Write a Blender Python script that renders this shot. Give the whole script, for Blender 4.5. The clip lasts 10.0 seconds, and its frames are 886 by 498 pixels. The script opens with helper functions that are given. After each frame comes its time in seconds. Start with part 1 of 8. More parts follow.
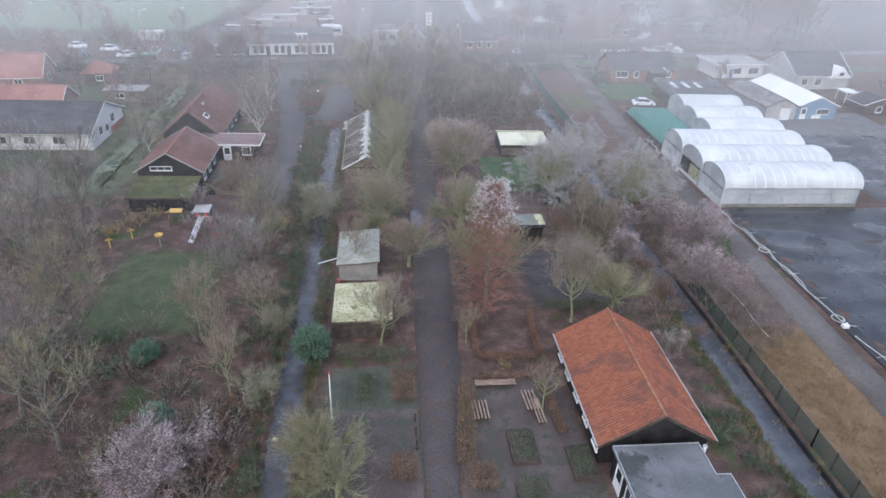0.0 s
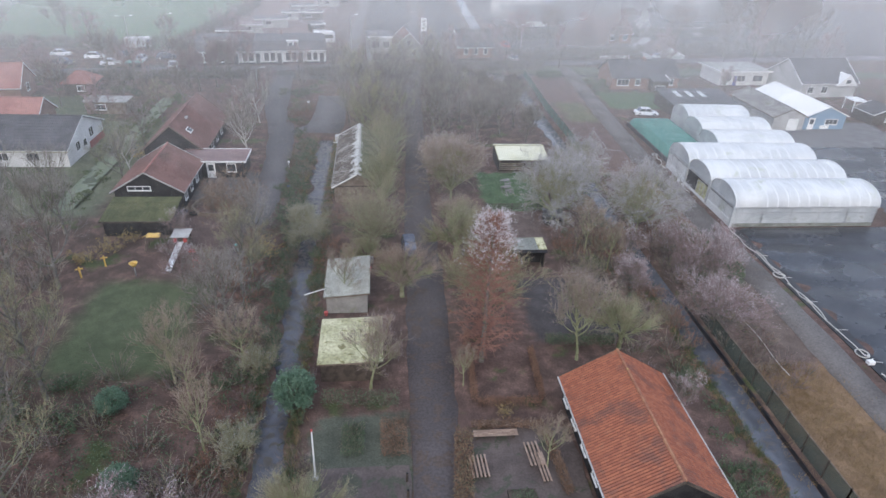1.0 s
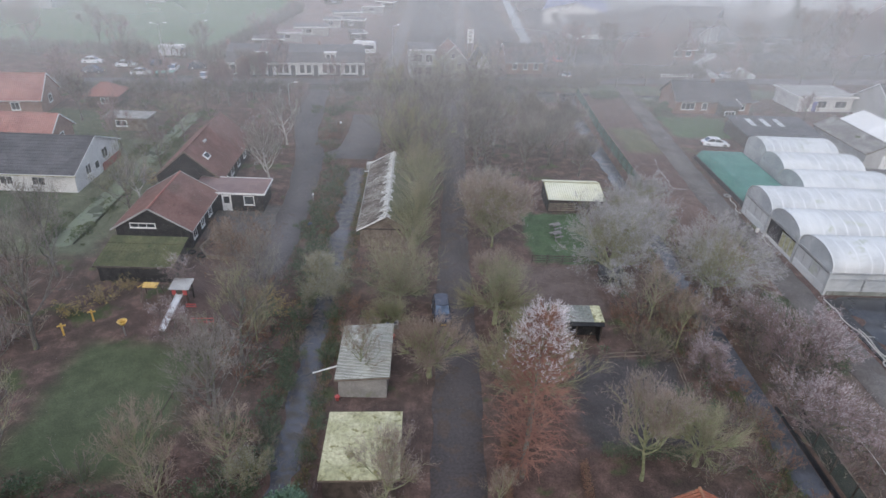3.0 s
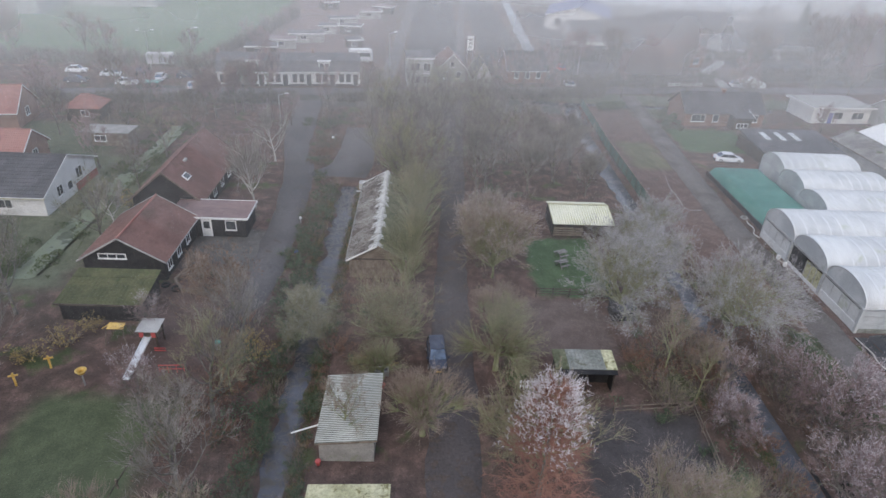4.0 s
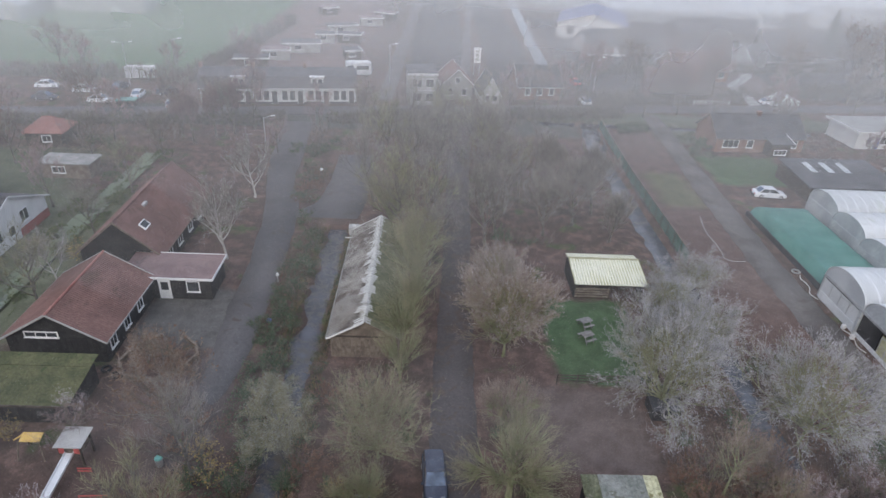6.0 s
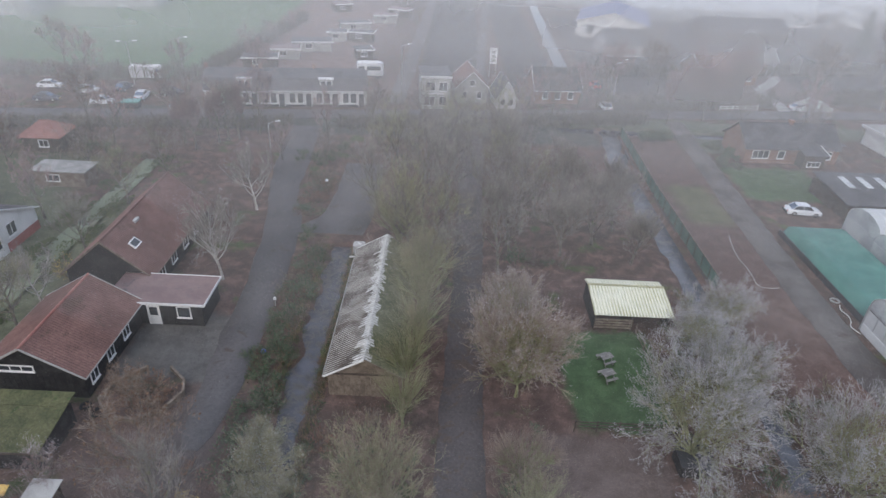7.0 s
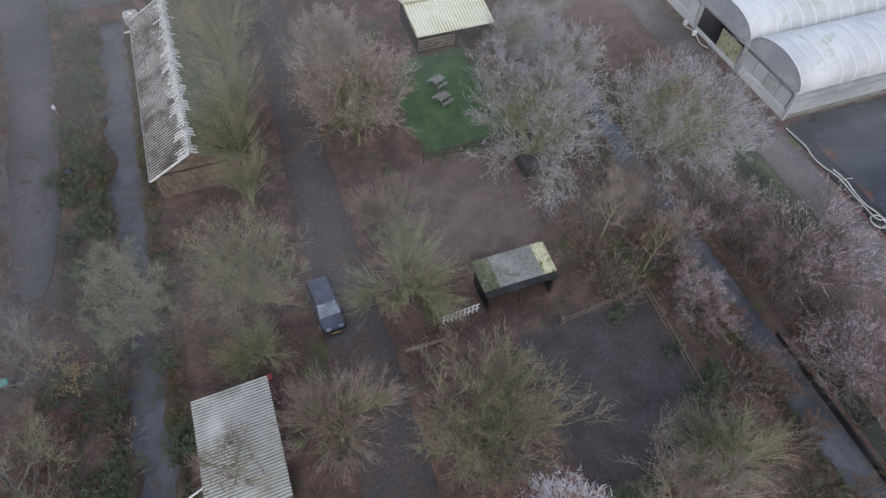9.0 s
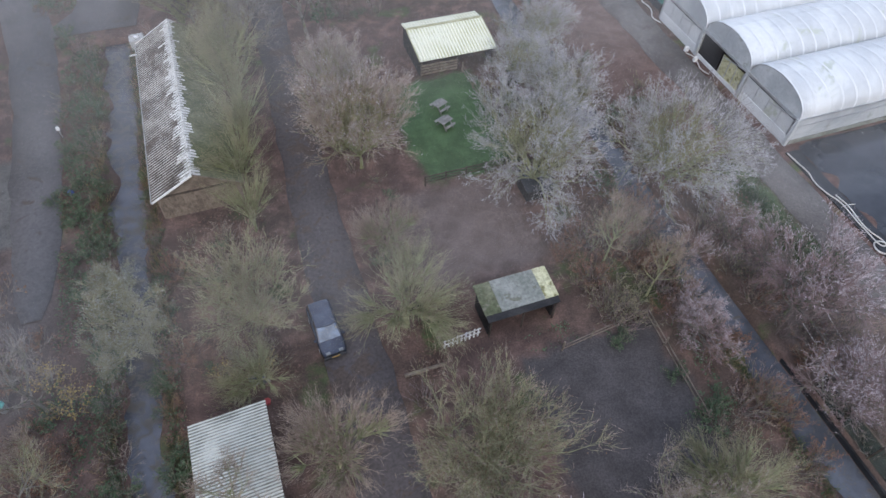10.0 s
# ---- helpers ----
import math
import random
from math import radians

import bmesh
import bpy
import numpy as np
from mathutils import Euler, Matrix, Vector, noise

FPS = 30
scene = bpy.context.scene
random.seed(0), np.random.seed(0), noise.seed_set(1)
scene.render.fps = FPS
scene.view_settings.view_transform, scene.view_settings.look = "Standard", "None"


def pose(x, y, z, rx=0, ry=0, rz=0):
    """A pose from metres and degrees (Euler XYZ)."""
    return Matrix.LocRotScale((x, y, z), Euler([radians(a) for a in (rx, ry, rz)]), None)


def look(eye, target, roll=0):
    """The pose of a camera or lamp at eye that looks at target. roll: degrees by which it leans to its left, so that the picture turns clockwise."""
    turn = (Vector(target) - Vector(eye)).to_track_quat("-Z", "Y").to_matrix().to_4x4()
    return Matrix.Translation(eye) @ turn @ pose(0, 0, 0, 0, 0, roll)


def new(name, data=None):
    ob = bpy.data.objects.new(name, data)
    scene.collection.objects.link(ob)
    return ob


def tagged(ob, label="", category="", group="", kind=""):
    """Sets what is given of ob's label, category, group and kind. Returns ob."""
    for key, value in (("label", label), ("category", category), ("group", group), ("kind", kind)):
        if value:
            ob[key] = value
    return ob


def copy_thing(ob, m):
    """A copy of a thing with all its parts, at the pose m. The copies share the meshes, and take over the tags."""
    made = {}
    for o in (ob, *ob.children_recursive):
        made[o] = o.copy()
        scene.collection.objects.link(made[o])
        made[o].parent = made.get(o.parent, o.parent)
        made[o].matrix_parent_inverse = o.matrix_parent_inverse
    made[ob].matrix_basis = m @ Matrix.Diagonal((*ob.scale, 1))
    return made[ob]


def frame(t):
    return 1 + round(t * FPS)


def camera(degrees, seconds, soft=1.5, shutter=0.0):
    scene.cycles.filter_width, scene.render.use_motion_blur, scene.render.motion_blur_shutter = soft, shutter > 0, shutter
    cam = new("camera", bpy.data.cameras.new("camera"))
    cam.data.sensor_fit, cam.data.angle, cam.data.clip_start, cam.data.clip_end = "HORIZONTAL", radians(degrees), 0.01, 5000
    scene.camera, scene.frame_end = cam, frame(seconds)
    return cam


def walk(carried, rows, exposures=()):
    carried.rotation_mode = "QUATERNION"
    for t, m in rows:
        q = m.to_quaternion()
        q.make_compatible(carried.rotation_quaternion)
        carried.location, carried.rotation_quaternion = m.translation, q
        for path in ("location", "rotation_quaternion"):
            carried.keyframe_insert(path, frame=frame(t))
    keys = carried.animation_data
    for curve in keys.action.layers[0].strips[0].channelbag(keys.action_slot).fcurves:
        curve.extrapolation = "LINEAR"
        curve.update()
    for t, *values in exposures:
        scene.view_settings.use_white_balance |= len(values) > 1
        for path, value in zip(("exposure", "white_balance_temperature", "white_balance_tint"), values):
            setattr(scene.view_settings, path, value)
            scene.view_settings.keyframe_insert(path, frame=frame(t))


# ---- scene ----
cam = camera(70.7, 10.0, 1.5)
METRES, EYE, TILT, LEAN, TURN = 45.79, 35.64, 1.0, -1.4, -5.7
ROWS = [
    (0.0, 0.0, 0.0, 0.0, 0.57, -30.91, -0.96),
    (0.5, 0.0012, 0.0561, 0.002, 0.44, -30.85, -0.96),
    (1.0, 0.0022, 0.1151, 0.0031, 0.22, -30.82, -0.97),
    (1.5, 0.0006, 0.177, 0.0024, 0.99, -30.79, -1.03),
    (2.0, 0.0031, 0.2415, 0.0017, 2.61, -30.77, -1.06),
    (2.5, 0.0012, 0.3079, 0.001, 4.29, -30.75, -1.11),
    (4.0, -0.0014, 0.5172, -0.0048, 4.55, -30.51, -1.09),
    (4.5, -0.0039, 0.5899, -0.0072, 3.54, -30.43, -1.03),
    (5.0, -0.0077, 0.6629, -0.0087, 2.29, -30.38, -1.0),
    (5.5, -0.0137, 0.7353, -0.0083, 3.53, -30.38, -1.08),
    (7.0, -0.0203, 0.926, -0.0042, 6.6, -31.13, -1.18),
    (7.5, -0.0219, 0.9668, -0.0007, 0.93, -32.68, -0.96),
    (8.0, -0.0248, 0.9798, -0.0043, -11.75, -43.89, -0.54),
    (8.5, -0.0272, 0.9808, -0.0016, -14.4, -55.12, -0.6),
    (9.0, -0.0264, 0.9809, -0.0012, -14.37, -55.76, -0.63),
    (9.5, -0.026, 0.9817, -0.0026, -14.15, -55.77, -0.72),
    (10.0, -0.0252, 0.9848, -0.0035, -13.99, -53.73, -0.73),
]
walk(cam, [(t, pose(0, 0, EYE, TILT, LEAN, TURN) @ pose(METRES * x, METRES * y, METRES * z, 90 + pitch, roll, yaw)) for t, x, y, z, yaw, pitch, roll in ROWS],
     [(0.0, 0.46, 6150, 10), (1.0, 0.40, 6300, 10), (2.5, 0.20, 6450, 10), (4.5, 0.12, 6500, 10), (7.5, 0.04, 6500, 10), (8.0, -0.03, 6500, 10), (8.5, -0.08, 6500, 10), (9.0, 0.06, 6450, 10), (9.5, 0.22, 6380, 10), (10.0, 0.40, 6250, 10)])

# ---- light: an overcast, misty winter day ----
world = bpy.data.worlds.new("overcast_sky")
scene.world = world
world.use_nodes = True
wn, wl = world.node_tree.nodes, world.node_tree.links
wn.clear()
sky = wn.new("ShaderNodeTexSky")
sky.sky_type, sky.sun_disc = "NISHITA", False
sky.sun_elevation, sky.sun_rotation = radians(38), radians(200)
sky.air_density, sky.dust_density = 1.5, 6.0
clouds = wn.new("ShaderNodeBackground")
clouds.inputs["Color"].default_value = (0.735, 0.84, 1.09, 1)
clouds.inputs["Strength"].default_value = 0.75
clear_sky = wn.new("ShaderNodeBackground")
clear_sky.inputs["Strength"].default_value = 0.05
wl.new(sky.outputs["Color"], clear_sky.inputs["Color"])
both = wn.new("ShaderNodeAddShader")
wl.new(clouds.outputs[0], both.inputs[0])
wl.new(clear_sky.outputs[0], both.inputs[1])
world_out = wn.new("ShaderNodeOutputWorld")
wl.new(both.outputs[0], world_out.inputs["Surface"])

sun = new("sun", bpy.data.lights.new("sun", "SUN"))
sun.data.energy, sun.data.angle, sun.data.color = 0.5, radians(45), (1.0, 0.98, 0.96)
sun.matrix_world = look((-20, -40, 60), (0, 20, 0))


# ---- materials ----
def rgba(c):
    return (c[0], c[1], c[2], 1.0)


def dull(c, k=0.22):
    """A colour taken a little towards grey, as wet winter surfaces are."""
    g = 0.3 * c[0] + 0.5 * c[1] + 0.2 * c[2]
    return tuple(v + (g - v) * k for v in c)


class Nodes:
    """A material's nodes, with short calls for the ones used again and again."""

    def __init__(self, name):
        self.mat = bpy.data.materials.new(name)
        self.mat.use_nodes = True
        self.n, self.l = self.mat.node_tree.nodes, self.mat.node_tree.links
        self.bsdf = self.n["Principled BSDF"]

    def link(self, a, b):
        self.l.new(a, b)

    def place(self):
        """Object coordinates in metres, shifted for each object by its random number."""
        tc, info, add, mul = (self.n.new(k) for k in ("ShaderNodeTexCoord", "ShaderNodeObjectInfo", "ShaderNodeVectorMath", "ShaderNodeMath"))
        mul.operation, mul.inputs[1].default_value = "MULTIPLY", 173.0
        self.link(info.outputs["Random"], mul.inputs[0])
        self.link(tc.outputs["Object"], add.inputs[0])
        self.link(mul.outputs[0], add.inputs[1])
        return add.outputs[0]

    def noise(self, vec, scale, detail=5.0, rough=0.55, dist=0.0):
        t = self.n.new("ShaderNodeTexNoise")
        t.inputs["Scale"].default_value, t.inputs["Detail"].default_value = scale, detail
        t.inputs["Roughness"].default_value, t.inputs["Distortion"].default_value = rough, dist
        self.link(vec, t.inputs["Vector"])
        return t

    def band(self, fac, lo, hi, a=0.0, b=1.0):
        m = self.n.new("ShaderNodeMapRange")
        m.interpolation_type = "SMOOTHSTEP"
        for k, v in (("From Min", lo), ("From Max", hi), ("To Min", a), ("To Max", b)):
            m.inputs[k].default_value = v
        self.link(fac, m.inputs["Value"])
        return m.outputs["Result"]

    def math(self, op, a, b):
        m = self.n.new("ShaderNodeMath")
        m.operation = op
        for i, v in enumerate((a, b)):
            if isinstance(v, (int, float)):
                m.inputs[i].default_value = v
            else:
                self.link(v, m.inputs[i])
        return m.outputs[0]

    def mix(self, fac, a, b, blend="MIX"):
        m = self.n.new("ShaderNodeMix")
        m.data_type, m.blend_type = "RGBA", blend
        for i, v in ((0, fac), (6, a), (7, b)):
            if isinstance(v, (int, float)):
                m.inputs[i].default_value = v
            elif isinstance(v, tuple):
                m.inputs[i].default_value = rgba(v)
            else:
                self.link(v, m.inputs[i])
        return m.outputs[2]

    def bump(self, height, strength, distance=0.05):
        b = self.n.new("ShaderNodeBump")
        b.inputs["Strength"].default_value, b.inputs["Distance"].default_value = strength, distance
        self.link(height, b.inputs["Height"])
        self.link(b.outputs[0], self.bsdf.inputs["Normal"])

    def done(self, color, rough=0.8, metal=0.0, spec=0.3):
        self.link(color, self.bsdf.inputs["Base Color"])
        if isinstance(rough, (int, float)):
            self.bsdf.inputs["Roughness"].default_value = rough
        else:
            self.link(rough, self.bsdf.inputs["Roughness"])
        self.bsdf.inputs["Metallic"].default_value = metal
        self.bsdf.inputs["Specular IOR Level"].default_value = spec
        return self.mat


def plain(name, c1, c2, scale=1.0, fine=9.0, rough=0.8, metal=0.0, spec=0.3, bump=0.25, vary=0.25, spots=None, spot_at=0.62, spot_scale=1.7):
    """A surface of two tones in large patches, grain over it, and, if given, stains of a third tone."""
    k = Nodes(name)
    p = k.place()
    c1, c2 = dull(c1), dull(c2)
    big, small = k.noise(p, scale), k.noise(p, scale * fine, 4.0, 0.6)
    col = k.mix(k.band(big.outputs["Fac"], 0.36, 0.64), c1, c2)
    if spots:
        st = k.noise(p, spot_scale, 7.0, 0.65, 0.6)
        col = k.mix(k.band(st.outputs["Fac"], spot_at, spot_at + 0.07), col, spots)
    grain = k.band(small.outputs["Fac"], 0.25, 0.75, 1.0 - vary, 1.0 + vary)
    shade = k.n.new("ShaderNodeVectorMath")
    shade.operation = "SCALE"
    k.link(col, shade.inputs[0])
    k.link(grain, shade.inputs["Scale"])
    k.bump(small.outputs["Fac"], bump)
    return k.done(shade.outputs[0], rough, metal, spec)


def glassy(name, tint=(0.03, 0.035, 0.04)):
    k = Nodes(name)
    p = k.place()
    col = k.mix(k.band(k.noise(p, 1.3).outputs["Fac"], 0.35, 0.7), tint, tuple(c * 2.2 for c in tint))
    return k.done(col, 0.06, 0.0, 0.6)


M = {
    "asphalt": plain("wet_asphalt", (0.072, 0.066, 0.067), (0.108, 0.098, 0.099), 0.12, 40, 0.6, 0, 0.35, 0.12, 0.2, (0.07, 0.055, 0.045), 0.6, 0.5),
    "lane": plain("leafy_asphalt", (0.072, 0.060, 0.060), (0.096, 0.080, 0.080), 0.16, 30, 0.7, 0, 0.3, 0.15, 0.25, (0.088, 0.067, 0.057), 0.52, 0.7),
    "track": plain("gravel_track", (0.098, 0.085, 0.079), (0.15, 0.134, 0.125), 0.2, 30, 0.85, 0, 0.35, 0.3, 0.25, (0.11, 0.095, 0.085), 0.6, 0.35),
    "paving": plain("brick_paving_tone", (0.082, 0.062, 0.056), (0.118, 0.09, 0.08), 0.5, 12, 0.7, 0, 0.3, 0.2, 0.2, (0.065, 0.068, 0.05), 0.53, 0.45),
    "concrete": plain("concrete", (0.26, 0.26, 0.25), (0.36, 0.355, 0.34), 0.8, 12, 0.8, 0, 0.3, 0.2, 0.15, (0.17, 0.18, 0.15), 0.6, 1.1),
    "terracotta": plain("terracotta_tiles", (0.33, 0.085, 0.040), (0.46, 0.14, 0.07), 0.45, 9, 0.62, 0, 0.35, 0.3, 0.28, (0.13, 0.062, 0.048), 0.53, 0.42),
    "ridge_tile": plain("ridge_tile", (0.28, 0.10, 0.05), (0.36, 0.16, 0.07), 0.8, 9, 0.7, 0, 0.3, 0.2, 0.2, (0.36, 0.27, 0.10), 0.62, 0.8),
    "brown_tile": plain("weathered_brown_tiles", (0.155, 0.076, 0.062), (0.215, 0.105, 0.085), 0.4, 11, 0.7, 0, 0.3, 0.25, 0.2, (0.12, 0.075, 0.06), 0.58, 0.5),
    "red_tile": plain("red_roof_tiles", (0.32, 0.11, 0.085), (0.40, 0.16, 0.12), 0.4, 11, 0.7, 0, 0.3, 0.25, 0.2),
    "dark_tile": plain("dark_roof_tiles", (0.055, 0.055, 0.062), (0.09, 0.088, 0.095), 0.4, 11, 0.6, 0, 0.35, 0.25, 0.2),
    "blue_tile": plain("blue_roof_sheet", (0.16, 0.19, 0.34), (0.21, 0.24, 0.40), 0.4, 9, 0.5, 0, 0.4, 0.1, 0.12),
    "felt": plain("roofing_felt", (0.18, 0.105, 0.10), (0.25, 0.155, 0.145), 0.35, 14, 0.5, 0, 0.4, 0.1, 0.15, (0.12, 0.10, 0.10), 0.6, 0.6),
    "wet_felt": plain("wet_grey_felt", (0.105, 0.11, 0.115), (0.165, 0.165, 0.172), 0.35, 14, 0.35, 0, 0.45, 0.06, 0.12, (0.055, 0.055, 0.05), 0.5, 0.3),
    "moss_roof": plain("mossy_green_roof", (0.07, 0.08, 0.026), (0.11, 0.115, 0.04), 0.6, 9, 0.9, 0, 0.2, 0.5, 0.3, (0.06, 0.085, 0.03), 0.6, 0.8),
    "moss_yellow": plain("yellow_mossy_sheet", (0.36, 0.35, 0.17), (0.50, 0.48, 0.27), 0.6, 6, 0.75, 0, 0.3, 0.3, 0.25, (0.20, 0.19, 0.09), 0.55, 1.3),
    "pale_sheet": plain("pale_corrugated_sheet", (0.48, 0.49, 0.46), (0.62, 0.62, 0.58), 0.5, 8, 0.6, 0, 0.35, 0.15, 0.15, (0.22, 0.22, 0.19), 0.59, 1.5),
    "dirty_sheet": plain("dirty_translucent_sheet", (0.16, 0.175, 0.145), (0.24, 0.25, 0.22), 0.6, 8, 0.6, 0, 0.35, 0.15, 0.2, (0.14, 0.14, 0.11), 0.57, 1.2),
    "cream_sheet": plain("cream_corrugated_sheet", (0.60, 0.60, 0.47), (0.74, 0.73, 0.58), 0.5, 8, 0.5, 0, 0.4, 0.1, 0.1, (0.45, 0.46, 0.25), 0.6, 0.9),
    "grey_sheet": plain("weathered_fibre_cement", (0.16, 0.155, 0.15), (0.28, 0.27, 0.255), 0.5, 8, 0.85, 0, 0.25, 0.2, 0.25, (0.085, 0.10, 0.055), 0.55, 0.5),
    "moss_sheet": plain("green_mossy_fibre_cement", (0.10, 0.115, 0.055), (0.155, 0.16, 0.09), 0.5, 8, 0.9, 0, 0.2, 0.3, 0.3, (0.19, 0.18, 0.14), 0.6, 0.8),
    "lichen": plain("white_lichen_ridge", (0.52, 0.51, 0.47), (0.66, 0.65, 0.61), 2.0, 6, 0.9, 0, 0.2, 0.4, 0.25, (0.28, 0.27, 0.24), 0.55, 2.2),
    "black_wood": plain("black_tarred_boards", (0.016, 0.016, 0.018), (0.035, 0.034, 0.035), 1.2, 9, 0.7, 0, 0.3, 0.3, 0.3),
    "old_wood": plain("weathered_wood", (0.15, 0.115, 0.085), (0.24, 0.19, 0.145), 1.6, 9, 0.85, 0, 0.25, 0.3, 0.3),
    "dark_wood": plain("dark_wet_wood", (0.06, 0.045, 0.036), (0.10, 0.078, 0.06), 1.6, 9, 0.8, 0, 0.3, 0.3, 0.3),
    "grey_wood": plain("silver_grey_wood", (0.19, 0.185, 0.175), (0.27, 0.26, 0.25), 1.6, 9, 0.85, 0, 0.25, 0.3, 0.25),
    "bench_wood": plain("bench_wood", (0.26, 0.17, 0.12), (0.36, 0.25, 0.18), 1.6, 9, 0.7, 0, 0.3, 0.2, 0.2),
    "white_paint": plain("white_paint", (0.72, 0.73, 0.73), (0.80, 0.80, 0.79), 0.9, 9, 0.5, 0, 0.4, 0.05, 0.06, (0.58, 0.58, 0.56), 0.64, 1.2),
    "white_wall": plain("white_render", (0.62, 0.625, 0.62), (0.74, 0.74, 0.73), 0.5, 12, 0.85, 0, 0.25, 0.1, 0.08, (0.48, 0.48, 0.46), 0.62, 0.6),
    "grey_wall": plain("grey_render", (0.36, 0.36, 0.35), (0.45, 0.45, 0.44), 0.5, 12, 0.85, 0, 0.25, 0.1, 0.1),
    "blue_wall": plain("light_blue_boards", (0.15, 0.27, 0.40), (0.19, 0.33, 0.47), 0.6, 10, 0.6, 0, 0.35, 0.1, 0.1),
    "red_wall": plain("dark_red_boards", (0.30, 0.06, 0.05), (0.38, 0.09, 0.075), 0.6, 10, 0.7, 0, 0.3, 0.1, 0.1),
    "brick_wall": plain("brown_brickwork", (0.24, 0.13, 0.095), (0.31, 0.18, 0.13), 0.7, 18, 0.85, 0, 0.25, 0.3, 0.25),
    "blockwork": plain("pale_blockwork", (0.27, 0.262, 0.245), (0.36, 0.345, 0.32), 0.7, 10, 0.9, 0, 0.2, 0.2, 0.15, (0.26, 0.27, 0.21), 0.58, 0.9),
    "glass": glassy("window_glass"),
    "film": plain("dirty_white_film", (0.50, 0.52, 0.53), (0.63, 0.65, 0.65), 0.25, 10, 0.32, 0, 0.45, 0.06, 0.05, (0.46, 0.485, 0.42), 0.58, 0.3),
    "strap": plain("paler_white_film", (0.62, 0.645, 0.66), (0.70, 0.72, 0.73), 0.4, 10, 0.35, 0, 0.45, 0.05, 0.05),
    "film_wall": plain("dirty_film_wall", (0.36, 0.39, 0.41), (0.50, 0.53, 0.54), 0.35, 10, 0.4, 0, 0.4, 0.1, 0.1, (0.33, 0.35, 0.33), 0.58, 0.7),
    "galvanised": plain("galvanised_steel", (0.42, 0.43, 0.44), (0.55, 0.56, 0.57), 1.5, 9, 0.45, 0.7, 0.5, 0.05, 0.1),
    "green_net": plain("green_windbreak_net", (0.045, 0.20, 0.165), (0.065, 0.26, 0.21), 0.3, 20, 0.7, 0, 0.3, 0.2, 0.15, (0.09, 0.24, 0.20), 0.6, 0.5),
    "green_fence": plain("green_fence_net", (0.07, 0.165, 0.125), (0.10, 0.215, 0.165), 0.5, 12, 0.75, 0, 0.3, 0.2, 0.2),
    "thin_net": plain("thin_green_grey_net", (0.07, 0.105, 0.085), (0.10, 0.14, 0.115), 0.5, 12, 0.75, 0, 0.3, 0.2, 0.2),
    "black_liner": plain("black_liner", (0.014, 0.015, 0.018), (0.028, 0.029, 0.033), 0.6, 9, 0.4, 0, 0.4, 0.15, 0.2),
    "hose": plain("white_hose", (0.52, 0.50, 0.46), (0.62, 0.60, 0.56), 1.0, 9, 0.5, 0, 0.4, 0.05, 0.1),
    "red_plastic": plain("red_plastic", (0.45, 0.04, 0.04), (0.55, 0.06, 0.05), 1.5, 6, 0.4, 0, 0.4, 0.02, 0.08),
    "yellow_plastic": plain("yellow_plastic", (0.62, 0.36, 0.02), (0.70, 0.44, 0.04), 1.5, 6, 0.4, 0, 0.4, 0.02, 0.08),
    "blue_plastic": plain("blue_plastic", (0.07, 0.10, 0.38), (0.10, 0.14, 0.46), 1.5, 6, 0.4, 0, 0.4, 0.02, 0.08),
    "teal_plastic": plain("teal_plastic", (0.06, 0.30, 0.26), (0.10, 0.38, 0.33), 1.5, 6, 0.4, 0, 0.4, 0.02, 0.08),
    "steel_slide": plain("brushed_steel", (0.68, 0.69, 0.70), (0.76, 0.77, 0.78), 1.5, 9, 0.35, 0.3, 0.5, 0.03, 0.06),
    "dark_car_paint": plain("dark_blue_car_paint", (0.055, 0.065, 0.10), (0.085, 0.10, 0.145), 1.0, 9, 0.25, 0.3, 0.5, 0.03, 0.15, (0.07, 0.055, 0.045), 0.62, 3.0),
    "white_car_paint": plain("silver_white_car_paint", (0.66, 0.69, 0.73), (0.72, 0.75, 0.78), 1.0, 9, 0.25, 0.1, 0.5, 0.01, 0.04),
    "dark_paint": plain("dark_grey_paint", (0.04, 0.045, 0.055), (0.06, 0.065, 0.075), 1.0, 9, 0.35, 0.1, 0.5, 0.01, 0.08),
    "windscreen": glassy("windscreen_glass", (0.06, 0.085, 0.13)),
    "rubber": plain("black_rubber", (0.02, 0.02, 0.02), (0.035, 0.035, 0.035), 2.0, 9, 0.8, 0, 0.3, 0.1, 0.15),
    "lamp_clear": plain("clear_lamp", (0.13, 0.14, 0.15), (0.19, 0.20, 0.21), 2.0, 9, 0.15, 0, 0.5, 0.0, 0.05),
    # plants
    "bark": plain("grey_brown_bark", (0.13, 0.115, 0.10), (0.20, 0.185, 0.16), 2.0, 7, 0.9, 0, 0.2, 0.5, 0.3, (0.15, 0.165, 0.09), 0.55, 1.6),
    "green_bark": plain("algae_green_bark", (0.215, 0.23, 0.10), (0.30, 0.315, 0.16), 1.5, 7, 0.9, 0, 0.2, 0.5, 0.3, (0.17, 0.15, 0.11), 0.58, 1.2),
    "birch_bark": plain("pale_birch_bark", (0.42, 0.40, 0.37), (0.56, 0.54, 0.50), 2.0, 7, 0.8, 0, 0.2, 0.3, 0.2, (0.10, 0.09, 0.08), 0.6, 3.0),
    "twig_brown": plain("brown_twigs", (0.25, 0.185, 0.135), (0.34, 0.26, 0.20), 0.5, 6, 0.9, 0, 0.2, 0.1, 0.25),
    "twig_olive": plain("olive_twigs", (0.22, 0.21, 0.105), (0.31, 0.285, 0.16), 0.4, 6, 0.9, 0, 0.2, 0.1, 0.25),
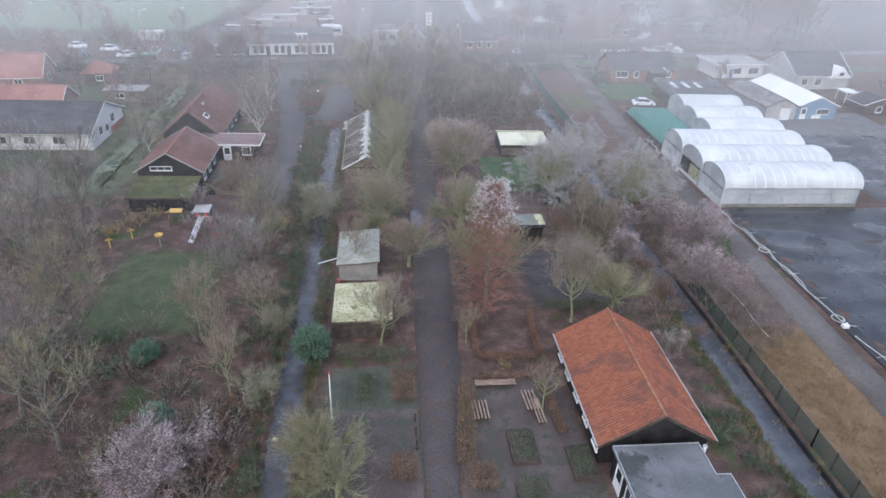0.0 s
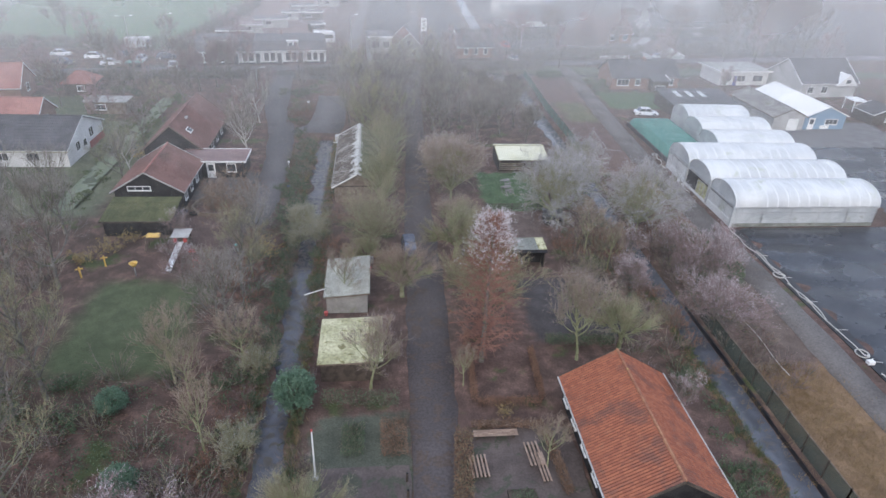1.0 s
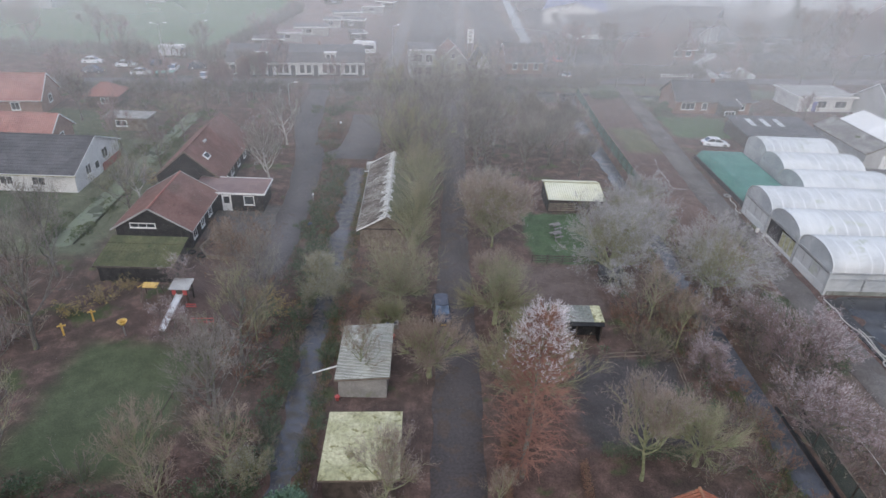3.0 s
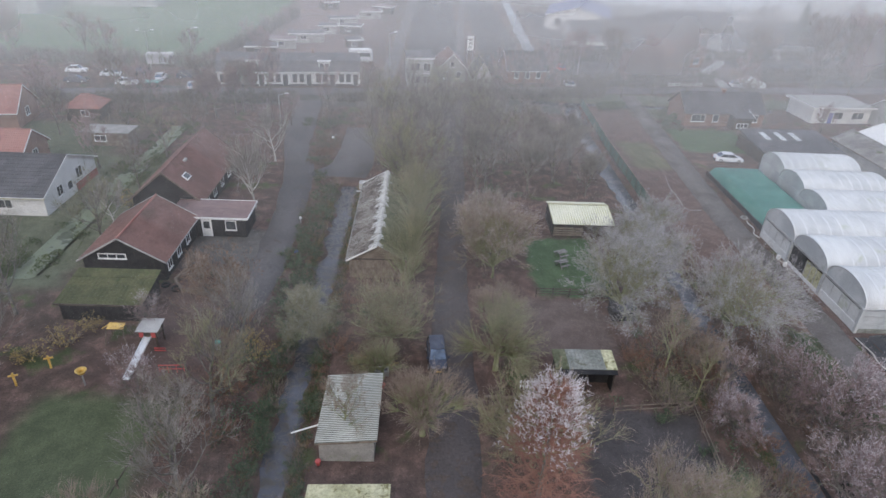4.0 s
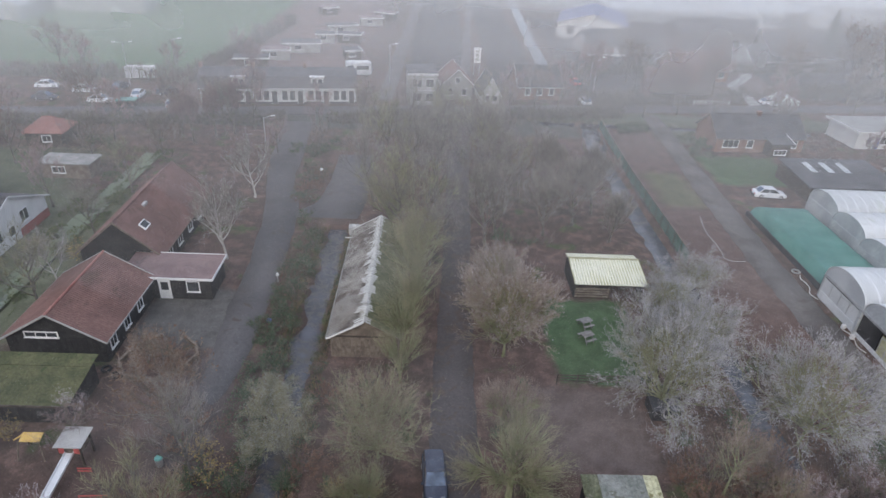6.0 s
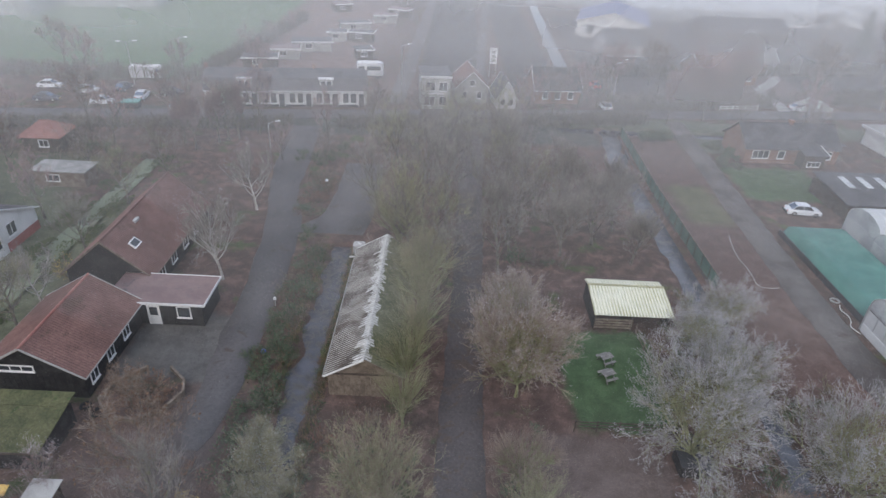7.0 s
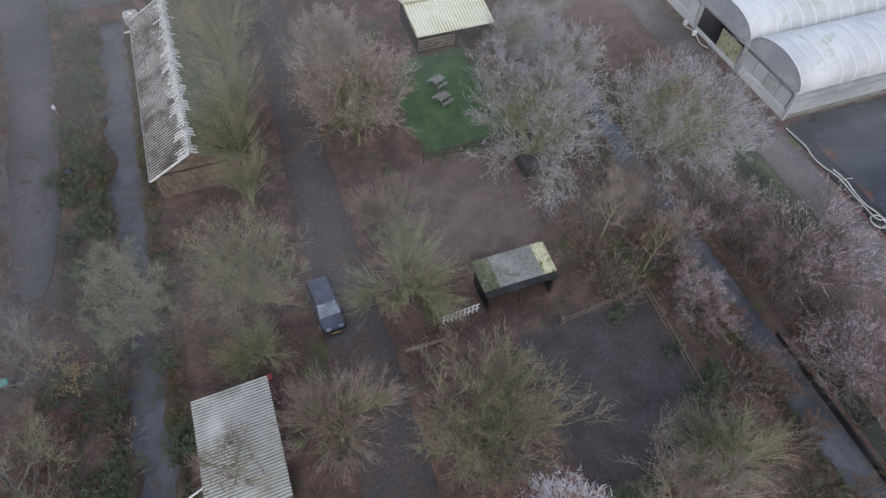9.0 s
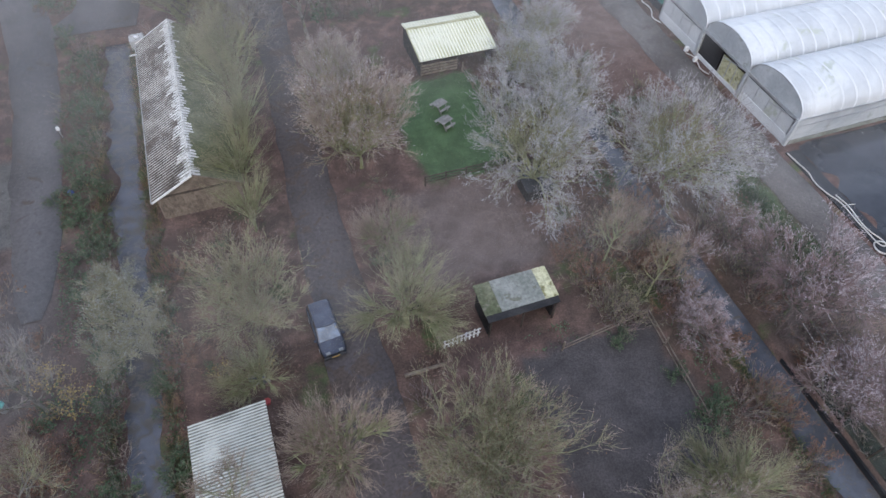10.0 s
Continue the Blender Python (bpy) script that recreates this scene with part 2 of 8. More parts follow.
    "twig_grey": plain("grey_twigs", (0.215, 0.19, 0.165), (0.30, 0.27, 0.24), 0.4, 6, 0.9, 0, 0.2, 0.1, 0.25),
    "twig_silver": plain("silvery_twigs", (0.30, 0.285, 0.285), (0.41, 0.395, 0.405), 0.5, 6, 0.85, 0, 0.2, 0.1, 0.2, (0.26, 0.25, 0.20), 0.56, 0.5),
    "twig_red": plain("rust_red_twigs", (0.235, 0.098, 0.068), (0.32, 0.15, 0.10), 0.4, 6, 0.9, 0, 0.2, 0.1, 0.25),
    "twig_purple": plain("purplish_twigs", (0.235, 0.155, 0.155), (0.315, 0.215, 0.215), 0.4, 6, 0.9, 0, 0.2, 0.1, 0.25),
    "twig_tip": plain("pale_brown_twig_tips", (0.29, 0.235, 0.205), (0.40, 0.335, 0.305), 0.6, 6, 0.9, 0, 0.2, 0.1, 0.2),
    "rime": plain("pale_pink_tips", (0.48, 0.44, 0.455), (0.62, 0.58, 0.60), 0.8, 6, 0.9, 0, 0.2, 0.1, 0.15),
    "pink_tip": plain("dull_pink_twig_tips", (0.41, 0.345, 0.36), (0.55, 0.475, 0.495), 0.6, 6, 0.9, 0, 0.2, 0.1, 0.2),
    "rime_grey": plain("silver_grey_buds", (0.33, 0.315, 0.325), (0.46, 0.44, 0.46), 0.8, 6, 0.9, 0, 0.2, 0.1, 0.15),
    "leaf_dry": plain("dry_buds_and_leaves", (0.24, 0.165, 0.125), (0.34, 0.25, 0.20), 0.9, 9, 0.85, 0, 0.2, 0.1, 0.3),
    "leaf_sallow": plain("grey_sallow_leaves", (0.31, 0.31, 0.25), (0.41, 0.405, 0.34), 0.9, 9, 0.85, 0, 0.2, 0.1, 0.3),
    "leaf_green": plain("evergreen_leaves", (0.045, 0.085, 0.035), (0.09, 0.14, 0.06), 0.9, 9, 0.55, 0, 0.35, 0.1, 0.35),
    "leaf_blue": plain("blue_green_leaves", (0.065, 0.14, 0.08), (0.115, 0.21, 0.125), 0.9, 9, 0.5, 0, 0.35, 0.1, 0.35),
    "leaf_yellow": plain("yellow_autumn_leaves", (0.36, 0.24, 0.04), (0.46, 0.33, 0.07), 0.9, 9, 0.7, 0, 0.3, 0.1, 0.3),
    "leaf_brown": plain("brown_beech_leaves", (0.15, 0.082, 0.045), (0.215, 0.122, 0.07), 0.7, 9, 0.8, 0, 0.25, 0.1, 0.35),
    "leaf_dead": plain("dead_brown_leaves", (0.14, 0.078, 0.056), (0.205, 0.122, 0.09), 0.6, 9, 0.85, 0, 0.2, 0.1, 0.35),
    "grass": plain("grass_blades", (0.06, 0.095, 0.03), (0.11, 0.14, 0.05), 0.4, 9, 0.8, 0, 0.25, 0.1, 0.3),
    "dry_grass": plain("dry_grass_blades", (0.24, 0.16, 0.07), (0.33, 0.23, 0.11), 0.3, 9, 0.9, 0, 0.2, 0.1, 0.3),
}


def ground_material():
    """Leaf litter and soil, with lawns, plots and yards that have ragged edges."""
    k = Nodes("leaf_litter_and_lawns")
    tc = k.n.new("ShaderNodeTexCoord")
    p = tc.outputs["Object"]
    big, mid, fine = k.noise(p, 0.05, 6), k.noise(p, 0.6, 6, 0.65), k.noise(p, 9.0, 4, 0.65)
    wob = k.noise(p, 0.35, 5, 0.6)
    sub = k.n.new("ShaderNodeVectorMath")
    sub.operation = "MULTIPLY_ADD"
    sub.inputs[1].default_value, sub.inputs[2].default_value = (3.0, 3.0, 0.0), (-1.5, -1.5, 0.0)
    k.link(wob.outputs["Color"], sub.inputs[0])
    add = k.n.new("ShaderNodeVectorMath")
    k.link(p, add.inputs[0])
    k.link(sub.outputs[0], add.inputs[1])
    xyz = k.n.new("ShaderNodeSeparateXYZ")
    k.link(add.outputs[0], xyz.inputs[0])
    x, y = xyz.outputs["X"], xyz.outputs["Y"]
    col = k.mix(k.band(big.outputs["Fac"], 0.35, 0.65), (0.104, 0.068, 0.060), (0.092, 0.068, 0.056))
    col = k.mix(k.band(mid.outputs["Fac"], 0.45, 0.7), col, (0.15, 0.098, 0.08))
    col = k.mix(k.band(k.noise(p, 0.22, 6, 0.6).outputs["Fac"], 0.56, 0.66), col, (0.075, 0.09, 0.042))
    lawn, lawn2, plot, yard, mud, straw, field = (0.075, 0.105, 0.045), (0.06, 0.125, 0.04), (0.135, 0.082, 0.068), (0.074, 0.064, 0.064), (0.145, 0.10, 0.085), (0.23, 0.135, 0.06), (0.105, 0.20, 0.085)
    for x0, y0, x1, y1, soft, tone in (
        (-22, 61, -10.5, 80, 2.0, (0.125, 0.078, 0.064)), (-27.5, 47, -16.6, 61.5, 1.2, (0.08, 0.105, 0.04)), (-48, 76, -33.5, 112, 1.5, (0.12, 0.135, 0.07)), (-75, 84, -44, 126, 2.5, (0.085, 0.105, 0.05)),
        (14.8, 77.3, 23.4, 90.2, 0.5, lawn2), (11.5, 68.0, 20.8, 76.8, 0.7, mud), (15.2, 50.2, 25.0, 60.8, 0.6, yard),
        (-4.3, 28, 2.9, 41.5, 0.4, (0.085, 0.095, 0.065)), (-23.4, 80.6, -13, 90, 0.8, (0.115, 0.108, 0.10)), (-16.5, 66, -12.6, 80, 2.0, (0.10, 0.082, 0.078)),
        (33, 96, 43.5, 144, 0.8, plot), (34, 74, 42, 97, 0.8, (0.15, 0.09, 0.07)), (36, 114, 42, 126, 1.5, (0.12, 0.12, 0.055)), (33.2, 20, 41, 46, 1.0, straw),
        (33.2, 46, 41.5, 66, 1.2, (0.14, 0.10, 0.08)), (37.5, 59, 41, 72, 0.8, (0.07, 0.10, 0.04)), (47, 122, 60, 134, 1.0, (0.07, 0.125, 0.045)),
        (44, 140, 70, 148, 1.0, (0.10, 0.115, 0.07)), (-60, 140, 30, 150, 1.0, (0.085, 0.085, 0.07)), (20, 150, 130, 156, 1.0, (0.11, 0.13, 0.08)),
        (-400, 166, -44, 420, 3.0, field), (-44, 172, -14, 420, 4.0, (0.22, 0.14, 0.12)), (-2, 166, 12, 420, 1.0, (0.06, 0.055, 0.055)), (17, 166, 28, 420, 1.0, (0.06, 0.055, 0.055)),
        (36, 172, 300, 262, 3.0, (0.085, 0.075, 0.078)), (56, 174, 84, 200, 2.0, (0.17, 0.125, 0.115)), (68, 98, 96, 115, 0.6, (0.17, 0.165, 0.165)),
    ):
        m = k.math("MULTIPLY", k.band(x, x0 - soft, x0 + soft), k.band(x, x1 + soft, x1 - soft))
        m = k.math("MULTIPLY", m, k.math("MULTIPLY", k.band(y, y0 - soft, y0 + soft), k.band(y, y1 + soft, y1 - soft)))
        col = k.mix(m, col, dull(tone, 0.3))
    grain = k.band(fine.outputs["Fac"], 0.25, 0.75, 0.72, 1.28)
    mott = k.band(mid.outputs["Fac"], 0.3, 0.7, 0.8, 1.2)
    shade = k.n.new("ShaderNodeVectorMath")
    shade.operation = "SCALE"
    k.link(col, shade.inputs[0])
    k.link(k.math("MULTIPLY", grain, mott), shade.inputs["Scale"])
    k.bump(k.math("ADD", fine.outputs["Fac"], mid.outputs["Fac"]), 0.5, 0.12)
    return k.done(shade.outputs[0], 0.9, 0.0, 0.2)


def water_material(name, tone, cover=None, litter=0.52):
    k = Nodes(name)
    p = k.place()
    n = k.noise(p, 0.5, 6, 0.6)
    col = k.mix(k.band(n.outputs["Fac"], 0.4, 0.65), tone, tuple(c * 1.6 for c in tone))
    rough = 0.08
    if cover:
        m = k.band(k.noise(p, 0.25, 5).outputs["Fac"], 0.35, 0.5)
        col = k.mix(m, col, cover)
        rough = k.math("ADD", k.math("MULTIPLY", m, 0.5), 0.08)
    else:
        mat_ = k.band(k.noise(p, 1.3, 6, 0.7, 0.8).outputs["Fac"], litter, litter + 0.14)
        col = k.mix(mat_, col, (0.07, 0.062, 0.052))
        rough = k.math("ADD", k.math("MULTIPLY", mat_, 0.5), 0.07)
    k.bump(k.noise(p, 3.0, 3).outputs["Fac"], 0.05, 0.02)
    return k.done(col, rough, 0.0, 0.5)


def crest_material(name, base, base2, crest, axis, pitch, lo, hi, weight=0.24):
    """Corrugated sheet with patches where the crests are paler than the valleys."""
    k = Nodes(name)
    p = k.place()
    tc = k.n.new("ShaderNodeTexCoord")
    xyz = k.n.new("ShaderNodeSeparateXYZ")
    k.link(tc.outputs["Object"], xyz.inputs[0])
    wave = k.math("SINE", k.math("MULTIPLY", xyz.outputs[axis], 2 * math.pi / pitch), 0.0)
    patch = k.noise(p, 0.45, 6, 0.65, 0.4)
    both_ = k.math("ADD", k.math("MULTIPLY", wave, weight), patch.outputs["Fac"])
    col = k.mix(k.band(k.noise(p, 0.8, 5).outputs["Fac"], 0.35, 0.65), base, base2)
    col = k.mix(k.band(both_, lo, hi), col, crest)
    k.bump(k.noise(p, 9.0, 3).outputs["Fac"], 0.25, 0.03)
    return k.done(col, 0.85, 0.0, 0.25)


M["rib_dark"] = crest_material("mossy_brown_sheet_with_pale_ribs", (0.052, 0.044, 0.038), (0.08, 0.064, 0.054), (0.44, 0.43, 0.405), "Y", 0.2704, 0.90, 1.12, 0.6)
M["rib_pale"] = crest_material("pale_sheet_with_dark_ribs", (0.13, 0.13, 0.11), (0.2, 0.2, 0.17), (0.50, 0.51, 0.47), "Y", 0.18205, 0.36, 0.52)
M["rib_cream"] = crest_material("cream_sheet_with_darker_valleys", (0.44, 0.44, 0.26), (0.54, 0.53, 0.35), (0.74, 0.735, 0.60), "X", 0.30, 0.30, 0.46)
M["green_fence"].node_tree.nodes["Principled BSDF"].inputs["Alpha"].default_value = 0.85  # a dense net
M["thin_net"].node_tree.nodes["Principled BSDF"].inputs["Alpha"].default_value = 0.5  # an open net
M["ground"] = ground_material()
M["water"] = water_material("still_ditch_water", (0.07, 0.075, 0.09))
M["leafy_water"] = water_material("ditch_water_with_leaf_mats", (0.06, 0.062, 0.074), None, 0.46)
M["duckweed"] = water_material("duckweed_water", (0.085, 0.10, 0.07), (0.165, 0.195, 0.125))


def tile_material():
    """Old orange pantiles: each its own tone, with weather stains that run over many of them."""
    k = Nodes("old_orange_pantiles")
    tc, info, geo = (k.n.new(q) for q in ("ShaderNodeTexCoord", "ShaderNodeObjectInfo", "ShaderNodeNewGeometry"))
    p = geo.outputs["Position"]
    tone = k.math("FRACT", k.math("ADD", info.outputs["Random"], geo.outputs["Random Per Island"]), 0.0)
    col = k.mix(tone, (0.215, 0.070, 0.040), (0.315, 0.112, 0.060))
    col = k.mix(k.band(k.noise(p, 0.42, 7, 0.65, 0.5).outputs["Fac"], 0.50, 0.64, 0.0, 0.75), col, (0.125, 0.060, 0.048))
    col = k.mix(k.band(k.noise(p, 1.6, 6, 0.7).outputs["Fac"], 0.56, 0.72, 0.0, 0.6), col, (0.33, 0.16, 0.095))
    col = k.mix(k.band(k.noise(p, 3.1, 6, 0.7).outputs["Fac"], 0.62, 0.72, 0.0, 0.6), col, (0.10, 0.07, 0.055))
    k.bump(k.noise(p, 14.0, 4).outputs["Fac"], 0.3, 0.02)
    return k.done(col, 0.62, 0.0, 0.35)


M["pantile"] = tile_material()


def cloth_material():
    """Black ground cloth lying wet in shallow folds."""
    k = Nodes("wet_black_ground_cloth")
    p = k.place()
    n = k.noise(p, 0.25, 5, 0.55)
    col = k.mix(k.band(n.outputs["Fac"], 0.4, 0.65), (0.022, 0.024, 0.030), (0.045, 0.048, 0.056))
    rough = k.band(k.noise(p, 0.18, 4).outputs["Fac"], 0.4, 0.6, 0.16, 0.4)
    k.bump(k.noise(p, 14.0, 3).outputs["Fac"], 0.15, 0.02)
    return k.done(col, rough, 0.0, 0.5)


M["cloth"] = cloth_material()


def mist_material():
    """A see-through white sheet that imitates haze: lets most light pass, and scatters a little of the daylight that
    falls on it; thin near the ground.
    """
    k = Nodes("thin_mist")
    tc = k.n.new("ShaderNodeTexCoord")
    xyz = k.n.new("ShaderNodeSeparateXYZ")
    k.link(tc.outputs["Object"], xyz.inputs[0])
    info = k.n.new("ShaderNodeObjectInfo")
    sep = k.n.new("ShaderNodeSeparateColor")
    k.link(info.outputs["Color"], sep.inputs[0])
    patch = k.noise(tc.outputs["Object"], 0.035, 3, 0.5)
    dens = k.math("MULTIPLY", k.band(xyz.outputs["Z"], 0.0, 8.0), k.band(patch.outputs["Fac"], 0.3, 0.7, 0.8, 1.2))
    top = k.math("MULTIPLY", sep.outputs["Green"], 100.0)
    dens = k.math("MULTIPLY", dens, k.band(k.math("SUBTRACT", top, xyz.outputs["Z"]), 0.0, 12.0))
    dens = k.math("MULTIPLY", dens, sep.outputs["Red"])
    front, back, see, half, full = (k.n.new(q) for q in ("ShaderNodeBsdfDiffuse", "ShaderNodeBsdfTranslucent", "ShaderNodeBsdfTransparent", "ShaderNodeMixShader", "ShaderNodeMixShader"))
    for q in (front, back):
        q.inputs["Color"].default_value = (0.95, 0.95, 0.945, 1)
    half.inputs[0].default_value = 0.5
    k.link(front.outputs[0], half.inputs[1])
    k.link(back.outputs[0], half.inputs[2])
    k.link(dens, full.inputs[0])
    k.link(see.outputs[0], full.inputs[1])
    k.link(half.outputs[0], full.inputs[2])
    k.link(full.outputs[0], k.n["Material Output"].inputs["Surface"])
    return k.mat


M["mist"] = mist_material()


# ---- mesh helpers ----
class Shape:
    """Vertices and faces of one part, gathered before they become a mesh."""

    def __init__(self):
        self.v, self.f = [], []

    def add(self, verts, faces):
        n = len(self.v)
        self.v += [tuple(p) for p in verts]
        self.f += [tuple(i + n for i in q) for q in faces]
        return self

    def box(self, x0, y0, z0, x1, y1, z1):
        return self.add([(x0, y0, z0), (x1, y0, z0), (x1, y1, z0), (x0, y1, z0), (x0, y0, z1), (x1, y0, z1), (x1, y1, z1), (x0, y1, z1)],
                        [(3, 2, 1, 0), (4, 5, 6, 7), (0, 1, 5, 4), (1, 2, 6, 5), (2, 3, 7, 6), (3, 0, 4, 7)])

    def beam(self, a, b, w, h):
        """A square bar from a to b."""
        a, b = Vector(a), Vector(b)
        d = (b - a).normalized()
        side = d.cross(Vector((0, 0, 1)))
        side = side.normalized() if side.length > 1e-4 else Vector((1, 0, 0))
        up = side.cross(d)
        q = [side * (s * w / 2) + up * (u * h / 2) for s, u in ((-1, -1), (1, -1), (1, 1), (-1, 1))]
        return self.add([a + k for k in q] + [b + k for k in q], [(3, 2, 1, 0), (4, 5, 6, 7), (0, 1, 5, 4), (1, 2, 6, 5), (2, 3, 7, 6), (3, 0, 4, 7)])

    def tube(self, a, b, r0, r1, n=6, caps=True):
        a, b = Vector(a), Vector(b)
        d = (b - a).normalized()
        s = d.orthogonal().normalized()
        u = d.cross(s)
        ring = [(math.cos(2 * math.pi * i / n), math.sin(2 * math.pi * i / n)) for i in range(n)]
        vs = [a + (s * c + u * w) * r0 for c, w in ring] + [b + (s * c + u * w) * r1 for c, w in ring]
        fs = [(i, (i + 1) % n, n + (i + 1) % n, n + i) for i in range(n)]
        if caps:
            fs += [tuple(range(n - 1, -1, -1)), tuple(range(n, 2 * n))]
        return self.add(vs, fs)

    def prism(self, poly, z0, z1):
        """An upright block on an outline given counter-clockwise."""
        n = len(poly)
        vs = [(x, y, z0) for x, y in poly] + [(x, y, z1) for x, y in poly]
        return self.add(vs, [tuple(range(n - 1, -1, -1)), tuple(range(n, 2 * n))] + [(i, (i + 1) % n, n + (i + 1) % n, n + i) for i in range(n)])

    def slab(self, a, b, c, d, t):
        """A flat panel of thickness t below the four corners."""
        a, b, c, d = (Vector(p) for p in (a, b, c, d))
        n = (b - a).cross(d - a).normalized() * t
        return self.add([a - n, b - n, c - n, d - n, a, b, c, d], [(3, 2, 1, 0), (4, 5, 6, 7), (0, 1, 5, 4), (1, 2, 6, 5), (2, 3, 7, 6), (3, 0, 4, 7)])

    def ribbed(self, a, b, c, d, pitch, amp, t=0.05, rows=1, step=0.0, rough=0.0):
        """A corrugated or tiled slope: ridges lie along a-d, side by side from a to b; rows of tiles lap by step."""
        a, b, c, d = (Vector(p) for p in (a, b, c, d))
        nrm = (b - a).cross(d - a).normalized()
        nu = max(2, int(round((b - a).length / pitch))) * 4
        us = [i / nu for i in range(nu + 1)]
        vs = []
        for r in range(rows):
            vs += [(r / rows, step), ((r + 0.98) / rows, 0.0)]
        if rows == 1:
            vs = [(0.0, 0.0), (0.5, 0.0), (1.0, 0.0)]
        top = []
        for w, lift in vs:
            for i, u in enumerate(us):
                p = a.lerp(b, u).lerp(d.lerp(c, u), w)
                top.append(p + nrm * (amp * math.sin(i * math.pi / 2) + lift + (random.uniform(-rough, rough) if rough else 0)))
        m = len(us)
        fs = [(j * m + i, j * m + i + 1, (j + 1) * m + i + 1, (j + 1) * m + i) for j in range(len(vs) - 1) for i in range(m - 1)]
        self.add(top, fs)
        return self.slab(a - nrm * (amp + 0.01), b - nrm * (amp + 0.01), c - nrm * (amp + 0.01), d - nrm * (amp + 0.01), t)

    def mesh(self, name, material, smooth=False):
        me = bpy.data.meshes.new(name)
        me.from_pydata([tuple(p) for p in self.v], [], self.f)
        me.materials.append(material)
        if smooth:
            me.polygons.foreach_set("use_smooth", [True] * len(me.polygons))
        me.update()
        return me


def thing(name, label, category, at=(0, 0, 0), turn=0.0, group="", kind=""):
    """An Empty at the thing's base, under which its parts hang."""
    ob = new(name)
    ob.empty_display_size = 0.3
    ob.matrix_basis = pose(*at, 0, 0, turn)
    return tagged(ob, label, category, group, kind)


def part(name, shape, material, parent, label="", smooth=False):
    ob = new(name, shape.mesh(name, material, smooth))
    ob.parent = parent
    return tagged(ob, label)


def solo(name, shape, material, label, category, at=(0, 0, 0), turn=0.0, group="", kind="", smooth=False):
    """A thing that is one mesh."""
    ob = new(name, shape.mesh(name, material, smooth))
    ob.matrix_basis = pose(*at, 0, 0, turn)
    return tagged(ob, label, category, group, kind)


def sub_window(parent, x, y, z, w, h, face, bars=0, frame_mat="white_paint", t=0.09):
    """A window on a wall: frame (with its bars), sill and pane. face: the way it looks, s, n, e or w; x, y is its middle on the wall's surface."""
    turn = {"s": 0, "e": 90, "n": 180, "w": 270}[face]
    hold = part("window", Shape().box(-w / 2, -0.012, 0, w / 2, 0.012, h), M["glass"], parent)
    hold.matrix_basis = pose(x, y, z, 0, 0, turn) @ pose(0, -0.02, 0)
    s = Shape()
    s.box(-w / 2 - t, -0.05, -t, w / 2 + t, 0.03, 0).box(-w / 2 - t, -0.05, h, w / 2 + t, 0.03, h + t)
    s.box(-w / 2 - t, -0.05, 0, -w / 2, 0.03, h).box(w / 2, -0.05, 0, w / 2 + t, 0.03, h)
    for i in range(bars):
        bx = -w / 2 + w * (i + 1) / (bars + 1)
        s.box(bx - t * 0.35, -0.035, 0, bx + t * 0.35, 0.02, h)
    fr = part("window_frame", s, M[frame_mat], hold)
    part("window_sill", Shape().box(-w / 2 - t - 0.05, -0.12, -t - 0.05, w / 2 + t + 0.05, 0.03, -t), M[frame_mat], hold)
    return hold


def sub_door(parent, x, y, w, h, face, material="white_paint", glazed=True, z=0.0):
    turn = {"s": 0, "e": 90, "n": 180, "w": 270}[face]
    leaf = part("door", Shape().box(-w / 2, -0.03, 0, w / 2, 0.02, h), M[material], parent)
    leaf.matrix_basis = pose(x, y, z, 0, 0, turn) @ pose(0, -0.01, 0)
    s = Shape().box(-w / 2 - 0.1, -0.06, 0, -w / 2, 0.03, h + 0.1).box(w / 2, -0.06, 0, w / 2 + 0.1, 0.03, h + 0.1).box(-w / 2, -0.06, h, w / 2, 0.03, h + 0.1)
    part("door_frame", s, M["white_paint"], leaf)
    if glazed:
        part("door_pane", Shape().box(-w / 2 + 0.12, -0.042, h * 0.5, w / 2 - 0.12, -0.034, h - 0.14), M["glass"], leaf)
    part("door_handle", Shape().box(w / 2 - 0.14, -0.09, h * 0.47, w / 2 - 0.05, -0.03, h * 0.5), M["galvanised"], leaf)
    return leaf


def walls_gable(w, d, eave, ridge, axis, t=0.2):
    """Four walls on a w by d plan whose low corner is 0, 0; the gables close the two ends of the ridge."""
    s = Shape()
    if axis == "y":
        for y0, y1 in ((0, t), (d - t, d)):
            n = [(0, y0, 0), (w, y0, 0), (w, y0, eave), (w / 2, y0, ridge), (0, y0, eave)]
            s.add(n + [(x, y1, z) for x, _, z in n], [(0, 1, 2, 3, 4), (9, 8, 7, 6, 5)] + [(i, i + 5, (i + 1) % 5 + 5, (i + 1) % 5) for i in range(5)])
        s.box(0, t, 0, t, d - t, eave).box(w - t, t, 0, w, d - t, eave)
    else:
        for x0, x1 in ((0, t), (w - t, w)):
            n = [(x0, 0, 0), (x0, 0, eave), (x0, d / 2, ridge), (x0, d, eave), (x0, d, 0)]
            s.add(n + [(x1, y, z) for _, y, z in n], [(0, 1, 2, 3, 4), (9, 8, 7, 6, 5)] + [(i, i + 5, (i + 1) % 5 + 5, (i + 1) % 5) for i in range(5)])
        s.box(t, 0, 0, w - t, t, eave).box(t, d - t, 0, w - t, d, eave)
    return s


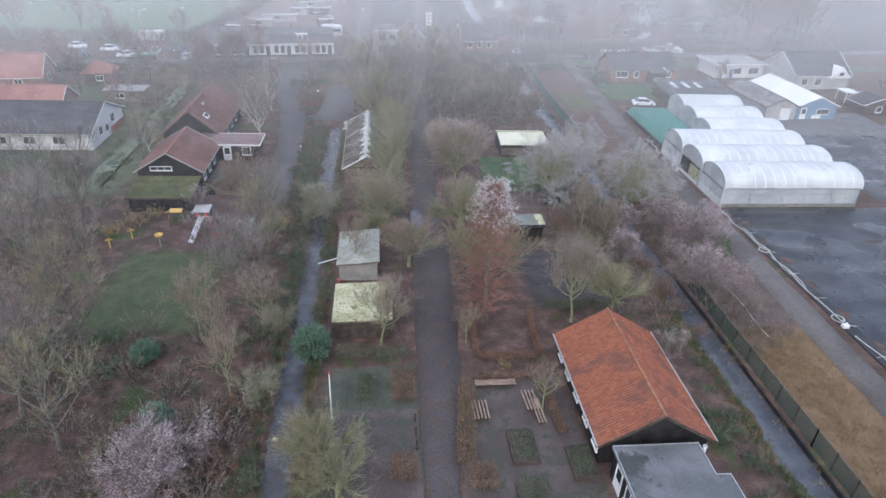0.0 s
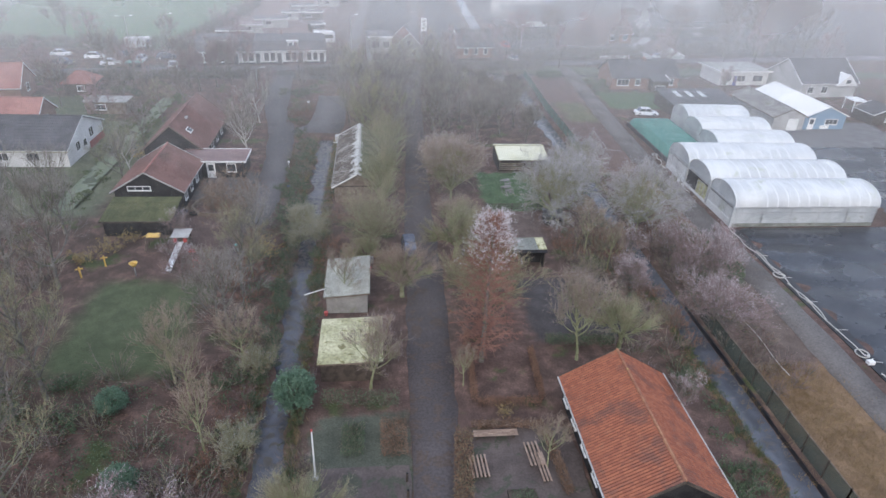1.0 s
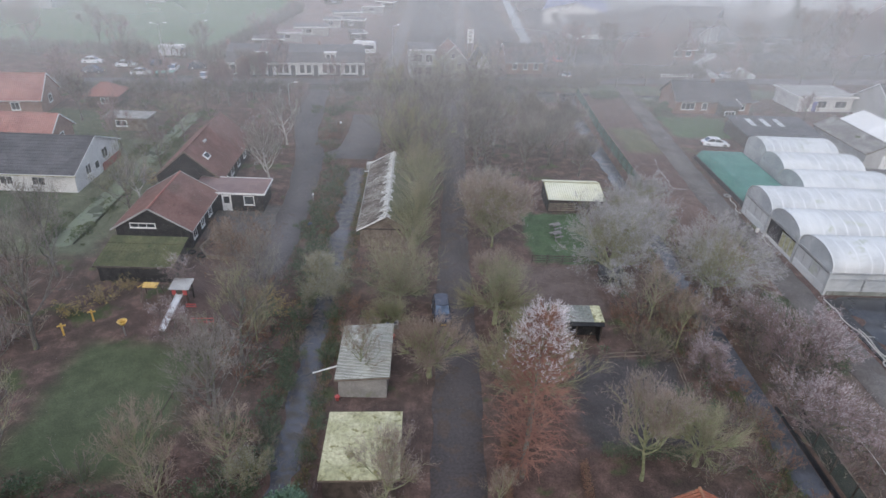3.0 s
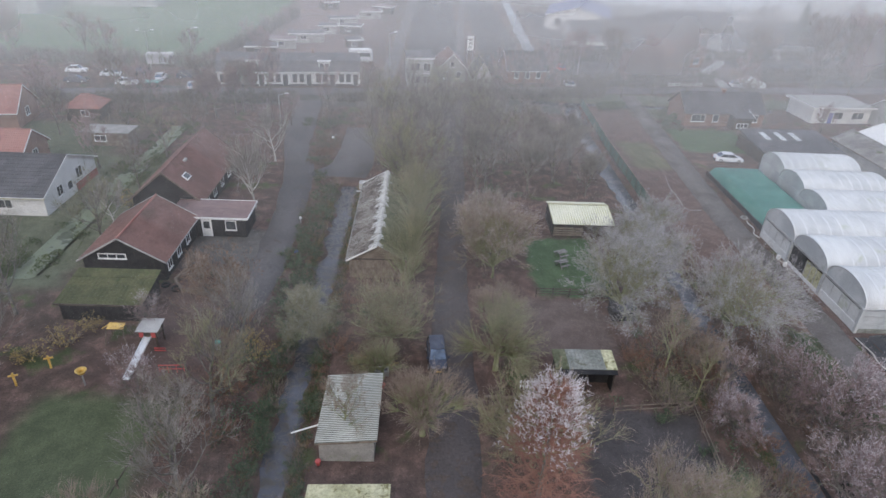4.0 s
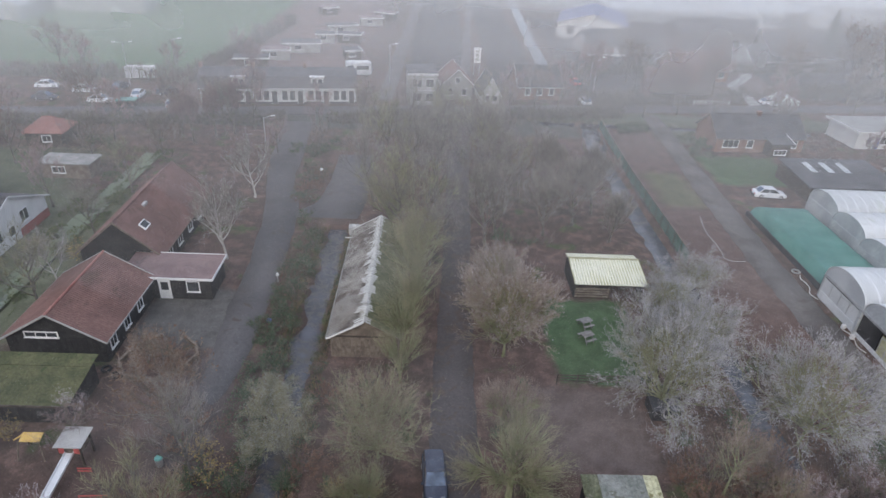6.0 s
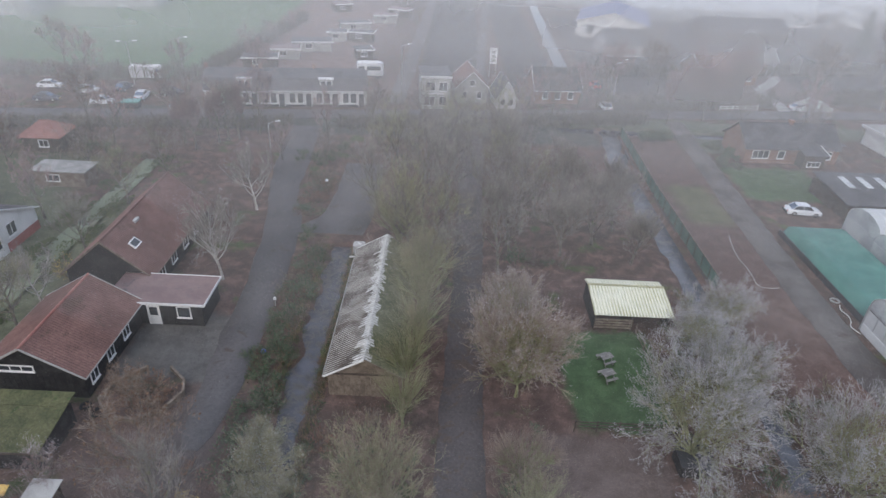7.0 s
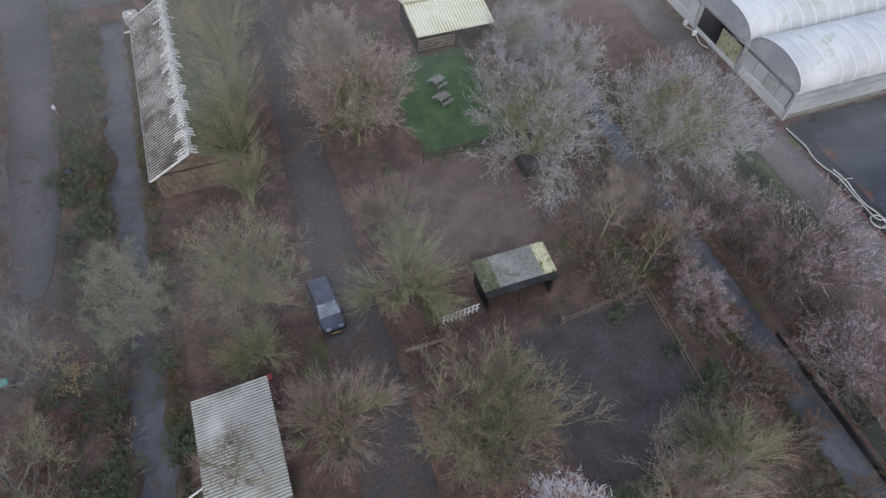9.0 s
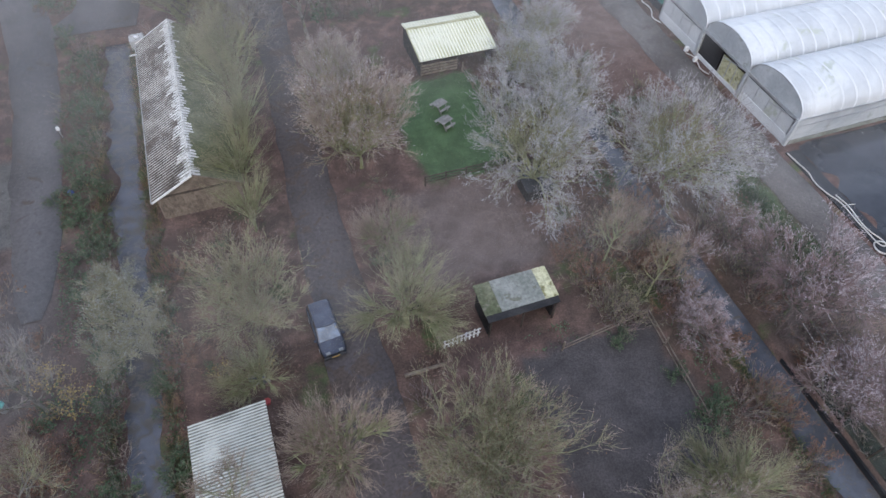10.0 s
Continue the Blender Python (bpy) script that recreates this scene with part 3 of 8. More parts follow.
def roof_gable(parent, w, d, eave, ridge, axis, mat, over=0.35, pitch=0.25, amp=0.02, rows=12, step=0.025, ridge_mat=None, verge="white_paint", rough=0.006):
    """Two tiled slopes, a ridge cap and verge boards, over walls of walls_gable."""
    run = (w if axis == "y" else d) / 2
    drop = over * (ridge - eave) / run
    z0 = eave - drop + 0.06
    z1 = ridge + 0.06
    if axis == "y":
        e = [((-over, d + over, z0), (-over, -over, z0), (w / 2, -over, z1), (w / 2, d + over, z1)), ((w + over, -over, z0), (w + over, d + over, z0), (w / 2, d + over, z1), (w / 2, -over, z1))]
        ends = ((w / 2, -over - 0.02, z1), (w / 2, d + over + 0.02, z1))
    else:
        e = [((-over, -over, z0), (w + over, -over, z0), (w + over, d / 2, z1), (-over, d / 2, z1)), ((w + over, d + over, z0), (-over, d + over, z0), (-over, d / 2, z1), (w + over, d / 2, z1))]
        ends = ((-over - 0.02, d / 2, z1), (w + over + 0.02, d / 2, z1))
    first = None
    for a, b, c, dd in e:
        first = part("roof", Shape().ribbed(a, b, c, dd, pitch, amp, 0.08, rows, step, rough), M[mat], parent)
        if verge:
            for p, q in ((a, dd), (b, c)):
                s = Shape().beam(Vector(p) + Vector((0, 0, 0.0)), Vector(q), 0.05, 0.16)
                part("verge_board", s, M[verge], first)
            part("gutter", Shape().beam(Vector(a) + Vector((0, 0, -0.05)), Vector(b) + Vector((0, 0, -0.05)), 0.11, 0.1), M[verge], first)
    part("ridge_cap", Shape().tube(Vector(ends[0]) + Vector((0, 0, 0.01)), Vector(ends[1]) + Vector((0, 0, 0.01)), 0.11, 0.11, 8), M[ridge_mat or mat], parent)
    return first


# ---- the land: ground with its ditches, water, roads ----
def ditch_shift(y):
    """The eastern ditch bends a little to the east beyond y = 70, and again before the canal."""
    return min(1.0, max(0.0, y - 70.0) * 0.036) + max(0.0, y - 135.0) * 0.08


def ditch_wide(y):
    """How much further west the eastern ditch reaches in its far stretch."""
    return 0.9 * min(1.0, max(0.0, (y - 84.0) / 12.0))


def sunk(x, y):
    """Depth of the ground: the ditches' beds and banks, with a little unevenness elsewhere."""
    z = 0.10 * (noise.noise(Vector((x * 0.11, y * 0.11, 3.1)))) if abs(x) < 150 and y < 300 else 0.0
    near_road = 1.5 < x < 9 or 38 < x < 49 or -21 < x < -10
    z = z * (0.25 if near_road else 1.0) - 0.03
    if y < 104.5:
        if -8.2 <= x <= -6.8:
            return -1.0
        if -8.6 <= x <= -6.4:
            return -0.52
        if -9.2 <= x <= -5.8:
            return -0.2
    xe = x - ditch_shift(y) if y < 150 else 99
    wide = ditch_wide(y)
    if 30.0 - wide < xe <= 31.95:
        return -1.0
    if 29.7 - wide <= xe <= 30.0 - wide:
        return -0.52
    if 29.1 - wide <= xe < 29.7 - wide:
        return -0.2
    if 78 < y < 126 and -39.6 <= x <= -37.2:
        return -0.8
    if 147.4 <= y <= 149.6 and 24 <= x <= 74:
        return -0.9
    return z


xs = sorted(set([-1500, -700, -400, -250, -170, -120, -90, -75, -65] + [round(-60 + 1.5 * i, 2) for i in range(12)] + [-42.0, -40.3, -39.6, -38.4, -37.2, -36.4, -34]
                + [round(-32 + 1.5 * i, 2) for i in range(15)] + [-10.2, -9.7, -9.1, -8.5, -8.1, -7.5, -6.9, -6.5, -5.9, -5.2] + [round(-4 + 1.5 * i, 2) for i in range(22)]
                + [28.4, 29.15, 29.8, 30.1, 30.9, 31.95, 32.02, 33] + [36.0 + 2 * i for i in range(22)] + [84, 92, 100, 110, 125, 150, 190, 260, 420, 800, 1500]))
ys = sorted(set([-1500, -600, -200, -90, -40] + [-20 + 2.0 * i for i in range(23)] + [26.0 + 0.8 * i for i in range(98)] + [104.4, 104.6, 105.5, 107, 110, 113, 116, 119, 122, 125, 128, 131, 134, 137, 140, 143, 145, 146.5, 147.4, 148.5, 149.6, 150.4]
                + [153, 157, 161, 165, 170, 176, 184, 194, 206, 220, 240, 270, 310, 370, 460, 600, 900, 1500]))
ground = Shape()
for y in ys:
    for x in xs:
        px = x
        if 24 <= x <= 36 and y < 149:
            px = x + ditch_shift(y) * (1 if x >= 28 else (x - 24) / 4) * (1 if x <= 33 else (36 - x) / 3 * 1.0)
            if x > 33:
                px = x + ditch_shift(y)
        elif 36 < x <= 44 and y < 149:
            px = x + ditch_shift(y) * (44 - x) / 8
        if 28.3 <= x <= 30.2 and y < 149:
            px -= ditch_wide(y)
        deep = sunk(px, y)
        if -9.8 <= x <= -5.1 and x != -7.5:
            px += (0.35 if x < -9.6 or x > -5.3 else 0.95) * (noise.noise(Vector((0.0 if x < -7.5 else 40.0, y * 0.31, 9.0))) + 0.6 * noise.noise(Vector((7.0 if x < -7.5 else 50.0, y * 0.9, 2.0))))
        elif 28.3 <= x <= 30.2 and y < 149:
            px += (0.35 if x < 28.6 else 0.8) * (noise.noise(Vector((0.5, y * 0.3, 4.0))) + 0.5 * noise.noise(Vector((8.5, y * 0.9, 4.0))))
        ground.v.append((px, y, deep))
nx = len(xs)
ground.f = [(j * nx + i, j * nx + i + 1, (j + 1) * nx + i + 1, (j + 1) * nx + i) for j in range(len(ys) - 1) for i in range(nx - 1)]
solo("ground", ground, M["ground"], "flat ground of brown leaf litter, lawns and bare plots", "ground", kind="structure", smooth=True)


def strip(pts, z):
    """A ribbon of ground cover along rows of (left x, right x, y), a little uneven at its edges."""
    s = Shape()
    rows = []
    for (a0, b0, y0), (a1, b1, y1) in zip(pts, pts[1:]):
        n = max(1, int((y1 - y0) / 1.5))
        rows += [(a0 + (a1 - a0) * i / n, b0 + (b1 - b0) * i / n, y0 + (y1 - y0) * i / n) for i in range(n)]
    rows.append(pts[-1])
    for a, b, y in rows:
        a += random.uniform(-0.14, 0.14)
        b += random.uniform(-0.14, 0.14)
        s.v += [(a, y, z - 0.08), (a + 0.05, y, z), ((a + b) / 2, y, z + 0.03), (b - 0.05, y, z), (b, y, z - 0.08)]
    for j in range(len(rows) - 1):
        s.f += [(j * 5 + i, j * 5 + i + 1, (j + 1) * 5 + i + 1, (j + 1) * 5 + i) for i in range(4)]
    return s


def cross_strip(pts, width, z):
    """A ribbon that follows a middle line of (x, y)."""
    s = Shape()
    for i, (x, y) in enumerate(pts):
        q = Vector(pts[min(i + 1, len(pts) - 1)]) - Vector(pts[max(i - 1, 0)])
        n = Vector((-q.y, q.x)).normalized() * width / 2
        s.v += [(x - n.x, y - n.y, z - 0.1), (x - n.x * 0.98, y - n.y * 0.98, z), (x + n.x * 0.98, y + n.y * 0.98, z), (x + n.x, y + n.y, z - 0.1)]
    for j in range(len(pts) - 1):
        s.f += [(j * 4 + i + 1, j * 4 + i, (j + 1) * 4 + i, (j + 1) * 4 + i + 1) for i in range(3)]
    return s


solo("road_avenue", strip([(2.8, 4.6, -30), (2.8, 5.1, 28), (2.8, 5.8, 34), (2.9, 6.8, 42), (3.5, 7.5, 60), (4.2, 7.6, 80), (5.0, 8.2, 95), (5.8, 9.2, 120), (6.6, 10.4, 146)], 0.06), M["lane"],
     "narrow grey asphalt avenue littered with wet leaves", "road", kind="structure", smooth=True)
solo("road_side", strip([(-14.4, -13.4, 73.6), (-14.9, -12.8, 75.2), (-15.2, -12.2, 78), (-15.9, -12.0, 87), (-16.1, -12.3, 96), (-16.8, -12.7, 104), (-17.2, -12.9, 107), (-17.9, -13.5, 111), (-18.7, -14.9, 115), (-19.8, -15.7, 120), (-20.7, -15.9, 126), (-22, -17, 143)], 0.06), M["asphalt"],
     "wet grey asphalt drive beside the farmhouse", "road", kind="structure", smooth=True)
solo("road_yard", strip([(-13.4, -5.6, 106.4), (-13.2, -5.2, 108.2), (-11.3, -5.0, 110.4), (-10.6, -4.8, 115), (-10.4, -4.8, 122), (-10.6, -5.2, 128)], 0.08), M["asphalt"],
     "wet asphalt parking yard north of the long barn", "road", kind="structure", smooth=True)
solo("road_track", strip([(40.4, 43.6, -30), (40.6, 43.7, 40), (41.0, 44.4, 60), (41.1, 44.6, 80), (41.0, 44.8, 98), (41.7, 45.4, 112), (42.8, 46.4, 128), (44.6, 47.8, 155)], 0.05), M["track"],
     "pale gravel track along the nursery", "road", kind="structure", smooth=True)
solo("road_main", cross_strip([(-400, 98), (-150, 131), (-60, 143.6), (-27, 148.4), (12, 154.2), (45, 159.2), (75, 163.4), (140, 172), (400, 205)], 5.0, 0.06), M["asphalt"],
     "wet grey asphalt main road", "road", kind="structure")
solo("road_lane_west", strip([(-7.4, -4.4, 158), (-6.8, -3.4, 178), (-5.0, -2.0, 236), (-2.4, 1, 330)], 0.05), M["track"], "pale concrete lane between the plots", "road", kind="structure")
solo("road_lane_middle", strip([(9.6, 11.8, 164), (10.4, 12.6, 190), (15.6, 18.0, 285), (18, 20.5, 340)], 0.05), M["track"], "pale gravel lane between the plots", "road", kind="structure")
solo("road_path_winding", cross_strip([(71.5, 163), (72.7, 171), (72.2, 176), (73.3, 181), (77.5, 186), (81.0, 191), (82.6, 196), (82.8, 202)], 2.6, 0.05), M["concrete"], "pale sandy winding path", "road", kind="structure")

for nm, x0, x1, y0, y1, z, mt, lab in (("water_west", -9.3, -5.7, -40, 104.6, -0.5, "leafy_water", "still dark ditch water with fallen leaves"),
                                       ("water_green", -39.7, -37.1, 77, 127, -0.35, "duckweed", "ditch covered in pale green duckweed"),
                                       ("water_canal", 23, 75, 147.0, 150.0, -0.5, "water", "still water of a straight canal")):
    s = Shape()
    n = 40
    for i in range(n + 1):
        y = y0 + (y1 - y0) * i / n
        s.v += [(x0, y, z), (x1, y, z)]
    s.f = [(2 * i, 2 * i + 1, 2 * i + 3, 2 * i + 2) for i in range(n)]
    solo(nm, s, M[mt], lab, "water", kind="structure")
s = Shape()
for i in range(70):
    y = -40 + 2.73 * i
    s.v += [(28.8 + ditch_shift(y) - ditch_wide(y), y, -0.5), (31.98 + ditch_shift(y), y, -0.5)]
s.f = [(2 * i, 2 * i + 1, 2 * i + 3, 2 * i + 2) for i in range(69)]
solo("water_east", s, M["water"], "still grey ditch water below a black bank lining", "water", kind="structure")
s = Shape()
s.v = [(28.2, 168, 0.04), (31.6, 168, 0.04), (33.4, 236, 0.04), (30.4, 236, 0.04), (36.6, 330, 0.04), (34.0, 330, 0.04)]
s.f = [(0, 1, 2, 3), (3, 2, 4, 5)]
solo("water_far", s, M["water"], "pale still water of a long canal", "water", kind="structure")

# black lining along the eastern ditch
lining = Shape()
for i in range(59):
    y = -20 + i * 2.79
    x = 31.99 + ditch_shift(y)
    y2 = y + 2.77
    x2 = 31.99 + ditch_shift(y2)
    if 55 < y < 94:
        continue
    lining.add([(x, y, -0.9), (x2, y2, -0.9), (x2, y2, -0.02), (x, y, -0.02), (x + 0.16, y, -0.9), (x2 + 0.16, y2, -0.9), (x2 + 0.16, y2, -0.02), (x + 0.16, y, -0.02)],
               [(0, 1, 2, 3), (7, 6, 5, 4), (3, 2, 6, 7), (0, 3, 7, 4), (1, 5, 6, 2)])
solo("trim_ditch_lining", lining, M["black_liner"], "black plastic lining along the ditch bank", "bank lining", kind="structure")

# wet ground cloth of the nursery, in shallow folds
def cloth(x0, y0, x1, y1, nx_, ny_, name, label):
    s = Shape()
    for j in range(ny_ + 1):
        for i in range(nx_ + 1):
            x, y = x0 + (x1 - x0) * i / nx_, y0 + (y1 - y0) * j / ny_
            fold = 0.17 * math.sin(y * 1.28 + 0.9 * noise.noise(Vector((x * 0.12, y * 0.08, 1)))) * (0.5 + 0.5 * noise.noise(Vector((x * 0.25, y * 0.3, 7))))
            edge = 0.0 if 0 < i < nx_ and 0 < j < ny_ else -0.12
            s.v.append((x, y, 0.10 + fold + edge + 0.02 * noise.noise(Vector((x, y, 2)))))
    m = nx_ + 1
    s.f = [(j * m + i, j * m + i + 1, (j + 1) * m + i + 1, (j + 1) * m + i) for j in range(ny_) for i in range(nx_)]
    return solo(name, s, M["cloth"], label, "ground cloth", kind="structure", smooth=True)


cloth(46.4, -20, 130, 72.15, 60, 230, "ground_cloth_south", "wet black ground cloth lying in shallow folds")
cloth(70.2, 72.6, 128, 101.5, 40, 70, "ground_cloth_east", "wet black ground cloth beside the tunnels")
solo("trim_cloth_edge", Shape().box(45.0, -20, -0.05, 46.3, 71.4, 0.07), M["black_liner"], "dark plastic edging strip of the nursery beds", "edging", kind="structure")

# ---- buildings ----
def pantile_roof(b, w, d, eave, ridge, over, rows):
    """Two slopes of single pantiles on a boarded deck, ridge along y."""
    run, k = w / 2 + over, (ridge - eave) / (w / 2)
    z0, z1 = eave - over * k + 0.05, ridge + 0.05
    slope = math.hypot(run, z1 - z0)
    n, pitch, length = int((d + 2 * over) / 0.235), (d + 2 * over) / int((d + 2 * over) / 0.235), slope / rows
    one = Shape()
    prof = [(i / 4 * pitch, 0.032 * math.sin(i / 4 * 2 * math.pi)) for i in range(5)]
    one.v = [(x, 0, h + 0.035) for x, h in prof] + [(x, length * 1.06, h + 0.002) for x, h in prof] + [(x, 0, h + 0.005) for x, h in prof]
    one.f = [(i, i + 1, i + 6, i + 5) for i in range(4)] + [(i + 10, i + 11, i + 1, i) for i in range(4)]
    tile = one.mesh("roof_tile", M["pantile"])
    rng = random.Random(21)
    for side in (0, 1):
        if side == 0:
            o, u, v = Vector((-over, d + over, z0)), Vector((0, -1, 0)), Vector((run, 0, z1 - z0)) / slope
        else:
            o, u, v = Vector((w + over, -over, z0)), Vector((0, 1, 0)), Vector((-run, 0, z1 - z0)) / slope
        nrm = u.cross(v)
        deck = [o, o + u * (d + 2 * over), o + u * (d + 2 * over) + v * slope, o + v * slope]
        roof = part("roof", Shape().slab(*(q - nrm * 0.04 for q in deck), 0.06), M["dark_wood"], b)
        rest = Shape()
        for r in range(rows):
            for c in range(n):
                m = Matrix((u, v, nrm)).transposed().to_4x4()
                m.translation = o + u * (c * pitch + rng.uniform(-0.006, 0.006)) + v * (r * length + rng.uniform(-0.012, 0.012)) + nrm * rng.uniform(0, 0.008)
                m = m @ pose(0, 0, 0, 0, 0, rng.uniform(-1.2, 1.2))
                if side == 0 and c >= n - 17:
                    t = new("roof_tile", tile)
                    t.parent, t.matrix_basis = roof, m
                    tagged(t)
                else:
                    rest.add([m @ Vector(q) for q in one.v], one.f)
        field = part("roof_tile_field", rest, M["pantile"], roof)
        field["kind"] = "stuff"
    for i in range(34):
        y = -over + (d + 2 * over) * i / 34
        s = Shape().tube((w / 2, y, z1 + 0.005 + rng.uniform(0, 0.012)), (w / 2, y + (d + 2 * over) / 34 + 0.02, z1 + 0.02), 0.105, 0.125, 8)
        part("ridge_tile", s, M["ridge_tile"], b)


def barn():
    b = thing("barn", "long black barn with an orange pantile roof", "barn", (15.5, 30.35, 0))
    w, d, eave, ridge = 7.9, 12.0, 2.35, 4.75
    wall = part("wall", walls_gable(w, d, eave, ridge, "y"), M["black_wood"], b)
    pantile_roof(b, w, d, eave, ridge, 0.42, 17)
    for y in (-0.44, d + 0.44):
        for sx in (-0.44, w + 0.44):
            part("verge_board", Shape().beam((sx, y, eave - 0.3), (w / 2, y, ridge + 0.0), 0.05, 0.22), M["dark_wood"], b)
    for y in (1.0, 3.4, 6.0, 8.6, 10.9):
        sub_window(b, -0.0, y, 0.75, 1.0, 1.15, "w", 1)
    for x in (-0.5, w + 0.5):
        part("gutter", Shape().tube((x, -0.4, eave - 0.22), (x, d + 0.4, eave - 0.22), 0.07, 0.07, 8), M["grey_wall"], b)
    for i in range(9):
        part("board", Shape().box(0.15 + i * 0.9, -0.03, 0, 0.22 + i * 0.9, 0, 2.2), M["black_wood"], b)
    e = thing("annex", "low flat-roofed black annex with a wet grey roof", "annex", (15.9, 17.0, 0))
    part("wall", Shape().box(0.15, 0, 0, 6.0, 12.3, 2.55).box(6.0, 0, 0, 7.0, 9.5, 2.55), M["black_wood"], e)
    part("roof", Shape().box(0, -0.1, 2.55, 6.1, 12.35, 2.68).box(6.1, -0.1, 2.55, 7.1, 9.6, 2.68), M["wet_felt"], e)
    rim = Shape().box(-0.07, -0.1, 2.5, 0.0, 12.42, 2.76).box(0, 12.35, 2.5, 6.17, 12.42, 2.76).box(6.1, 9.6, 2.5, 6.17, 12.35, 2.76).box(6.17, 9.6, 2.5, 7.17, 9.67, 2.76).box(7.1, -0.1, 2.5, 7.17, 9.6, 2.76)
    part("roof_edge", rim, M["galvanised"], e, "pale metal roof edge")
    sub_door(e, 0.15, 10.9, 0.95, 2.05, "w")
    sub_window(e, 0.15, 8.9, 0.9, 1.3, 1.2, "w", 1)
    v = thing("roof_vent", "small white metal vent on the annex's edge", "vent", (22.35, 29.0, 2.2))
    part("duct", Shape().tube((0, 0, 0), (0, 0, 0.55), 0.14, 0.14, 10), M["white_paint"], v)
    part("cowl", Shape().tube((0, 0, 0.55), (0, 0, 0.68), 0.2, 0.12, 10), M["galvanised"], v)


barn()


def shed_lean(name, label, at, w, d, z_w, z_e, roof, wall, along, pitch, amp, rough=0.0, over=0.25, openings="", group=""):
    """A shed with a single-slope corrugated roof; along: the axis the ridges of the sheet lie along."""
    b = thing(name, label, "shed", at, 0, group)
    t = 0.14
    s = Shape()
    if "s" not in openings:
        s.add([(0, 0, 0), (w, 0, 0), (w, 0, z_e), (0, 0, z_w), (0, t, 0), (w, t, 0), (w, t, z_e), (0, t, z_w)], [(0, 1, 2, 3), (7, 6, 5, 4), (3, 2, 6, 7), (0, 3, 7, 4), (1, 5, 6, 2)])
    s.add([(0, d - t, 0), (w, d - t, 0), (w, d - t, z_e), (0, d - t, z_w), (0, d, 0), (w, d, 0), (w, d, z_e), (0, d, z_w)], [(0, 1, 2, 3), (7, 6, 5, 4), (3, 2, 6, 7), (0, 3, 7, 4), (1, 5, 6, 2)])
    s.box(0, t, 0, t, d - t, z_w)
    if "e" not in openings:
        s.box(w - t, t, 0, w, d - t, z_e)
    part("wall", s, M[wall], b)
    k = (z_e - z_w) / w
    a, bb, c, dd = (-over, -over, z_w - k * over), (w + over, -over, z_e + k * over), (w + over, d + over, z_e + k * over), (-over, d + over, z_w - k * over)
    up = Vector((0, 0, 0.1))
    a, bb, c, dd = (Vector(p) + up for p in (a, bb, c, dd))
    if along == "x":
        r = Shape().ribbed(bb, c, dd, a, pitch, amp, 0.04, 1, 0, rough)
    else:
        r = Shape().ribbed(a, bb, c, dd, pitch, amp, 0.04, 1, 0, rough)
    part("roof", r, M[roof], b)
    for y in (-over, d + over):
        part("fascia", Shape().beam((-over, y, z_w - k * over - 0.02), (w + over, y, z_e + k * over - 0.02), 0.05, 0.14), M["old_wood"], b)
    return b


sa = shed_lean("stable_shed", "pale corrugated shed with a worn sheet roof", (-4.35, 55.25, 0), 3.9, 6.6, 1.95, 2.3, "rib_pale", "blockwork", "x", 0.18, 0.022, 0.004)
shed_lean("goat_shed", "low shed with a yellow mossy sheet roof", (-4.2, 45.5, 0), 4.9, 5.7, 2.0, 2.15, "moss_yellow", "dark_wood", "y", 0.3, 0.012, 0.003)
op = thing("downpipe_gutter", "white plastic drain pipe reaching over the ditch", "pipe", (-4.6, 57.3, 1.2))
part("pipe", Shape().tube((0, 0, 0.3), (-2.0, -0.6, 0.0), 0.06, 0.06, 8), M["white_paint"], op)
part("bracket", Shape().tube((-1.7, -0.51, 0.02), (-1.7, -0.51, -1.6), 0.035, 0.035, 6), M["old_wood"], op)


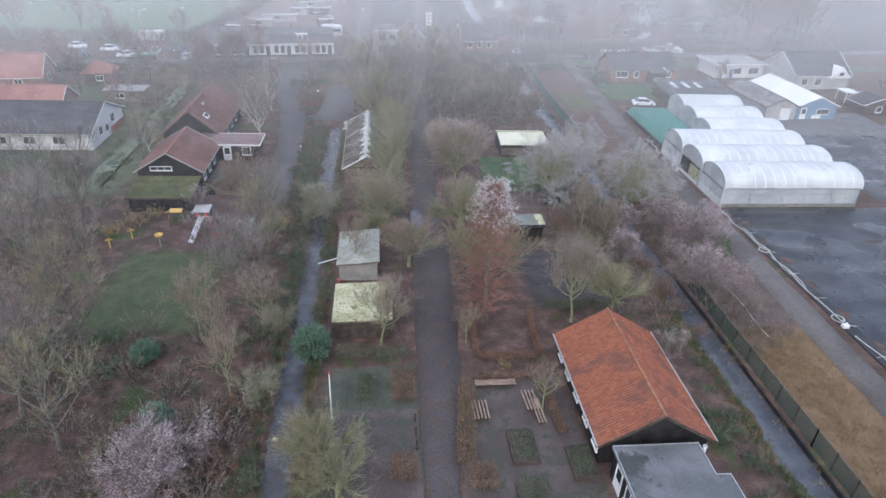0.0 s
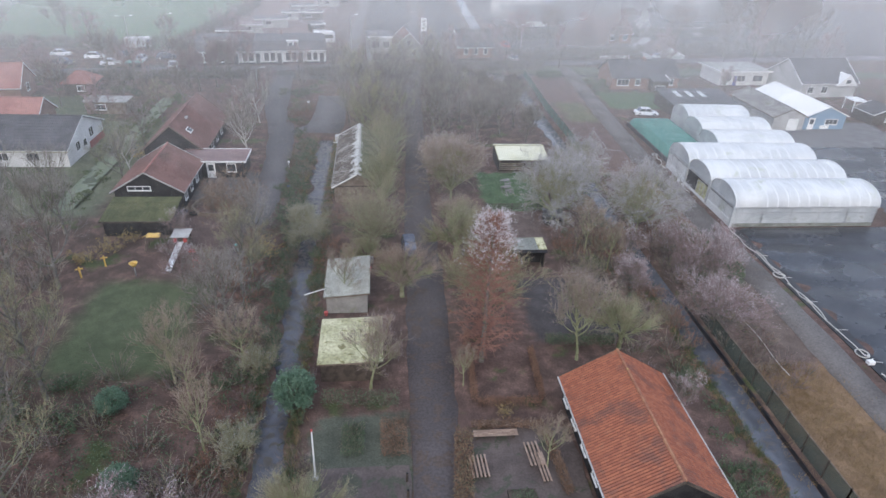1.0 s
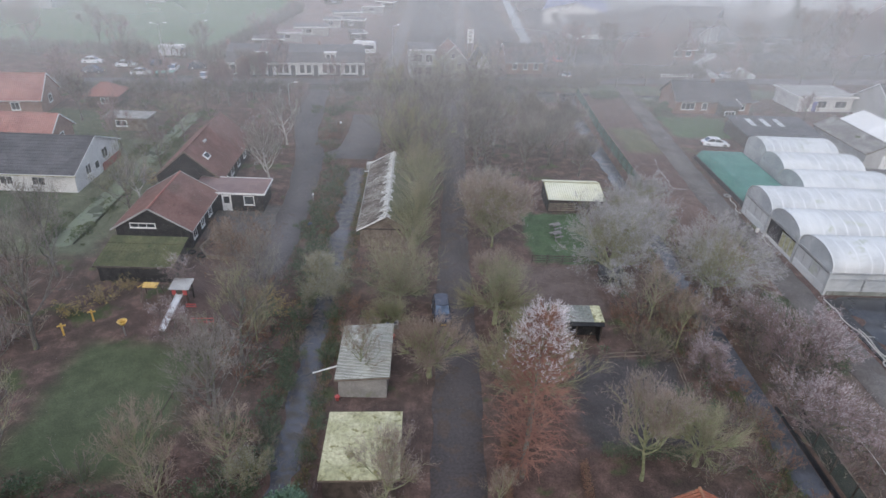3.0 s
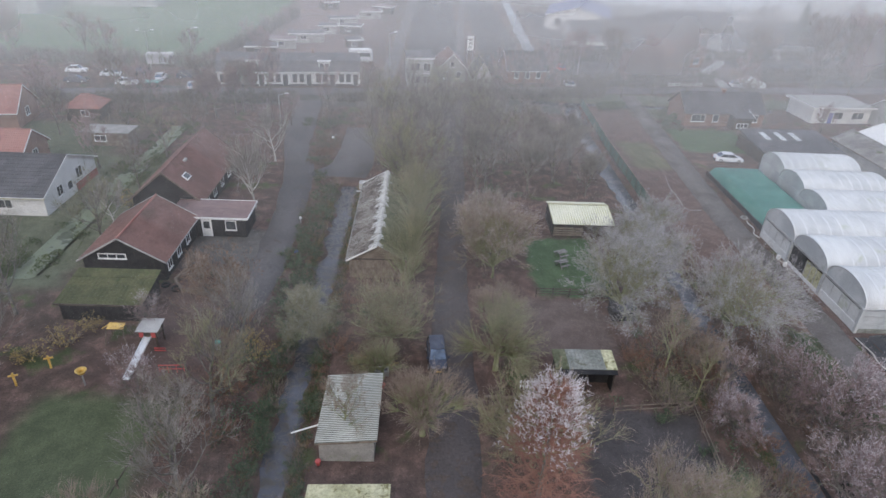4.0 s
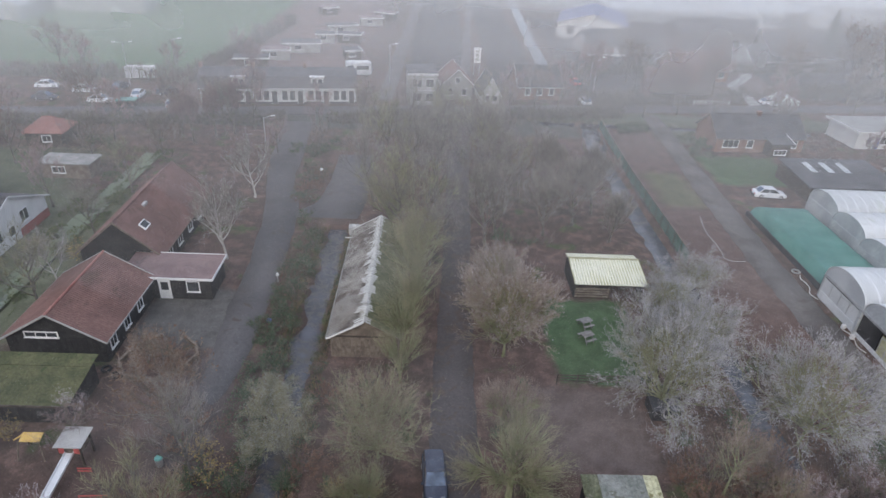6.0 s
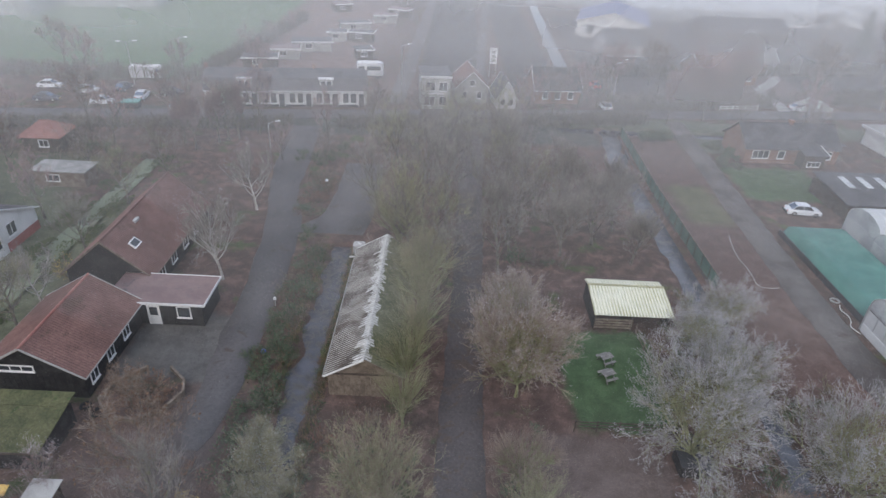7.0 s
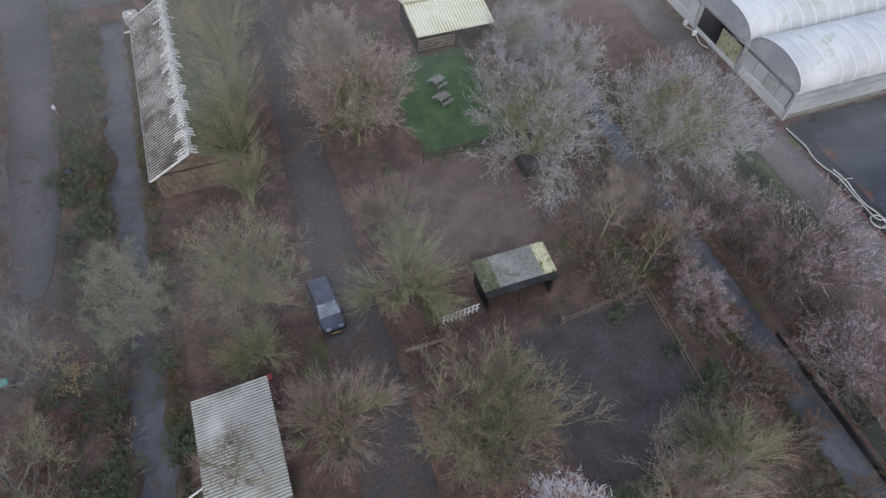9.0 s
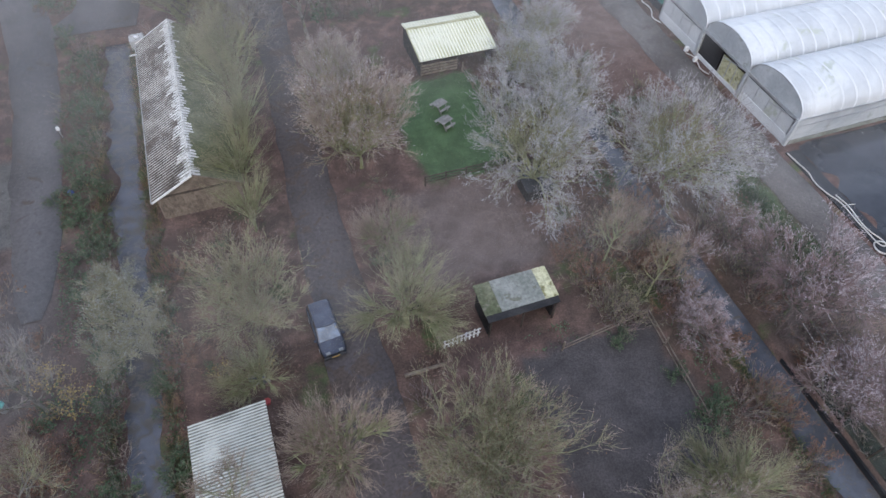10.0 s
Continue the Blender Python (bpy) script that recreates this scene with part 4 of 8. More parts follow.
def long_barn():
    b = thing("long_barn", "long barn with a mossy, lichen-white corrugated roof", "barn", (-4.9, 80.0, 0))
    w, d, eave, ridge = 5.9, 19.4, 2.3, 3.95
    part("wall", walls_gable(w, d, eave, ridge, "y", 0.18), M["old_wood"], b)
    z0, over = eave - 0.12, 0.3
    part("roof", Shape().ribbed((-over, d + over, z0), (-over, -over, z0), (w / 2, -over, ridge + 0.1), (w / 2, d + over, ridge + 0.1), 0.27, 0.04, 0.05, 1, 0, 0.006), M["rib_dark"], b, "grey fibre-cement slope with dark moss")
    part("roof", Shape().ribbed((w + over, -over, z0), (w + over, d + over, z0), (w / 2, d + over, ridge + 0.1), (w / 2, -over, ridge + 0.1), 0.27, 0.04, 0.05, 1, 0, 0.006), M["moss_sheet"], b, "slope green with moss")
    random.seed(4)
    for i in range(65):
        s = Shape()
        y = -0.3 + i * 0.31
        reach = 0.4 + 0.75 * random.random() ** 2 + (0.5 if i < 3 else 0.0)
        for sgn in (-1, 1):
            q = reach if sgn < 0 else reach * 0.6
            k = (ridge + 0.1 - z0) / (w / 2 + over)
            s.add([(w / 2, y, ridge + 0.17), (w / 2, y + 0.29, ridge + 0.17), (w / 2 + sgn * q, y + 0.22, ridge + 0.17 - k * q), (w / 2 + sgn * q, y + 0.05, ridge + 0.17 - k * q)], [(0, 1, 2, 3)] if sgn > 0 else [(3, 2, 1, 0)])
        part("ridge_cap", s, M["lichen"], b, "ridge cap crusted with white lichen")
    for y in (-over - 0.03, d + over + 0.03):
        for x0 in (-over, w + over):
            part("verge_board", Shape().beam((x0, y, z0), (w / 2, y, ridge + 0.08), 0.05, 0.16), M["white_paint"] if x0 < 0 else M["old_wood"], b)
    part("gutter", Shape().beam((-over - 0.06, -over, z0 - 0.02), (-over - 0.06, d + over, z0 - 0.02), 0.07, 0.07), M["concrete"], b, "pale gutter")
    part("gutter", Shape().beam((w + over + 0.06, -over, z0 - 0.02), (w + over + 0.06, d + over, z0 - 0.02), 0.09, 0.08), M["old_wood"], b)
    part("tie_board", Shape().box(0, -0.05, eave - 0.1, w, 0, eave + 0.06), M["dark_wood"], b)
    for i in range(14):
        part("board", Shape().box(0.1 + i * 0.42, -0.03, 0, 0.44 + i * 0.42, -0.004, eave - 0.12), M["old_wood"], b)
    sub_door(b, w, 7.0, 1.1, 2.0, "e", "dark_wood", False)
    sub_door(b, w, 13.0, 1.1, 2.0, "e", "dark_wood", False)


long_barn()


def field_shelter():
    b = thing("field_shelter", "open animal shelter with a cream corrugated roof", "shelter", (18.6, 90.3, 0))
    w, d = 7.2, 5.3
    ridge_y, ze, zr, zb = 3.9, 1.95, 2.65, 2.3
    part("roof", Shape().ribbed((-0.15, -0.2, ze), (w + 0.15, -0.2, ze), (w + 0.15, ridge_y, zr), (-0.15, ridge_y, zr), 0.3, 0.035, 0.03), M["rib_cream"], b)
    part("roof", Shape().ribbed((w + 0.15, d + 0.2, zb), (-0.15, d + 0.2, zb), (-0.15, ridge_y, zr), (w + 0.15, ridge_y, zr), 0.3, 0.035, 0.03), M["rib_cream"], b)
    part("ridge_cap", Shape().beam((-0.2, ridge_y, zr + 0.05), (w + 0.2, ridge_y, zr + 0.05), 0.3, 0.04), M["moss_yellow"], b)
    for x in (-0.17, w + 0.17):
        part("verge_board", Shape().beam((x, -0.2, ze), (x, ridge_y, zr), 0.04, 0.14), M["moss_yellow"], b)
    for x in (0.1, w / 2, w - 0.1):
        for y in (0.1, d - 0.1):
            part("post", Shape().box(x - 0.07, y - 0.07, 0, x + 0.07, y + 0.07, 1.95), M["dark_wood"], b)
    part("wall", Shape().box(0, d - 0.1, 0, w, d, 2.2).box(0, 0.2, 0, 0.08, d - 0.1, 1.95).box(w - 0.08, 0.2, 0, w, d - 0.1, 1.95), M["black_wood"], b)
    for i in range(4):
        part("plank", Shape().box(0.05, 0.02, 0.25 + i * 0.3, w / 2, 0.06, 0.45 + i * 0.3), M["old_wood"], b)


field_shelter()


def pony_shed():
    b = thing("pony_shed", "small dark shed with translucent and mossy roof sheets", "shed", (14.2, 62.6, 0))
    part("wall", Shape().box(0, 2.8, 0, 4.7, 2.9, 2.15).box(0, 0.6, 0, 0.1, 2.8, 2.05).box(4.6, 0.6, 0, 4.7, 2.8, 2.05).box(0.1, 1.6, 0, 4.6, 1.7, 2.0), M["black_wood"], b)
    part("roof", Shape().ribbed((0.9, 0.75, 2.18), (4.0, 0.75, 2.18), (4.0, 3.1, 2.36), (0.9, 3.1, 2.36), 0.3, 0.02, 0.03), M["dirty_sheet"], b, "dirty translucent sheets")
    part("roof", Shape().ribbed((4.0, 0.75, 2.19), (4.95, 0.75, 2.19), (4.95, 3.1, 2.37), (4.0, 3.1, 2.37), 0.3, 0.02, 0.03), M["moss_yellow"], b, "mossy sheet")
    part("roof", Shape().ribbed((-0.25, 0.75, 2.16), (0.9, 0.75, 2.16), (0.9, 3.1, 2.34), (-0.25, 3.1, 2.34), 0.3, 0.02, 0.03), M["moss_sheet"], b, "green mossy sheet")
    part("roof", Shape().slab((-0.2, 0.3, 2.0), (4.9, 0.3, 2.0), (4.9, 0.78, 2.12), (-0.2, 0.78, 2.12), 0.05), M["black_wood"], b, "dark felt apron")
    for x in (0.0, 2.3, 4.6):
        part("post", Shape().box(x, 0.35, 0, x + 0.1, 0.45, 1.95), M["dark_wood"], b)
    f = thing("picket_fence", "short white picket fence beside the dark shed", "fence", (11.1, 63.1, 0), 4)
    for i in range(9):
        part("picket", Shape().box(i * 0.3, 0, 0, i * 0.3 + 0.12, 0.03, 1.0 + 0.08 * (i % 2)), M["white_paint"], f)
    for z in (0.3, 0.75):
        part("rail", Shape().box(-0.05, 0.03, z, 2.65, 0.07, z + 0.1), M["white_paint"], f)


pony_shed()


def farmhouse():
    # the front house, gable to the south
    b = thing("farmhouse", "black boarded farmhouse with a brown tiled roof", "house", (-31.4, 78.4, 0))
    w, d, eave, ridge = 8.0, 9.6, 2.5, 4.9
    part("wall", walls_gable(w, d, eave, ridge, "y"), M["black_wood"], b)
    roof_gable(b, w, d, eave, ridge, "y", "brown_tile", 0.4, 0.25, 0.025, 15, 0.028, "red_tile", "grey_wall")
    for y in (1.3, 4.0, 6.8):
        sub_window(b, w, y, 0.85, 0.95, 1.1, "e", 1)
    sub_window(b, 3.0, 0, 2.55, 2.6, 0.42, "s", 2)
    for i in range(18):
        part("board", Shape().box(0.05 + i * 0.44, -0.025, 0, 0.45 + i * 0.44, -0.003, 2.45), M["black_wood"], b)
    # the flat link
    c = thing("farm_office", "flat-roofed black wing with a white door", "house", (-23.3, 88.1, 0))
    part("wall", Shape().box(-3.0, 0, 0, 5.6, 4.3, 2.35), M["black_wood"], c)
    part("roof", Shape().box(-3.2, -0.25, 2.38, 5.9, 4.5, 2.5), M["felt"], c, "wet reddish-brown felt roof")
    part("roof_edge", Shape().box(-3.2, -0.32, 2.32, 5.97, -0.25, 2.56).box(5.9, -0.25, 2.32, 5.97, 4.57, 2.56).box(-3.2, 4.5, 2.32, 5.9, 4.57, 2.56), M["white_paint"], c, "white roof edge")
    sub_door(c, 1.15, 0, 0.95, 2.05, "s")
    sub_window(c, 3.9, 0, 0.95, 1.1, 1.05, "s", 0)
    # the rear house
    e = thing("farmhouse", "black farmhouse with a reddish-brown tiled roof", "house", (-32.2, 92.6, 0))
    w, d, eave, ridge = 8.1, 15.6, 2.5, 5.9
    part("wall", walls_gable(w, d, eave, ridge, "y"), M["black_wood"], e)
    roof_gable(e, w, d, eave, ridge, "y", "brown_tile", 0.4, 0.25, 0.025, 17, 0.028, "brown_tile", "old_wood")
    for y in (2.2, 5.2, 8.4, 11.6):
        sub_window(e, w, y, 0.8, 1.1, 1.2, "e", 1)
    sk = part("skylight", Shape().box(0, 0, 0, 0.9, 1.3, 0.14), M["white_paint"], e, "pale skylight")
    sk.matrix_basis = pose(5.6, 1.6, 4.75, 0, 40, 0)
    part("skylight_pane", Shape().box(0.12, 0.12, 0.142, 0.78, 1.18, 0.155), M["glass"], sk)
    part("roof_vent", Shape().box(4.7, 5.0, 5.1, 5.0, 5.9, 5.45), M["grey_wall"], e)
    # the mossy lean-to in front
    g = thing("lean_to", "low black shed with a green mossy roof", "shed", (-30.4, 71.4, 0))
    part("wall", Shape().box(0, 0, 0, 7.3, 4.5, 1.95), M["black_wood"], g)
    part("roof", Shape().ribbed((-0.3, -0.3, 1.95), (7.6, -0.3, 1.95), (7.6, 3.5, 2.45), (-0.3, 3.5, 2.45), 0.4, 0.02, 0.06, 8, 0.02, 0.012), M["moss_roof"], g)
    part("roof", Shape().slab((-0.3, 3.5, 2.5), (7.6, 3.5, 2.5), (7.6, 4.9, 2.62), (-0.3, 4.9, 2.62), 0.08), M["moss_roof"], g)
    part("fascia", Shape().box(-0.3, -0.36, 1.78, 7.6, -0.31, 1.98), M["dark_wood"], g)
    for i in range(14):
        part("board", Shape().box(0.05 + i * 0.52, -0.03, 0, 0.5 + i * 0.52, -0.003, 1.75), M["black_wood"], g)


farmhouse()


def house(name, label, at, turn, w, d, eave, ridge, axis, wall, roof, wins=(), doors=(), chimney=None, verge="white_paint", group="", rows=12):
    b = thing(name, label, "house", at, turn, group)
    part("wall", walls_gable(w, d, eave, ridge, axis), M[wall], b)
    roof_gable(b, w, d, eave, ridge, axis, roof, 0.35, 0.3, 0.02, rows, 0.03, None, verge)
    for x, y, z, ww, hh, f, n in wins:
        sub_window(b, x, y, z, ww, hh, f, n)
    for x, y, ww, hh, f in doors:
        sub_door(b, x, y, ww, hh, f)
    if chimney:
        cx, cy, cz = chimney
        part("chimney", Shape().box(cx - 0.3, cy - 0.3, cz - 1.2, cx + 0.3, cy + 0.3, cz + 0.7).box(cx - 0.36, cy - 0.36, cz + 0.7, cx + 0.36, cy + 0.36, cz + 0.8), M["brick_wall"], b)
    return b


# white hall west of the green ditch
hl = house("village_hall", "white hall with a mossy grey roof and red plinth", (-60.9, 91.8, 0), 0, 18.6, 13.0, 2.6, 5.3, "x", "white_wall", "dark_tile",
           [(18.6, 3.6, 1.2, 1.2, 1.2, "e", 1), (18.6, 8.6, 1.6, 1.4, 1.3, "e", 1)] + [(x, 0, 1.0, 1.5, 1.0, "s", 1) for x in (2, 6, 10, 14)], [(18.6, 6.0, 1.2, 2.1, "e")])
part("plinth", Shape().box(18.6, 7.4, 0, 18.66, 13.0, 1.0), M["red_wall"], hl, "dark red lower wall")
part("roof_edge", Shape().box(-0.4, -0.4, 2.3, 19.0, -0.36, 2.5), M["moss_yellow"], hl)
house("orange_house", "brick house with a bright orange tiled roof", (-66, 104.0, 0), 0, 14.5, 6.5, 2.8, 5.2, "x", "brick_wall", "red_tile", [(14.5, 3.2, 1.2, 1.0, 1.2, "e", 1), (4, 0, 1, 1.2, 1.2, "s", 1), (9, 0, 1, 1.2, 1.2, "s", 1)], chimney=(6, 3.2, 5.2))
house("orange_house", "brick house with a bright orange tiled roof", (-74, 120.0, 0), 8, 12, 8, 2.8, 6.0, "x", "brick_wall", "red_tile", [(12, 4, 1.2, 1.2, 1.2, "e", 1), (3, 0, 1, 1.2, 1.2, "s", 1), (8, 0, 1, 1.2, 1.2, "s", 1)], chimney=(5, 4, 6.0))
rsd = thing("red_shed", "small shed with a faded red hipped roof", "house", (-57.0, 126.6, 0), 4)
part("wall", Shape().box(0, 0, 0, 5.2, 4.8, 2.2), M["dark_wood"], rsd)
e, q, zr = 0.35, 2.15, 3.9
hip = [(-e, -e, q), (5.2 + e, -e, q), (5.2 + e, 4.8 + e, q), (-e, 4.8 + e, q), (2.0, 2.4, zr), (3.2, 2.4, zr)]
for face in ((0, 1, 5, 4), (2, 3, 4, 5)):
    part("roof", Shape().ribbed(*(hip[k] for k in face), 0.3, 0.02, 0.06, 10, 0.025), M["red_tile"], rsd)
for a, b, c in ((1, 2, 5), (3, 0, 4)):
    lo = Shape().add([hip[a], hip[b], hip[c]], [(0, 1, 2)])
    lo.add([(x, y, z - 0.08) for x, y, z in (hip[a], hip[b], hip[c])], [(2, 1, 0)])
    part("roof", lo, M["red_tile"], rsd)
for a, b in ((0, 4), (3, 4), (1, 5), (2, 5), (4, 5)):
    part("ridge_cap", Shape().tube(hip[a], hip[b], 0.09, 0.09, 6), M["red_tile"], rsd)
sub_window(rsd, 3.0, 0, 0.8, 1.2, 0.9, "s", 1)
fs = thing("flat_shed", "low shed with a pale flat roof", "shed", (-49.0, 115.6, 0))
part("wall", Shape().box(0, 0, 0, 6.6, 3.2, 2.1), M["old_wood"], fs)
part("roof", Shape().box(-0.3, -0.3, 2.1, 6.9, 3.5, 2.22), M["concrete"], fs)
sub_window(fs, 2.5, 0, 0.8, 1.6, 0.8, "s", 1)
house("brick_villa", "brick house with an orange roof", (-96, 112, 0), 5, 11, 8, 3, 6.4, "y", "brick_wall", "red_tile", [(3, 0, 1, 1.2, 1.2, "s", 1), (8, 0, 1, 1.2, 1.2, "s", 1)], chimney=(5, 4, 6.4))
house("brick_villa", "brick house with a brown roof", (-92, 90, 0), 3, 12, 8, 2.8, 5.8, "x", "brick_wall", "brown_tile", [(12, 4, 1.2, 1.2, 1.2, "e", 1), (3, 0, 1, 1.2, 1.2, "s", 1)], chimney=(5, 4, 5.8))

# the white terrace along the main road
def terrace():
    b = thing("terrace_row", "long low white terrace with a dark mansard roof", "house", (-39.0, 150.8, 0), 8.8)
    n, bay, d = 6, 4.75, 8.5
    w = n * bay
    part("wall", Shape().box(0, 0, 0, w, d, 2.9), M["white_wall"], b)
    part("plinth", Shape().box(-0.02, -0.05, 0, w, 0, 0.35), M["dark_paint"], b)
    s = Shape()
    s.add([(-0.2, -0.35, 2.9), (w + 0.2, -0.35, 2.9), (w + 0.2, d + 0.35, 2.9), (-0.2, d + 0.35, 2.9), (-0.2, 1.0, 4.9), (w + 0.2, 1.0, 4.9), (w + 0.2, d - 1.0, 4.9), (-0.2, d - 1.0, 4.9), (-0.2, d / 2, 5.9), (w + 0.2, d / 2, 5.9)],
          [(0, 1, 5, 4), (4, 5, 9, 8), (7, 6, 2, 3)[::1], (8, 9, 6, 7), (0, 4, 8, 7, 3), (1, 2, 6, 9, 5), (3, 2, 1, 0)])
    part("roof", s, M["dark_tile"], b)
    part("gutter", Shape().box(-0.2, -0.45, 2.8, w + 0.2, -0.35, 2.95), M["white_paint"], b)
    for i in range(n):
        x = i * bay
        sub_window(b, x + 0.9, 0, 0.7, 0.95, 1.7, "s", 0)
        sub_window(b, x + 2.3, 0, 0.7, 0.95, 1.7, "s", 0)
        sub_door(b, x + 3.75, 0, 0.95, 2.35, "s", "dark_paint")
        if i in (1, 4):
            dm = part("dormer", Shape().box(x + 1.0, 0.3, 3.2, x + 3.4, 3.2, 4.85), M["grey_wall"], b, "grey boarded dormer")
            part("dormer_roof", Shape().box(x + 0.8, 0.1, 4.85, x + 3.6, 3.4, 4.98), M["white_paint"], dm)
            sub_window(b, x + 1.7, 0.3, 3.55, 0.8, 0.95, "s", 0)
            sub_window(b, x + 2.75, 0.3, 3.55, 0.8, 0.95, "s", 0)
    for i in range(0, n + 1, 2):
        part("chimney", Shape().box(i * bay - 0.25, d / 2 - 0.4, 5.2, i * bay + 0.25, d / 2 + 0.4, 6.6), M["white_paint"] if i == n else M["brick_wall"], b)


terrace()
tw = thing("town_house", "white two-storey house with a flat roof", "house", (-0.8, 155.4, 0), 7)
part("wall", Shape().box(0, 0, 0, 5.2, 7, 5.9), M["grey_wall"], tw)
part("roof", Shape().box(-0.25, -0.3, 5.9, 5.45, 7.3, 6.15), M["dark_tile"], tw)
part("roof_edge", Shape().box(-0.3, -0.36, 5.8, 5.5, -0.3, 6.2), M["white_paint"], tw)
part("canopy", Shape().box(0.1, -0.5, 2.9, 5.1, 0, 3.05), M["white_paint"], tw)
for z in (0.8, 3.5):
    sub_window(tw, 1.5, 0, z, 1.7, 1.5, "s", 1)
    sub_window(tw, 3.9, 0, z, 1.4, 1.5, "s", 1)
yh = house("ochre_house", "pale yellow house with a dull red-brown roof", (5.6, 160.0, 0), 7, 6.0, 8, 3.2, 6.0, "y", "blockwork", "brown_tile", [(1.6, 0, 1, 0.9, 1.3, "s", 0), (4.4, 0, 1, 0.9, 1.3, "s", 0), (3.0, 0, 3.4, 0.9, 1.0, "s", 0)])
wb = house("boat_house", "small white-fronted house with a dark roof", (13.3, 157.6, 0), 7, 3.6, 7, 2.2, 5.2, "y", "white_wall", "dark_tile", [(1.1, 0, 0.8, 0.8, 1.0, "s", 0), (2.6, 0, 0.8, 0.8, 1.0, "s", 0)])
house("canal_house", "dark house among trees by the main road", (21.0, 162.4, 0), 7, 9, 8, 2.8, 6.0, "x", "brick_wall", "dark_tile", [(2, 0, 1, 0.9, 1.3, "s", 0), (4.5, 0, 1, 0.9, 1.3, "s", 0), (7, 0, 1, 0.9, 1.3, "s", 0)])

# houses east of the track
bv = house("bungalow", "brick bungalow with a dark tiled roof", (51.4, 136.2, 0), 4, 15.5, 7.6, 2.6, 5.4, "x", "brick_wall", "dark_tile",
           [(2.6, 0, 0.9, 2.6, 1.2, "s", 2), (6.0, 0, 0.9, 1.0, 1.2, "s", 0), (13.6, 0, 0.9, 1.4, 1.2, "s", 1)], chimney=(8.4, 3.8, 5.2), verge="old_wood")
part("porch", Shape().box(8.6, -2.2, 0, 12.0, 0.0, 2.3), M["dark_wood"], bv, "dark boarded porch")
part("porch_roof", Shape().slab((8.3, -2.6, 2.35), (12.3, -2.6, 2.35), (12.3, 1.2, 3.1), (8.3, 1.2, 3.1), 0.1), M["dark_tile"], bv)
part("verge_board", Shape().beam((12.35, -2.6, 2.4), (12.35, 1.2, 3.15), 0.06, 0.18), M["white_paint"], bv)
sub_window(bv, 10.3, -2.2, 0.5, 2.0, 0.7, "s", 2)
wh = thing("flat_house", "white flat-roofed house with large windows", "house", (78.2, 140.6, 0), 5)
part("wall", Shape().box(0, 0, 0, 12.2, 8.0, 3.0), M["white_wall"], wh)
part("roof", Shape().box(-0.6, -0.6, 3.0, 12.8, 8.6, 3.28), M["concrete"], wh, "pale grey flat roof")
part("roof_edge", Shape().box(-0.65, -0.65, 2.95, 12.85, -0.6, 3.33).box(-0.65, -0.6, 2.95, -0.6, 8.65, 3.33), M["white_paint"], wh)
for x, ww in ((2.4, 0.8), (5.4, 1.9), (9.6, 2.4)):
    sub_window(wh, x, 0, 0.9, ww, 1.3, "s", 1)
sub_door(wh, 3.9, 0, 1.0, 2.1, "s", "blue_plastic", False)
ds = thing("solar_shed", "low dark-roofed shed with pale roof lights", "shed", (57.4, 117.2, 0), 2)
part("wall", Shape().box(0, 0, 0, 13.4, 9.0, 2.2), M["dark_wood"], ds)
part("roof", Shape().slab((-0.3, -0.3, 2.2), (13.7, -0.3, 2.2), (13.7, 9.3, 3.0), (-0.3, 9.3, 3.0), 0.12), M["dark_tile"], ds)
for x in (2.6, 5.2, 7.8):
    part("roof_light", Shape().slab((x, 4.6, 2.66), (x + 0.95, 4.6, 2.66), (x + 0.95, 7.8, 2.935), (x, 7.8, 2.935), 0.05), M["film_wall"], ds)
gs = house("tool_shed", "grey shed with a pale fibre-cement roof", (73.2, 110.0, 0), 2, 6.2, 14.5, 2.6, 4.0, "y", "grey_wall", "grey_sheet", [(3.9, 0, 0.1, 1.8, 2.0, "s", 0)], verge="old_wood")
for i in range(5):
    part("board", Shape().box(2.9 + i * 0.42, -0.06, 0.05, 3.3 + i * 0.42, -0.055, 2.1), M["white_paint"], gs, "white door board")
bh = house("blue_workshop", "light blue boarded workshop with a white roof", (79.8, 110.6, 0), 2, 8.2, 17.0, 2.6, 4.3, "y", "blue_wall", "white_paint", [(5.4, 0, 1.0, 2.4, 0.9, "s", 2)], [(1.4, 0, 1.0, 2.1, "s")], rows=6)
part("hatch", Shape().box(3.4, -0.05, 0.1, 5.2, -0.005, 0.75), M["white_paint"], bh)
vb = house("villa", "large house with a slate blue-grey tiled roof", (92.0, 131.5, 0), 6, 14, 11.5, 3.2, 7.0, "x", "grey_wall", "dark_tile", [(2.5, 0, 1, 1.4, 1.3, "s", 1), (6, 0, 1, 1.4, 1.3, "s", 1), (14, 5.7, 3.7, 1.4, 1.2, "e", 0)])
part("gable_front", Shape().add([(8.2, -0.6, 2.6), (13.8, -0.6, 2.6), (11.0, -0.6, 5.0), (8.2, 4, 2.6), (13.8, 4, 2.6), (11, 4, 5.0)], [(0, 1, 2), (5, 4, 3), (0, 3, 4, 1), (1, 4, 5, 2), (2, 5, 3, 0)]), M["white_paint"], vb, "white boarded gable")
sub_window(vb, 11.0, -0.62, 3.1, 1.2, 0.8, "s", 0)
house("garden_shed", "dark garden shed with white verge boards", (95.8, 113.5, 0), 4, 7, 5, 2.1, 3.3, "y", "dark_wood", "dark_tile", [(3.5, 0, 0.6, 1.2, 1.0, "s", 0)])
cp = thing("carport", "small white open carport frame", "carport", (97.5, 121.5, 0))
